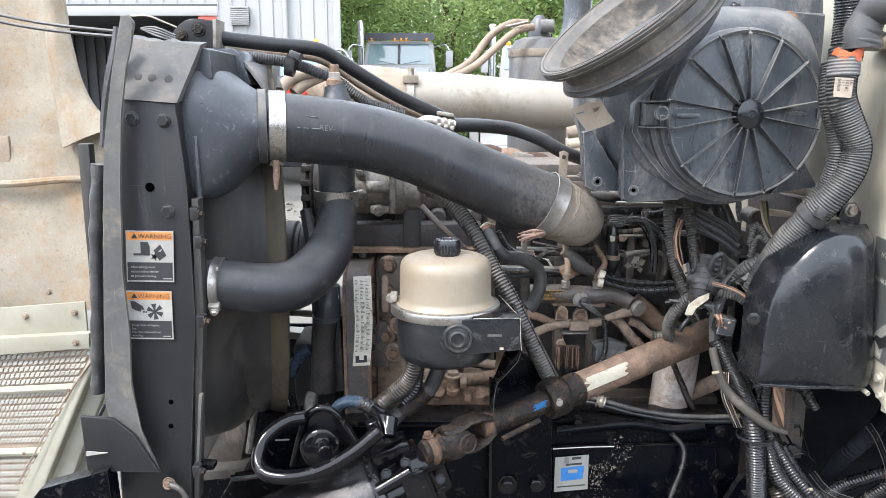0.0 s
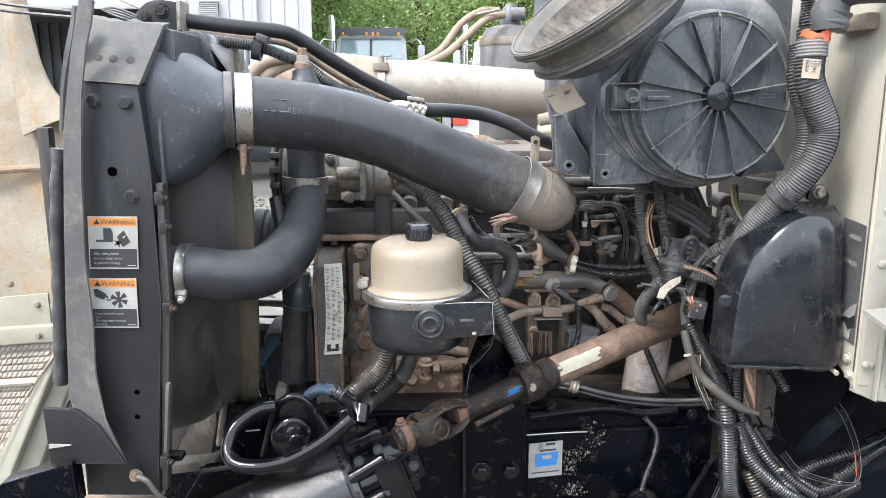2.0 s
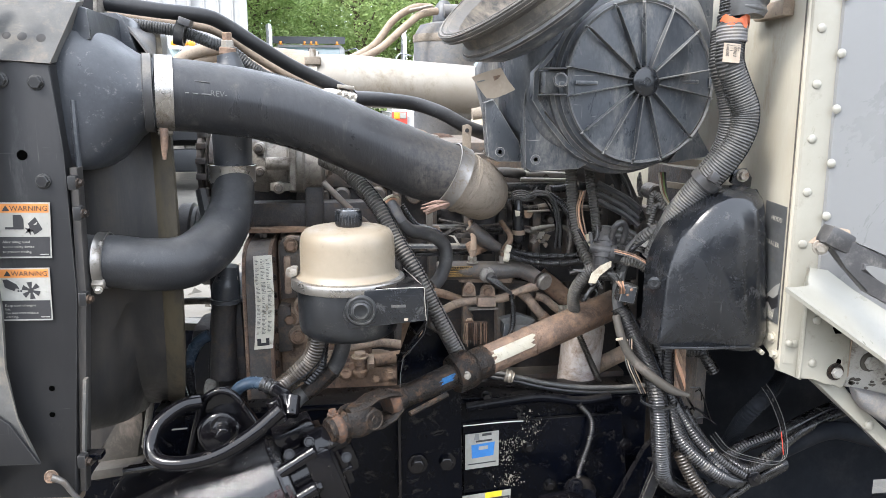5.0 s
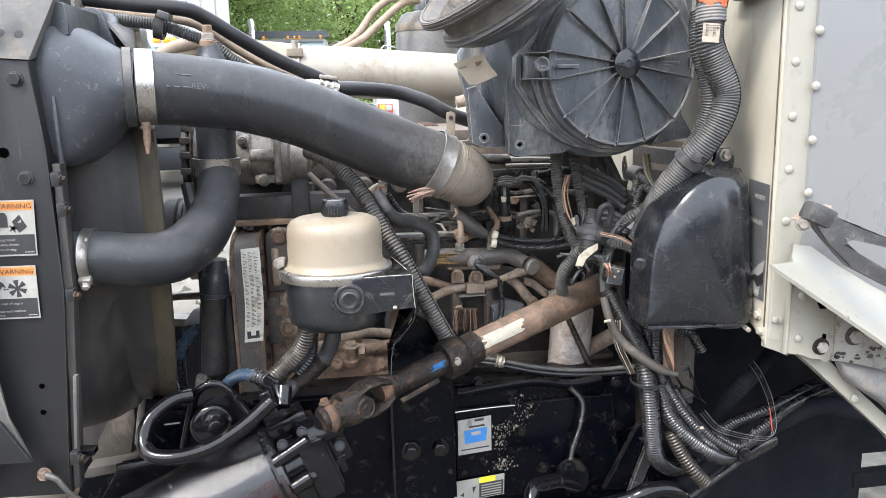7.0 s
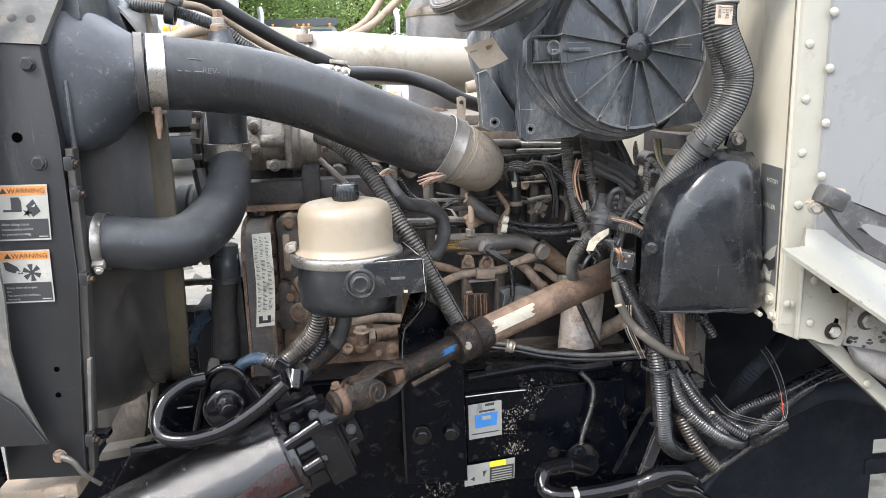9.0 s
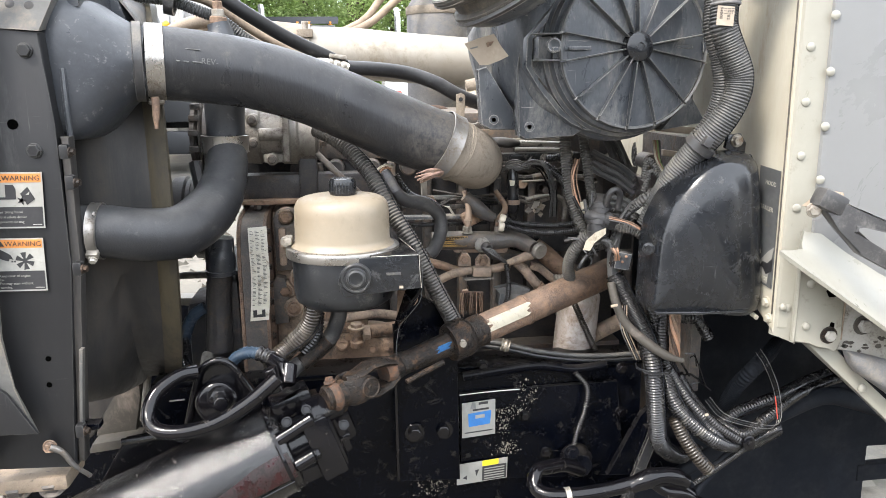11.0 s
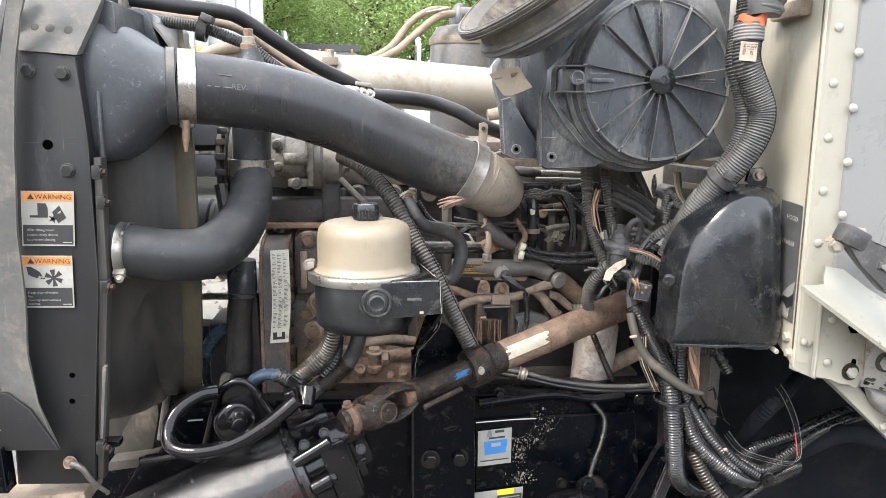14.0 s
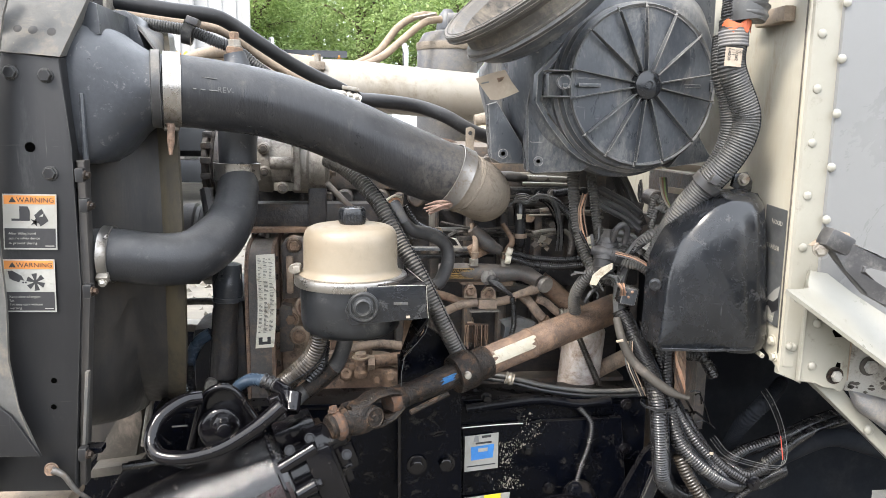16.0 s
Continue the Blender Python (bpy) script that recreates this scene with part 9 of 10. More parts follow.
part("far_skin", box(B(), (1.5, 2.56, 1.7), (1.6, 0.03, 1.6), bev=0.01), "white_paint", cab)
part("rear_skin", box(B(), (2.3, 1.82, 1.7), (0.03, 1.46, 1.6), bev=0.01), "white_paint", cab)
part("front_skin", box(B(), (0.72, 1.82, 2.29), (0.03, 1.46, 0.42), bev=0.01), "white_paint", cab)
rv = None
zr = [1.598, 1.269]
step = (zr[0] - zr[1]) / 4
for col, (x, yy, zz) in enumerate(((0.719, 1.111, zr[0]), (0.749, 1.1025, 1.561))):
    for i in range(-5, 7):
        z = zz - step * i
        if z < (z0 + 0.02 if col == 0 else z0 + 0.22):
            continue
        if rv is None:
            rv = finish(lathe(B(), [(0.0072, -0.001), (0.0068, 0.0012), (0.0048, 0.0026), (0.0, 0.0032)], (0, 0, 0), (0, -1, 0), 18), "rivet", "white_paint")
        ob = new("rivet", rv)
        ob.parent, ob.matrix_parent_inverse = cab, Matrix.Translation(-Vector(cab.location))
        ob.location = (x, yy, z)
# lower flange, ledge and brackets
part("lower_post", plate(B(), [(0.7012, 1.1185, 1.2), (0.735, 1.108, 1.2), (0.736, 1.108, 1.043), (0.722, 1.11, 1.05), (0.711, 1.113, 1.056), (0.7012, 1.1185, 1.057)], (0, 0.012, 0), 0.002), "white_paint", cab)
led = []
for f in (0.0, 0.12, 0.3, 0.55, 1.0):
    front = Vector((0.647, 1.03, 1.221)).lerp(Vector((0.925, 1.03, 1.029)), f)
    fold = Vector((0.717, 1.084, 1.212)).lerp(Vector((0.957, 1.084, 1.078)), f)
    rim = Vector((0.722, 1.09, 1.236)).lerp(Vector((0.966, 1.09, 1.104)), f) + Vector((0, 0, 0.012 * math.sin(math.pi * min(1.0, f * 3))))
    mid = front.lerp(fold, 0.55) + Vector((0, 0.004, -0.004))
    soft_ = fold + Vector((-0.004, -0.008, -0.001))
    led.append([front, mid, soft_, fold + Vector((0, 0.001, 0.006)), rim, rim + Vector((0, 0.006, -0.002)), fold + Vector((0, 0.012, -0.01)), mid + Vector((0, 0.004, -0.009)), front + Vector((0.001, 0.002, -0.007))])
part("ledge", loft(B(), led), "white_paint", cab, "bright white folded ledge", 50)
bp_ = part("bracket_plate", plate(B(), [(0.726, 1.098, 1.175), (0.809, 1.098, 1.122), (0.808, 1.098, 1.05), (0.806, 1.098, 1.036), (0.8, 1.098, 1.031), (0.789, 1.098, 1.034), (0.77, 1.098, 1.043), (0.755, 1.098, 1.047), (0.724, 1.098, 1.05)], (0, 0.008, 0), 0.003), "white_paint", cab, "white bracket plate with scuffed bolts")
part("bend", tube(B(), [(0.727, 1.098, 1.172), (0.7265, 1.098, 1.11), (0.725, 1.098, 1.052)], 0.0025, 8, 0.02), "white_paint", bp_)
part("shadow_slot", tube(B(), [(0.8115, 1.1, 1.12), (0.81, 1.1, 1.05)], 0.0015, 6, 0.03), "brown_pipe", bp_)
part("hole", lathe(B(), [(0.0115, 0), (0.0108, 0.0006)], (0.786, 1.0975, 1.134), (0, -1, 0), 6), "void", bp_)
for p in ((0.747, 1.097, 1.148), (0.745, 1.097, 1.077)):
    part("rivet", lathe(B(), [(0.0072, -0.001), (0.0068, 0.002), (0.0045, 0.004), (0.0, 0.0048)], p, (0, -1, 0), 18), "white_paint", bp_)
part("rivet", lathe(B(), [(0.0065, -0.001), (0.006, 0.002), (0.004, 0.0036), (0.0, 0.0044)], (0.7085, 1.107, 1.108), (0, -1, 0), 18), "white_paint", cab)
part("slot", plate(B(), [(0.7885, 1.0972, 1.082), (0.7945, 1.0972, 1.08), (0.7945, 1.0972, 1.06), (0.782, 1.0972, 1.06)], (0, 0.001, 0), 0), "void", bp_)
part("washer", lathe(B(), [(0.0145, 0), (0.0142, 0.002), (0.009, 0.0024)], (0.786, 1.0975, 1.06), (0, -1, 0), 24), "shaft_dark", bp_)
part("bolt", bolt(B(), (0.786, 1.0955, 1.06), (0, -1, 0), 0.0095, 0.008, 0), "chipped", bp_)
cb_ = part("chipped_bracket", plate(B(), [(0.811, 1.106, 1.121), (0.908, 1.104, 1.06), (0.989, 1.104, 1.004), (0.996, 1.104, 0.935), (0.93, 1.104, 0.995), (0.912, 1.104, 1.006), (0.873, 1.104, 1.018), (0.812, 1.106, 1.03)], (0, 0.012, 0), 0.002), "chipped", cab, "chipped rusty hinge bracket")
rngc = random.Random(31)
for cx, cz, n_, sp_ in ((0.845, 1.032, 9, 0.022), (0.9, 1.045, 7, 0.012), (0.875, 1.083, 4, 0.01), (0.822, 1.04, 4, 0.006)):
    for _ in range(n_):
        o_ = Vector((cx + rngc.gauss(0, sp_), 1.1036, cz + rngc.gauss(0, sp_ * 0.3)))
        r_ = rngc.uniform(0.002, 0.006)
        part("paint_chip", plate(B(), [o_ + Vector((math.cos(k * 0.9) * r_ * rngc.uniform(0.6, 1.7), 0, math.sin(k * 0.9) * r_ * rngc.uniform(0.4, 0.9))) for k in range(7)], (0, 0.001, 0), 0), "frame_tan", cb_)
part("washer", lathe(B(), [(0.0165, 0), (0.016, 0.0024), (0.01, 0.003)], (0.849, 1.104, 1.072), (0, -1, 0), 24), "frame_tan", cb_)
part("bolt", bolt(B(), (0.849, 1.102, 1.072), (0, -1, 0), 0.0115, 0.01, 0), "chipped", cb_)
pan_ = [Vector(p) for p in ((0.821, 1.096, 1.03), (0.85, 1.096, 1.024), (0.901, 1.096, 1.01), (0.98, 1.096, 0.965), (0.992, 1.096, 0.872), (0.95, 1.096, 0.909), (0.907, 1.096, 0.948), (0.87, 1.096, 0.974), (0.845, 1.096, 0.99), (0.83, 1.096, 1.008))]
pc_ = sum(pan_, Vector()) / len(pan_)
part("hinge_pan", loft(B(), [[p + Vector((0, 0.014, 0)) for p in pan_], pan_, [p.lerp(pc_, 0.12) + Vector((0, -0.008, 0)) for p in pan_], [p.lerp(pc_, 0.35) + Vector((0, -0.013, 0)) for p in pan_], [p.lerp(pc_, 0.8) + Vector((0, -0.015, 0)) for p in pan_]]), "tank_far", cab, "speckled grey hinge pan", 60)
part("arch_edge", plate(B(), [(0.757, 1.116, 1.042), (0.816, 1.116, 1.03), (0.844, 1.116, 0.997), (0.927, 1.114, 0.922), (1.012, 1.112, 0.846), (1.018, 1.112, 0.792), (0.931, 1.114, 0.885), (0.872, 1.116, 0.94)], (0, 0.02, 0), 0.003), "white_paint", cab, "white wheel-arch edge")
part("rivet", lathe(B(), [(0.0085, -0.001), (0.008, 0.002), (0.005, 0.004), (0.0, 0.005)], (0.869, 1.114, 0.956), (0, -1, 0), 18), "white_paint", cab)

lt = thing("hood_latch", (0.716, 1.03, 1.287), "black rubber hood latch strap on a bolted bracket", "latch")
part("bracket", plate(B(), [(0.695, 1.05, 1.282), (0.73, 1.055, 1.305), (0.758, 1.055, 1.3), (0.759, 1.05, 1.288), (0.726, 1.045, 1.279), (0.709, 1.045, 1.276)], (0, 0.01, 0), 0.002), "brown_pipe", lt)
part("head", box(B(), (0.719, 1.03, 1.292), (0.045, 0.03, 0.03), (0, 25, 0), 0.008), "rubber", lt)
part("bolt", bolt(B(), (0.699, 1.035, 1.279), (-0.3, -1, 0), 0.0085, 0.008), "zinc", lt)
part("strap", plate(B(), [(0.709, 1.025, 1.279), (0.722, 1.025, 1.298), (0.736, 1.02, 1.293), (0.766, 1, 1.275), (0.851, 0.97, 1.239), (0.853, 0.97, 1.229), (0.757, 1, 1.26), (0.746, 1, 1.26), (0.745, 1, 1.25), (0.764, 1, 1.237), (0.859, 0.97, 1.181), (0.863, 0.97, 1.156), (0.755, 1, 1.217), (0.731, 1.02, 1.25)], (0, 0.014, 0), 0.004), "rubber", lt)

# ---- black moulded harness cover ----
hcov = thing("harness_cover", (0.569, 1.15, 1.221), "shiny black moulded harness cover with rounded top", "cover")


def cover_shell():
    rim = [(0.497, 1.19, 1.099), (0.517, 1.19, 1.097), (0.607, 1.19, 1.093), (0.699, 1.19, 1.089), (0.695, 1.19, 1.212), (0.686, 1.19, 1.318), (0.674, 1.19, 1.346), (0.651, 1.19, 1.354), (0.617, 1.19, 1.352), (0.574, 1.19, 1.336), (0.538, 1.19, 1.304), (0.512, 1.19, 1.261), (0.501, 1.19, 1.223), (0.499, 1.19, 1.156)]
    face = [(0.494, 1.125, 1.109), (0.511, 1.125, 1.105), (0.576, 1.125, 1.102), (0.647, 1.125, 1.101), (0.639, 1.125, 1.207), (0.632, 1.125, 1.29), (0.622, 1.125, 1.318), (0.606, 1.125, 1.331), (0.582, 1.125, 1.333), (0.556, 1.125, 1.315), (0.534, 1.125, 1.285), (0.518, 1.125, 1.249), (0.51, 1.125, 1.212), (0.502, 1.125, 1.163)]
    a, b = curve_points(rim + rim[:1], 6)[:-1], curve_points(face + face[:1], 6)[:-1]
    c = Vector((0.565, 1.12, 1.209))
    loops = [[p + Vector((0, 0.015, 0)) for p in a]]
    for k in range(8):
        t = k / 7
        # quarter-round from the rim to the face
        out, back = math.cos(t * math.pi / 2), 1 - math.sin(t * math.pi / 2)
        loops.append([Vector((q.x + (p.x - q.x) * out, q.y + (p.y - q.y) * back, q.z + (p.z - q.z) * out)) for p, q in zip(a, b)])
    for f, d in ((0.9, 0.005), (0.78, 0.009), (0.6, 0.013), (0.4, 0.0155), (0.1, 0.017)):
        loops.append([Vector((c.x + (q.x - c.x) * f, q.y - d, c.z + (q.z - c.z) * f)) for q in b])
    return loft(B(), loops)


part("shell", cover_shell(), "cover", hcov, "", 85)
part("bottom_lip", plate(B(), [(0.495, 1.14, 1.106), (0.501, 1.122, 1.105), (0.571, 1.116, 1.103), (0.651, 1.122, 1.101), (0.684, 1.16, 1.095)], (0, 0.0, -0.004), 0.001), "cover", hcov)
part("back_lip", plate(B(), [(0.677, 1.205, 1.34), (0.69, 1.205, 1.346), (0.704, 1.205, 1.321), (0.712, 1.205, 1.189), (0.712, 1.205, 1.073), (0.7, 1.205, 1.073)], (0, 0.01, 0), 0.003), "cover", hcov)
part("top_tab", plate(B(), [(0.639, 1.2, 1.359), (0.644, 1.2, 1.38), (0.666, 1.2, 1.382), (0.676, 1.2, 1.366), (0.674, 1.2, 1.34)], (0, 0.008, 0), 0.003), "cover", hcov)
part("bolt", bolt(B(), (0.658, 1.2, 1.37), (0, -1, 0), 0.008, 0.009), "zinc", hcov)
part("knob", lathe(B(), [(0.01, 0), (0.01, 0.003), (0.006, 0.004), (0.005, 0.002)], (0.494, 1.148, 1.204), (-0.4, -1, 0), 20), "cover", hcov)
part("wing_nut", box(B(), (0.688, 1.18, 1.106), (0.018, 0.014, 0.018), (0, 30, 0), 0.005), "shaft_dark", hcov)

# ---- wiring harness ----
rib = dict(pitch=0.0044, depth=0.0019)
conduit([(0.6, 1.16, 1.62), (0.6, 1.155, 1.594), (0.597, 1.15, 1.551), (0.611, 1.15, 1.517), (0.629, 1.15, 1.474), (0.623, 1.15, 1.435), (0.603, 1.16, 1.394), (0.578, 1.18, 1.356), (0.556, 1.2, 1.317), (0.543, 1.22, 1.276), (0.525, 1.23, 1.225)], 0.0215, "thick grey corrugated harness conduit down the firewall", "conduit_grey", sides=22, **rib)
conduit([(0.6, 1.19, 1.598), (0.596, 1.18, 1.545), (0.611, 1.18, 1.501), (0.618, 1.18, 1.456), (0.612, 1.19, 1.411), (0.591, 1.2, 1.373)], 0.0165, "grey corrugated conduit behind the thick one", "conduit_grey", **rib)
conduit([(0.606, 1.16, 1.695), (0.608, 1.16, 1.654), (0.606, 1.158, 1.624)], 0.0255, "black corrugated conduit entering from above", "conduit", sides=22, **rib)
solid("conduit_elbow", tube(B(), [(0.617, 1.15, 1.62), (0.616, 1.15, 1.64), (0.624, 1.15, 1.668), (0.64, 1.13, 1.681), (0.678, 1.1, 1.681)], 0.029, 24, 0.01), "conduit_grey", "grey smooth conduit elbow at the cab corner", "conduit")
solid("conduit_cuff", tube(B(), [(0.621, 1.15, 1.644), (0.617, 1.15, 1.62)], 0.0305, 24, ribs=(0.014, 0.003)), "conduit_grey", "ribbed cuff below the conduit elbow", "conduit")
bm = B()
rng = random.Random(17)
strip = []
for i in range(15):
    a = radians(-165 + 11.5 * i)
    lo, hi = 1.604 + 0.004 * math.sin(i * 1.3) + rng.uniform(-0.002, 0.002), 1.6165 + 0.003 * math.sin(i * 0.8) + rng.uniform(-0.002, 0.002)
    if i in (0, 14):
        lo, hi = 1.6095, 1.612
    strip.append([Vector((0.6005 + rr * math.cos(a), 1.155 + rr * math.sin(a), z)) for rr, z in ((0.0243, lo), (0.0246, (lo + hi) / 2), (0.0243, hi), (0.0236, hi), (0.0236, lo))])
solid("orange_tape", loft(bm, strip), "tape", "torn scrap of orange tape stuck on the conduit", "tape")
solid("clear_tape", tube(B(), [(0.599, 1.154, 1.606), (0.599, 1.152, 1.579)], 0.0232, 20, ribs=(0.0049, 0.001)), "tank_far", "pale tape wrapped round the conduit", "tape")


def tag_label():
    s_ = Sheet((0.573, 1.126, 1.549), (0.6, 1.126, 1.547), (0.574, 1.126, 1.577))
    d = thing("harness_tag", (0.573, 1.126, 1.549), "white harness tag printed with part numbers", "label")
    part("sheet", s_.quad(B(), 0, 0, 1, 1, 0.001), "sticker_tan", d)
    for words, a in (("16-", 0.8), ("10382", 0.58), ("111", 0.36), ("04000", 0.14)):
        part("print", letters(words, s_.spot(a, 0.94 if words != "16-" else 0.96, 0.001), -s_.u, s_.r, 0.185 * s_.r.length), "label_black", d)


tag_label()
cb = thing("conduit_clip", (0.579, 1.17, 1.368), "black plastic clip round the conduit", "clip")
part("loop", lathe(B(), [(0.022, -0.007), (0.0255, -0.007), (0.0255, 0.007), (0.022, 0.007)], (0.584, 1.175, 1.366), Vector((0.601, 1.165, 1.389)) - Vector((0.569, 1.19, 1.341)), 26, closed=False), "rubber", cb)
part("lock", box(B(), (0.581, 1.145, 1.373), (0.014, 0.012, 0.016), (0, 30, 0), 0.002), "rubber", cb)
# bundle between conduit and engine
conduit([(0.418, 1.4, 1.431), (0.42, 1.39, 1.369), (0.422, 1.37, 1.296), (0.428, 1.34, 1.237), (0.44, 1.31, 1.2)], 0.0115, "black corrugated conduit dropping behind the air cleaner", "conduit_dusty")
conduit([(0.459, 1.42, 1.431), (0.461, 1.41, 1.368), (0.464, 1.39, 1.315), (0.467, 1.37, 1.264), (0.466, 1.34, 1.226)], 0.0095, "black corrugated conduit dropping behind the air cleaner", "conduit_dusty")
wire([(0.437, 1.36, 1.329), (0.426, 1.35, 1.299), (0.426, 1.33, 1.265), (0.432, 1.31, 1.242)], 0.0018, "orange_wire", "bare orange copper wire")
wire([(0.434, 1.365, 1.331), (0.424, 1.355, 1.298), (0.424, 1.335, 1.264), (0.43, 1.315, 1.241)], 0.0016, "rust", "dull red copper wire")
wire([(0.441, 1.36, 1.331), (0.432, 1.35, 1.299), (0.433, 1.33, 1.265), (0.436, 1.31, 1.24)], 0.0015, "shaft", "bare pale copper wire")
solid("wire_lug", box(B(), (0.433, 1.3, 1.249), (0.012, 0.006, 0.022), (0, -15, 0), 0.002), "paper", "pale crimp lug on a wire", "connector")
wire([(0.524, 1.5, 1.379), (0.54, 1.5, 1.35), (0.561, 1.5, 1.304), (0.579, 1.48, 1.248)], 0.008, "rubber", "thick dark cable behind the harness", name="cable")
wire([(0.545, 1.52, 1.384), (0.556, 1.5, 1.356), (0.579, 1.49, 1.305), (0.596, 1.47, 1.255)], 0.009, "rubber", "thick dark cable behind the harness", name="cable")
wire([(0.539, 1.46, 1.359), (0.559, 1.46, 1.325), (0.578, 1.45, 1.27)], 0.003, "plastic_worn", "pale worn edge of a cable", name="cable")
for k, (x0, y0, m_) in enumerate(((1.46, 0.0, "rubber_worn"), (1.44, 0.012, "conduit_dusty"), (1.47, -0.014, "rubber_worn"), (1.43, 0.02, "conduit_grey"))):
    o = Vector((0, 0, y0))
    wire([Vector((0.496, 1.46, 1.314)) + o, Vector((0.522, 1.45, 1.3)) + o, Vector((0.548, 1.44, 1.286)) + o, Vector((0.57, 1.42, 1.266)) + o], 0.006, m_, "dark cable behind the harness joint", name="cable")
for k in range(5):
    o = Vector((0, 0.006 * k, -0.011 * k))
    wire([Vector((0.479, 1.4, 1.254)) + o, Vector((0.5, 1.38, 1.254)) + o, Vector((0.53, 1.37, 1.251)) + o, Vector((0.549, 1.36, 1.238)) + o], 0.0065, "rubber_worn" if k % 2 else "conduit_grey", "dark cable running into the harness joint", name="cable")
wire([(0.548, 1.27, 1.278), (0.509, 1.27, 1.248), (0.485, 1.27, 1.208), (0.478, 1.27, 1.157), (0.484, 1.27, 1.105)], 0.0105, "rubber_worn", "grey rubber cable crossing the harness", name="cable")
conduit([(0.464, 1.26, 1.225), (0.483, 1.25, 1.22), (0.504, 1.24, 1.216), (0.521, 1.23, 1.204)], 0.0095, "short black corrugated conduit at the joint", "conduit_dusty", pitch=0.0048)
conduit([(0.43, 1.36, 1.092), (0.415, 1.33, 1.133), (0.417, 1.31, 1.164), (0.431, 1.29, 1.194), (0.449, 1.27, 1.213)], 0.0115, "dark corrugated conduit curving into the joint", "conduit_dusty")
for k, (dz, m_) in enumerate(((0.0, "orange_wire"), (0.003, "shaft"), (-0.003, "rubber"))):
    wire([Vector((0.458, 1.24, 1.239)) + Vector((0, 0, dz)), Vector((0.485, 1.23, 1.233)) + Vector((0, 0, dz)), Vector((0.506, 1.22, 1.222)) + Vector((0, 0, dz)), (0.517, 1.22, 1.21)], 0.0012, m_, "loose coloured wire at the harness joint")
solid("paper_tie", plate(B(), [(0.452, 1.235, 1.223), (0.433, 1.235, 1.215), (0.418, 1.235, 1.202), (0.413, 1.235, 1.186), (0.425, 1.235, 1.184), (0.432, 1.235, 1.197), (0.452, 1.235, 1.213)], (0, 0.002, 0), 0), "paper", "torn cream paper tie on the harness", "tag")
jb = thing("splice_plug", (0.477, 1.24, 1.169), "black splice plug with orange wires", "connector")
part("body", box(B(), (0.486, 1.25, 1.163), (0.032, 0.03, 0.034), (0, 12, 0), 0.006), "black_paint", jb)
part("rim", box(B(), (0.484, 1.234, 1.164), (0.027, 0.004, 0.029), (0, 12, 0), 0.004), "plastic", jb)
for k in range(3):
    part("seal", cyl(B(), (0.476 + 0.007 * k, 1.234, 1.172 - 0.009 * (k % 2)), (0.475 + 0.006 * k, 1.228, 1.173 - 0.009 * (k % 2)), 0.0024, sides=12), "orange_wire", jb, "orange wire seal")
for k in range(4):
    part("wire", tube(B(), [Vector((0.456, 1.22, 1.191)) + Vector((0.004 * k, 0, 0)), Vector((0.462, 1.215, 1.182)) + Vector((0.002 * k, 0, 0)), Vector((0.465, 1.225, 1.168)) + Vector((0.003 * k, 0, 0))], 0.0014, 6, 0.004), "orange_wire" if k % 2 else "shaft", jb)
# knot of dark tape and ties
rng = random.Random(31)
tw = thing("tape_wrap", (0.45, 1.27, 1.19), "black cloth tape wound round the harness joint", "tape")
part("winding", tube(B(), [(0.462, 1.29, 1.268), (0.455, 1.275, 1.25), (0.45, 1.268, 1.232), (0.447, 1.266, 1.212), (0.452, 1.266, 1.192)], [0.011, 0.0165, 0.0195, 0.0185, 0.0125], 22, 0.004, wobble=0.13), "cloth_tape", tw)
part("winding", tube(B(), [(0.428, 1.275, 1.24), (0.446, 1.262, 1.236), (0.466, 1.258, 1.229), (0.482, 1.255, 1.22)], [0.009, 0.0135, 0.0145, 0.009], 20, 0.004, wobble=0.13), "cloth_tape", tw)
for k, (p, ax_, r_) in enumerate((((0.455, 1.274, 1.25), (-0.3, -0.5, -1), 0.0172), ((0.4495, 1.267, 1.228), (-0.15, -0.2, -1), 0.0205), ((0.447, 1.266, 1.21), (0.1, 0, -1), 0.019), ((0.459, 1.2595, 1.232), (1, -0.2, -0.35), 0.0152))):
    part("tape_turn", ring_band(B(), p, ax_, r_, 0.011, 0.0011, 26), "cloth_tape", tw)
part("wire_loop", tube(B(), [(0.458, 1.262, 1.255), (0.462, 1.252, 1.279), (0.472, 1.25, 1.287), (0.482, 1.254, 1.276), (0.48, 1.26, 1.252)], 0.0055, 12, 0.005), "cloth_tape", tw)
for k in range(30):
    p = Vector((0.454, 1.27, 1.218)) + Vector((rng.uniform(-0.03, 0.04), rng.uniform(-0.02, 0.03), rng.uniform(-0.05, 0.04)))
    q = p + Vector((rng.uniform(-0.04, 0.04), rng.uniform(-0.02, 0.02), rng.uniform(-0.04, 0.05)))
    wire([p, p.lerp(q, 0.5) + Vector((rng.uniform(-0.01, 0.01), -0.008, rng.uniform(-0.01, 0.01))), q], rng.choice((0.0013, 0.002, 0.003, 0.0042)), ("rubber", "gloss_black", "rubber_worn", "conduit")[k % 4], "dark taped wire in the harness joint", name="taped_wire")
conduit([(0.546, 1.24, 1.283), (0.526, 1.24, 1.273), (0.511, 1.25, 1.256), (0.502, 1.25, 1.237)], 0.011, "black corrugated conduit under the big conduit", "conduit_dusty")
conduit([(0.559, 1.25, 1.301), (0.537, 1.26, 1.314), (0.526, 1.26, 1.28)], 0.006, "thin corrugated conduit loop", "conduit_dusty", pitch=0.0042, depth=0.0012)
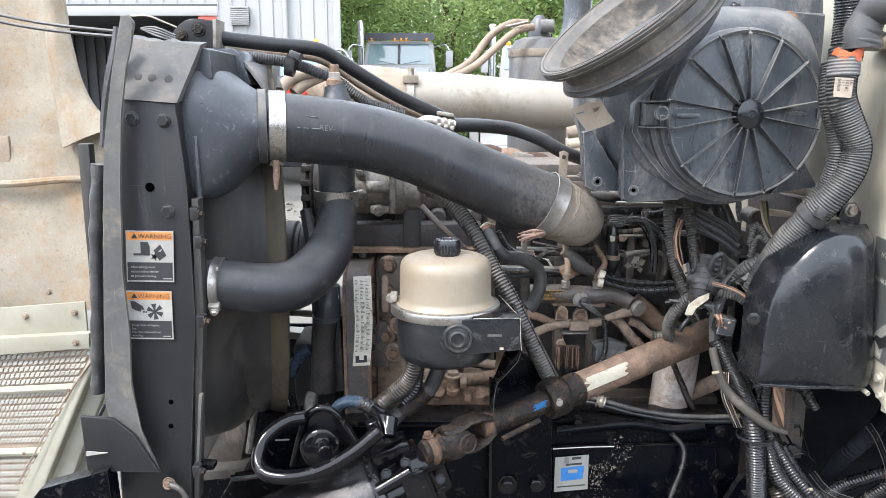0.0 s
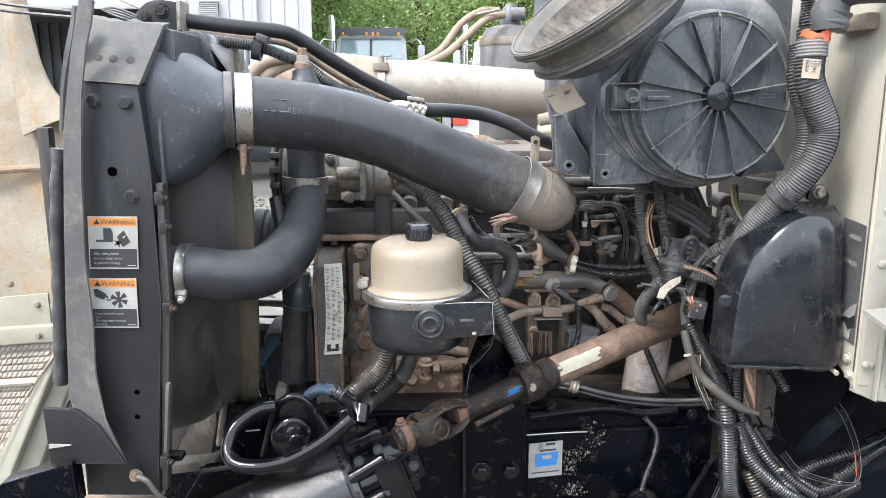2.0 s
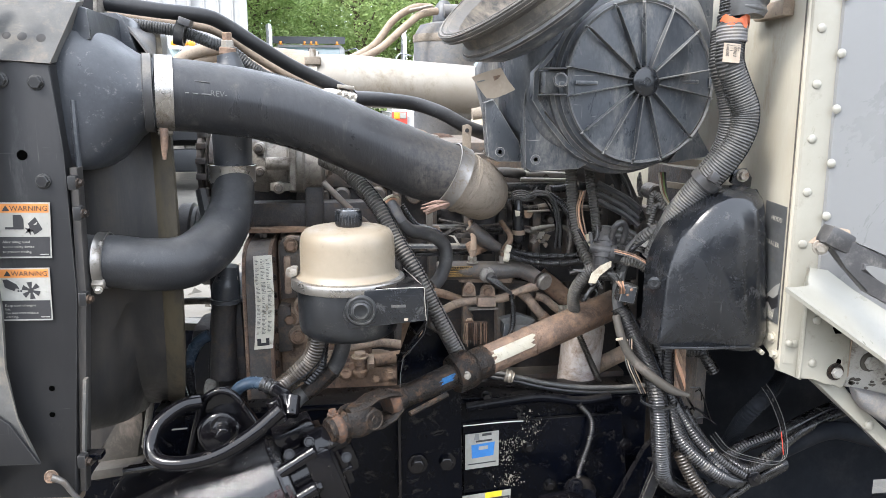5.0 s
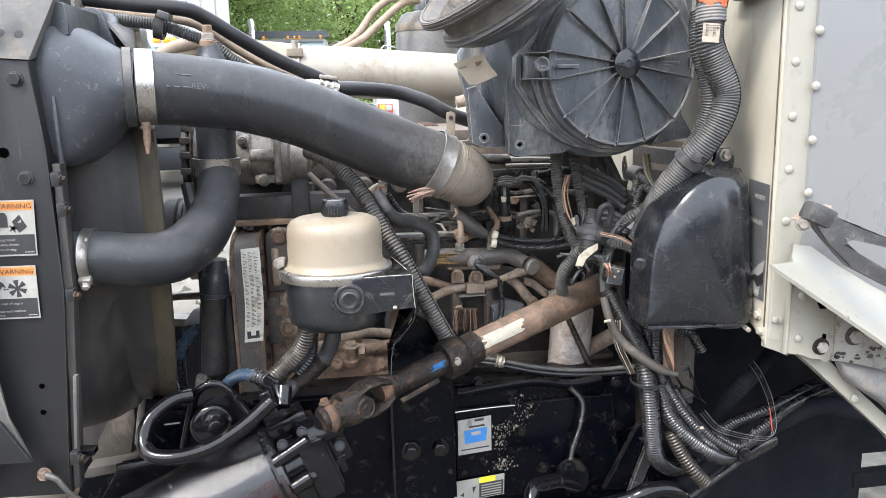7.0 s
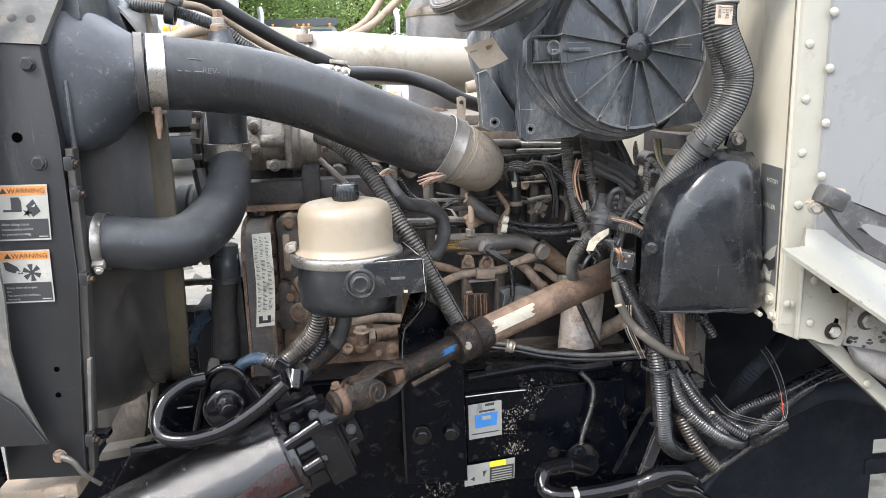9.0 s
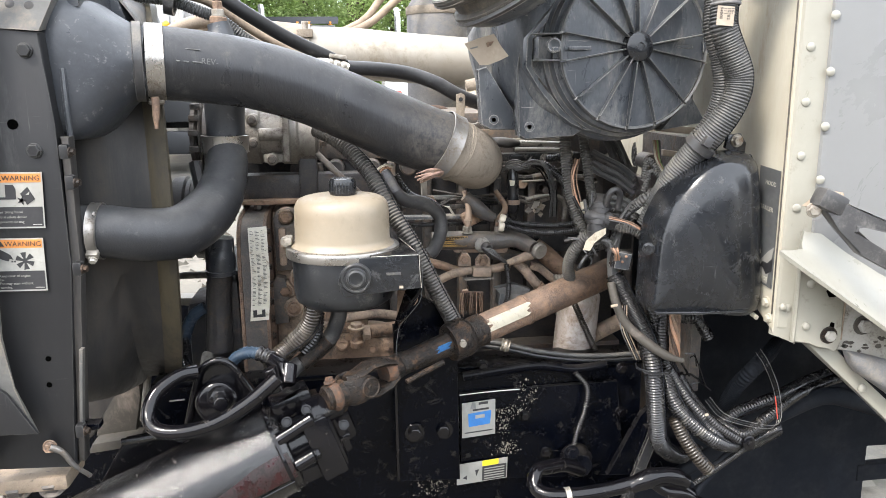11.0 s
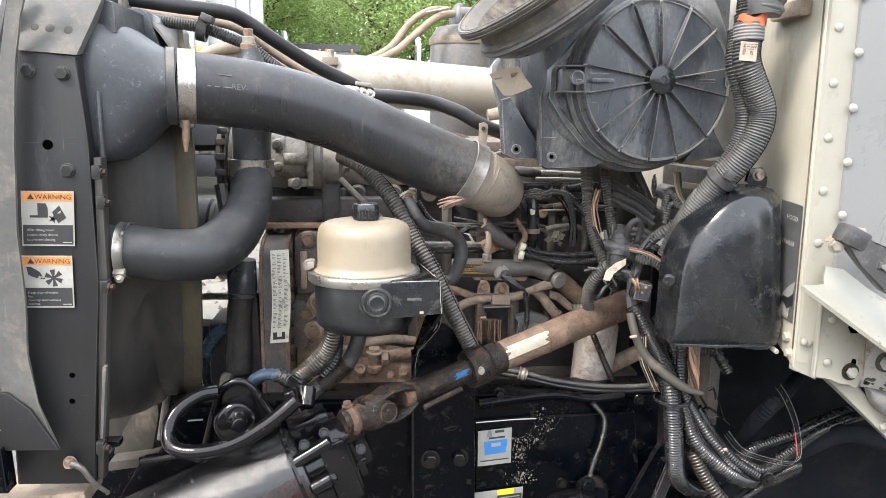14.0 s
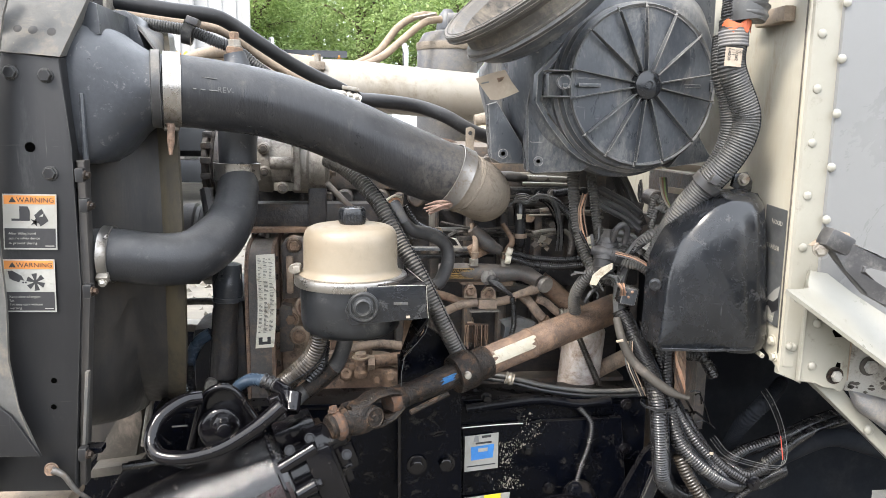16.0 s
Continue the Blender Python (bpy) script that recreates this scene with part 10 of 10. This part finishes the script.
conduit([(0.559, 1.26, 1.29), (0.551, 1.27, 1.318), (0.539, 1.28, 1.332), (0.532, 1.28, 1.297)], 0.006, "thin corrugated conduit loop", "conduit_dusty", pitch=0.0042, depth=0.0012)
for k, m_ in enumerate(("pale_wire", "orange_wire", "leaf_dark", "rubber")):
    wire([Vector((0.596, 1.4, 1.358)) + Vector((0.004 * k, 0, 0)), Vector((0.588, 1.36, 1.324)) + Vector((0.003 * k, 0, 0)), (0.585, 1.3, 1.299)], 0.002, m_, "thin coloured wire by the firewall")
solid("paper_scrap", plate(B(), [(0.504, 1.235, 1.249), (0.517, 1.235, 1.259), (0.525, 1.235, 1.252), (0.512, 1.235, 1.244)], (0, 0.002, 0), 0), "label_white", "white paper scrap tucked into the harness", "scrap")
# bundle below the joint, down to the chassis
low_rib = dict(pitch=0.0052, depth=0.0024, sides=18)
conduit([(0.479, 1.26, 1.133), (0.496, 1.24, 1.092), (0.517, 1.22, 1.047), (0.529, 1.2, 1.002), (0.539, 1.2, 0.94), (0.55, 1.21, 0.872), (0.568, 1.23, 0.818), (0.629, 1.29, 0.76), (0.706, 1.36, 0.725)], 0.0165, "thick black corrugated conduit hanging to the chassis", **low_rib)
conduit([(0.524, 1.25, 1.12), (0.543, 1.24, 1.081), (0.553, 1.23, 1.032), (0.567, 1.23, 0.98), (0.592, 1.22, 0.93), (0.624, 1.21, 0.88), (0.662, 1.21, 0.84), (0.735, 1.26, 0.796), (0.838, 1.34, 0.776)], 0.0165, "black corrugated conduit curving back along the chassis", **low_rib)
conduit([(0.556, 1.22, 1.077), (0.554, 1.215, 1.027), (0.559, 1.21, 0.987), (0.581, 1.21, 0.95), (0.605, 1.2, 0.912), (0.628, 1.19, 0.884)], 0.0105, "black corrugated conduit below the harness cover", pitch=0.0052)
conduit([(0.58, 1.24, 0.954), (0.6, 1.23, 0.904), (0.633, 1.22, 0.875), (0.677, 1.21, 0.856), (0.71, 1.2, 0.841), (0.746, 1.2, 0.853)], 0.0095, "thin black corrugated conduit along the chassis", pitch=0.0052)
conduit([(0.678, 1.25, 0.826), (0.73, 1.27, 0.848), (0.779, 1.28, 0.859), (0.836, 1.3, 0.866), (0.984, 1.42, 0.844), (1.16, 1.56, 0.808)], 0.0125, "dark corrugated conduit running to the rear", pitch=0.006)
conduit([(0.696, 1.24, 0.808), (0.744, 1.25, 0.818), (0.809, 1.27, 0.846), (0.883, 1.32, 0.855), (1.043, 1.45, 0.825), (1.205, 1.58, 0.78)], 0.011, "dark corrugated conduit running to the rear", pitch=0.006)
conduit([(0.582, 1.21, 0.878), (0.599, 1.2, 0.841), (0.622, 1.19, 0.806), (0.645, 1.19, 0.78)], 0.0125, "dusty brown corrugated conduit end", "conduit_brown", pitch=0.0058)
conduit([(0.558, 1.215, 0.971), (0.582, 1.205, 0.904), (0.632, 1.2, 0.852), (0.683, 1.21, 0.819), (0.761, 1.26, 0.794), (0.854, 1.33, 0.78)], 0.0155, "black corrugated conduit sweeping into the lower bundle", **low_rib)
conduit([(0.588, 1.215, 0.957), (0.621, 1.205, 0.902), (0.662, 1.2, 0.859), (0.702, 1.2, 0.832)], 0.0095, "slim black corrugated conduit sweeping into the lower bundle", pitch=0.0052)
conduit([(0.63, 1.215, 0.741), (0.7, 1.21, 0.792), (0.74, 1.21, 0.822), (0.786, 1.22, 0.835)], 0.0062, "thin black corrugated conduit along the strut", pitch=0.0045, depth=0.0014)
conduit([(0.621, 1.28, 1.041), (0.636, 1.26, 1.044), (0.646, 1.25, 1.029), (0.658, 1.25, 1.01)], 0.011, "short black corrugated conduit stub under the cover", pitch=0.0055)
conduit([(0.756, 1.36, 0.818), (0.743, 1.3, 0.886), (0.748, 1.27, 0.924), (0.776, 1.28, 0.942), (0.871, 1.4, 0.919), (0.974, 1.55, 0.881)], 0.015, "black corrugated conduit in the wheel well", "near_black", pitch=0.0066)
solid("grey_cable", tube(B(), [(0.466, 1.24, 1.124), (0.471, 1.22, 1.089), (0.487, 1.21, 1.056), (0.516, 1.19, 1.029), (0.549, 1.18, 1.007), (0.577, 1.175, 0.998)], [0.007, 0.0075, 0.008, 0.0085, 0.008, 0.004], 14, 0.008), "frame_tan", "grey rubber cable crossing in front of the conduits", "cable")
ob = thing("copper_braid", (0.57, 1.2, 1.037), "twisted orange-brown wire bundle below the cover", "wire bundle")
for k in range(6):
    ph = k * 1.05
    pts = []
    for i in range(9):
        c = Vector((0.573, 1.21, 1.075)).lerp(Vector((0.572, 1.2, 0.995)), i / 8)
        pts.append(c + Vector((0.0062 * math.cos(ph + i * 0.55), 0.0062 * math.sin(ph + i * 0.55), 0)))
    part("strand", tube(B(), pts, 0.0036, 8, 0.006), ("shaft", "rust_orange", "orange_wire", "rust", "shaft", "rust")[k], ob)
for k, m_ in enumerate(("rubber", "sticker_tan", "rubber", "engine")):
    o = Vector((0.004 * k, 0, 0))
    wire([Vector((0.477, 1.22, 1.088)) + o, Vector((0.476, 1.21, 1.051)) + o, Vector((0.49, 1.21, 1.018)) + o, Vector((0.507, 1.22, 0.987)) + o], 0.001, m_, "thin dull wire beside the conduits")
for k, m_ in enumerate(("rubber", "conduit", "rubber_worn")):
    o = Vector((0.004 * k, 0, 0.003 * k))
    wire([Vector((0.624, 1.18, 0.92)) + o, Vector((0.654, 1.18, 0.887)) + o, Vector((0.702, 1.18, 0.868)) + o, Vector((0.756, 1.19, 0.854)) + o, Vector((0.774, 1.2, 0.868)) + o, Vector((0.769, 1.21, 0.918)) + o, Vector((0.753, 1.22, 0.962)) + o, Vector((0.734, 1.22, 0.989)) + o], 0.0006, m_, "thin pale wire looping in the wheel well")
wire([(0.774, 1.199, 0.867), (0.773, 1.204, 0.888), (0.771, 1.207, 0.908)], 0.0008, "truck_red", "red section of a loose wire")
solid("cable_tie", ring_band(B(), (0.537, 1.205, 0.977), (0.05, 0, 1), 0.03, 0.005, 0.0015), "cover", "black cable tie round the conduit bundle", "tie")
solid("tie_end", box(B(), (0.461, 1.205, 1.093), (0.012, 0.004, 0.004), (0, -10, 0), 0.001), "sticker_tan", "clipped pale cable tie end", "tie", "tie ends")
solid("tie_end", box(B(), (0.623, 1.17, 0.898), (0.006, 0.004, 0.004), (0, 0, 0), 0.001), "sticker_tan", "clipped pale cable tie end", "tie", "tie ends")
for k in range(5):
    a = Vector((0.599, 1.24, 0.948)) + Vector((rng.uniform(-0.02, 0.03), rng.uniform(-0.01, 0.02), rng.uniform(-0.03, 0.05)))
    wire([a, a + Vector((rng.uniform(0.0, 0.03), -0.005, rng.uniform(-0.03, 0.01))), a + Vector((rng.uniform(0.02, 0.05), 0, rng.uniform(-0.06, -0.01)))], rng.choice((0.0012, 0.002)), "gloss_black", "thin black wire in the lower bundle", name="taped_wire")
tn = thing("tie_nut", (0.716, 1.19, 0.832), "coiled black clamp on the chassis lines", "clamp")
part("ring", lathe(B(), [(0.008, -0.004), (0.013, -0.003), (0.013, 0.003), (0.008, 0.004)], (0.716, 1.19, 0.829), (0.2, -1, 0.2), 20), "gloss_black", tn)
part("core", bolt(B(), (0.716, 1.19, 0.829), (0.2, -1, 0.2), 0.006, 0.008), "gloss_black", tn)

# ---- wheel well, suspension and tyre ----
sp2 = thing("spring_hanger", (0.766, 1.4, 0.787), "dark dusty chassis bracket and spring leaf", "suspension")
part("leaf", tube(B(), [(0.642, 1.3, 0.715), (0.708, 1.3, 0.754), (0.78, 1.31, 0.781), (0.87, 1.33, 0.816), (0.983, 1.36, 0.832), (1.143, 1.4, 0.774)], [0.014, 0.014, 0.015, 0.018, 0.02, 0.02], 12, 0.02), "near_black", sp2)
part("plate", plate(B(), [(0.506, 1.33, 0.704), (0.568, 1.33, 0.826), (0.647, 1.34, 0.901), (0.668, 1.33, 0.697)], (0, 0.015, 0), 0.003), "rail", sp2)
part("gusset", plate(B(), [(0.543, 1.28, 0.73), (0.559, 1.28, 0.827), (0.568, 1.28, 0.827), (0.574, 1.28, 0.729)], (0, 0.015, 0), 0.003), "rail", sp2)
part("strap_end", tube(B(), [(0.698, 1.25, 0.814), (0.702, 1.25, 0.794)], 0.004, 8, 0.01), "zinc", sp2)
part("worn_gusset", plate(B(), [(0.511, 1.26, 0.684), (0.565, 1.26, 0.837), (0.585, 1.26, 0.832), (0.531, 1.26, 0.683)], (0, 0.01, 0), 0.002), "black_paint", sp2, "worn black gusset")
well = thing("wheel_well", (1.1, 1.6, 0.7), "near-black wheel-well liner under the cab", "wheel well")
part("liner", loft(B(), [[Vector((x, 1.62, z)) for x, z in ((0.74, 1.06), (0.8, 1.08), (0.88, 1.09), (1.0, 1.07), (1.4, 0.92), (1.6, 0.6), (1.62, 0.6), (1.42, 0.94), (1.0, 1.1), (0.88, 1.12), (0.8, 1.11), (0.74, 1.09))], [Vector((x, 1.13, z)) for x, z in ((0.74, 1.06), (0.8, 1.08), (0.88, 1.09), (1.0, 1.07), (1.4, 0.92), (1.6, 0.6), (1.62, 0.6), (1.42, 0.94), (1.0, 1.1), (0.88, 1.12), (0.8, 1.11), (0.74, 1.09))]]), "near_black", well)
part("back_wall", box(B(), (0.95, 1.655, 0.775), (0.7, 0.03, 0.85), bev=0), "near_black", well)
part("rear_wall", box(B(), (1.48, 1.655, 0.88), (0.36, 0.03, 0.645), bev=0), "near_black", well)
part("step_bar", box(B(), (1.48, 1.65, 0.487), (0.4, 0.03, 0.044), (0, -1, 0), 0.004), "near_black", well)


def front_wheel():
    wh = thing("front_axle_end", (0.5, 1.0, 0.0), "dusty grey truck tyre on the front axle below the engine bay", "axle")
    top_ = Vector((0.718, 1.2, 0.64))
    c = Vector((top_.x, 1.08, top_.z - 0.52))
    part("tyre", lathe(B(), [(0.3, 0.0), (0.47, -0.01), (0.505, 0.01), (0.518, 0.04), (0.52, 0.14), (0.518, 0.24), (0.505, 0.27), (0.47, 0.29), (0.3, 0.28)], (c.x, 0.92, c.z), (0, 1, 0), 80), "tyre", wh, "dusty worn tyre")
    for i in range(70):
        a = 2 * math.pi * i / 70
        for yy in (0.97, 1.06, 1.15):
            part("tread_block", box(B(), (c.x + 0.521 * math.cos(a), yy, c.z + 0.521 * math.sin(a)), (0.012, 0.075, 0.036), (0, -math.degrees(a), 0), 0.0), "tyre", wh) if math.sin(a) > 0.3 else None
    part("rim", lathe(B(), [(0.1, 0.05), (0.28, 0.03), (0.3, 0.0), (0.3, 0.25), (0.1, 0.2)], (c.x, 0.92, c.z), (0, 1, 0), 40), "bare_metal", wh)


front_wheel()
ah = thing("air_hose", (0.368, 1.2, 0.767), "glossy black rubber hose with bright clamp, bending below the rail", "hose")
part("hose", tube(B(), [(0.369, 1.26, 0.77), (0.339, 1.24, 0.774), (0.332, 1.22, 0.755), (0.353, 1.2, 0.748), (0.407, 1.19, 0.751), (0.469, 1.19, 0.758), (0.521, 1.19, 0.767), (0.579, 1.2, 0.756), (0.618, 1.2, 0.727)], 0.013, 18, 0.008), "gloss_black", ah)
part("upper_run", tube(B(), [(0.369, 1.26, 0.77), (0.402, 1.28, 0.761), (0.441, 1.3, 0.738)], 0.014, 18, 0.008), "gloss_black", ah)
part("clamp", ring_band(B(), (0.385, 1.193, 0.749), (1, 0, 0.1), 0.0135, 0.01), "steel", ah)
part("tape_wrap", tube(B(), [(0.498, 1.188, 0.761), (0.52, 1.186, 0.771), (0.544, 1.188, 0.777), (0.574, 1.19, 0.775), (0.605, 1.195, 0.758)], [0.0135, 0.0165, 0.015, 0.016, 0.0135], 18, 0.003, wobble=0.14), "gloss_black", ah, "wrinkled black tape wrap")
part("lower_branch", tube(B(), [(0.54, 1.195, 0.762), (0.565, 1.19, 0.745), (0.599, 1.19, 0.737), (0.635, 1.2, 0.712)], 0.01, 14, 0.004, wobble=0.1), "gloss_black", ah)
solid("lower_strut", tube(B(), [(0.629, 1.22, 0.705), (0.649, 1.22, 0.738), (0.696, 1.22, 0.791), (0.771, 1.24, 0.832)], 0.008, 10, 0.015), "near_black", "dark dusty strut beside the spring", "strut")

# fittings above the air cleaner
tf = thing("restriction_fitting", (0.511, 1.4, 1.704), "black elbow fitting with coiled wires above the air cleaner", "fitting")
part("elbow", tube(B(), [(0.476, 1.38, 1.693), (0.493, 1.38, 1.707), (0.512, 1.38, 1.726)], 0.012, 14, 0.008), "rubber", tf)
part("coil", tube(B(), [(0.5, 1.37, 1.698), (0.506, 1.36, 1.703), (0.522, 1.37, 1.698), (0.531, 1.37, 1.707)], 0.008, 12, ribs=(0.006, 0.0018)), "conduit", tf)
part("block", box(B(), (0.548, 1.38, 1.712), (0.04, 0.03, 0.03), (0, 20, 0), 0.004), "plastic", tf)
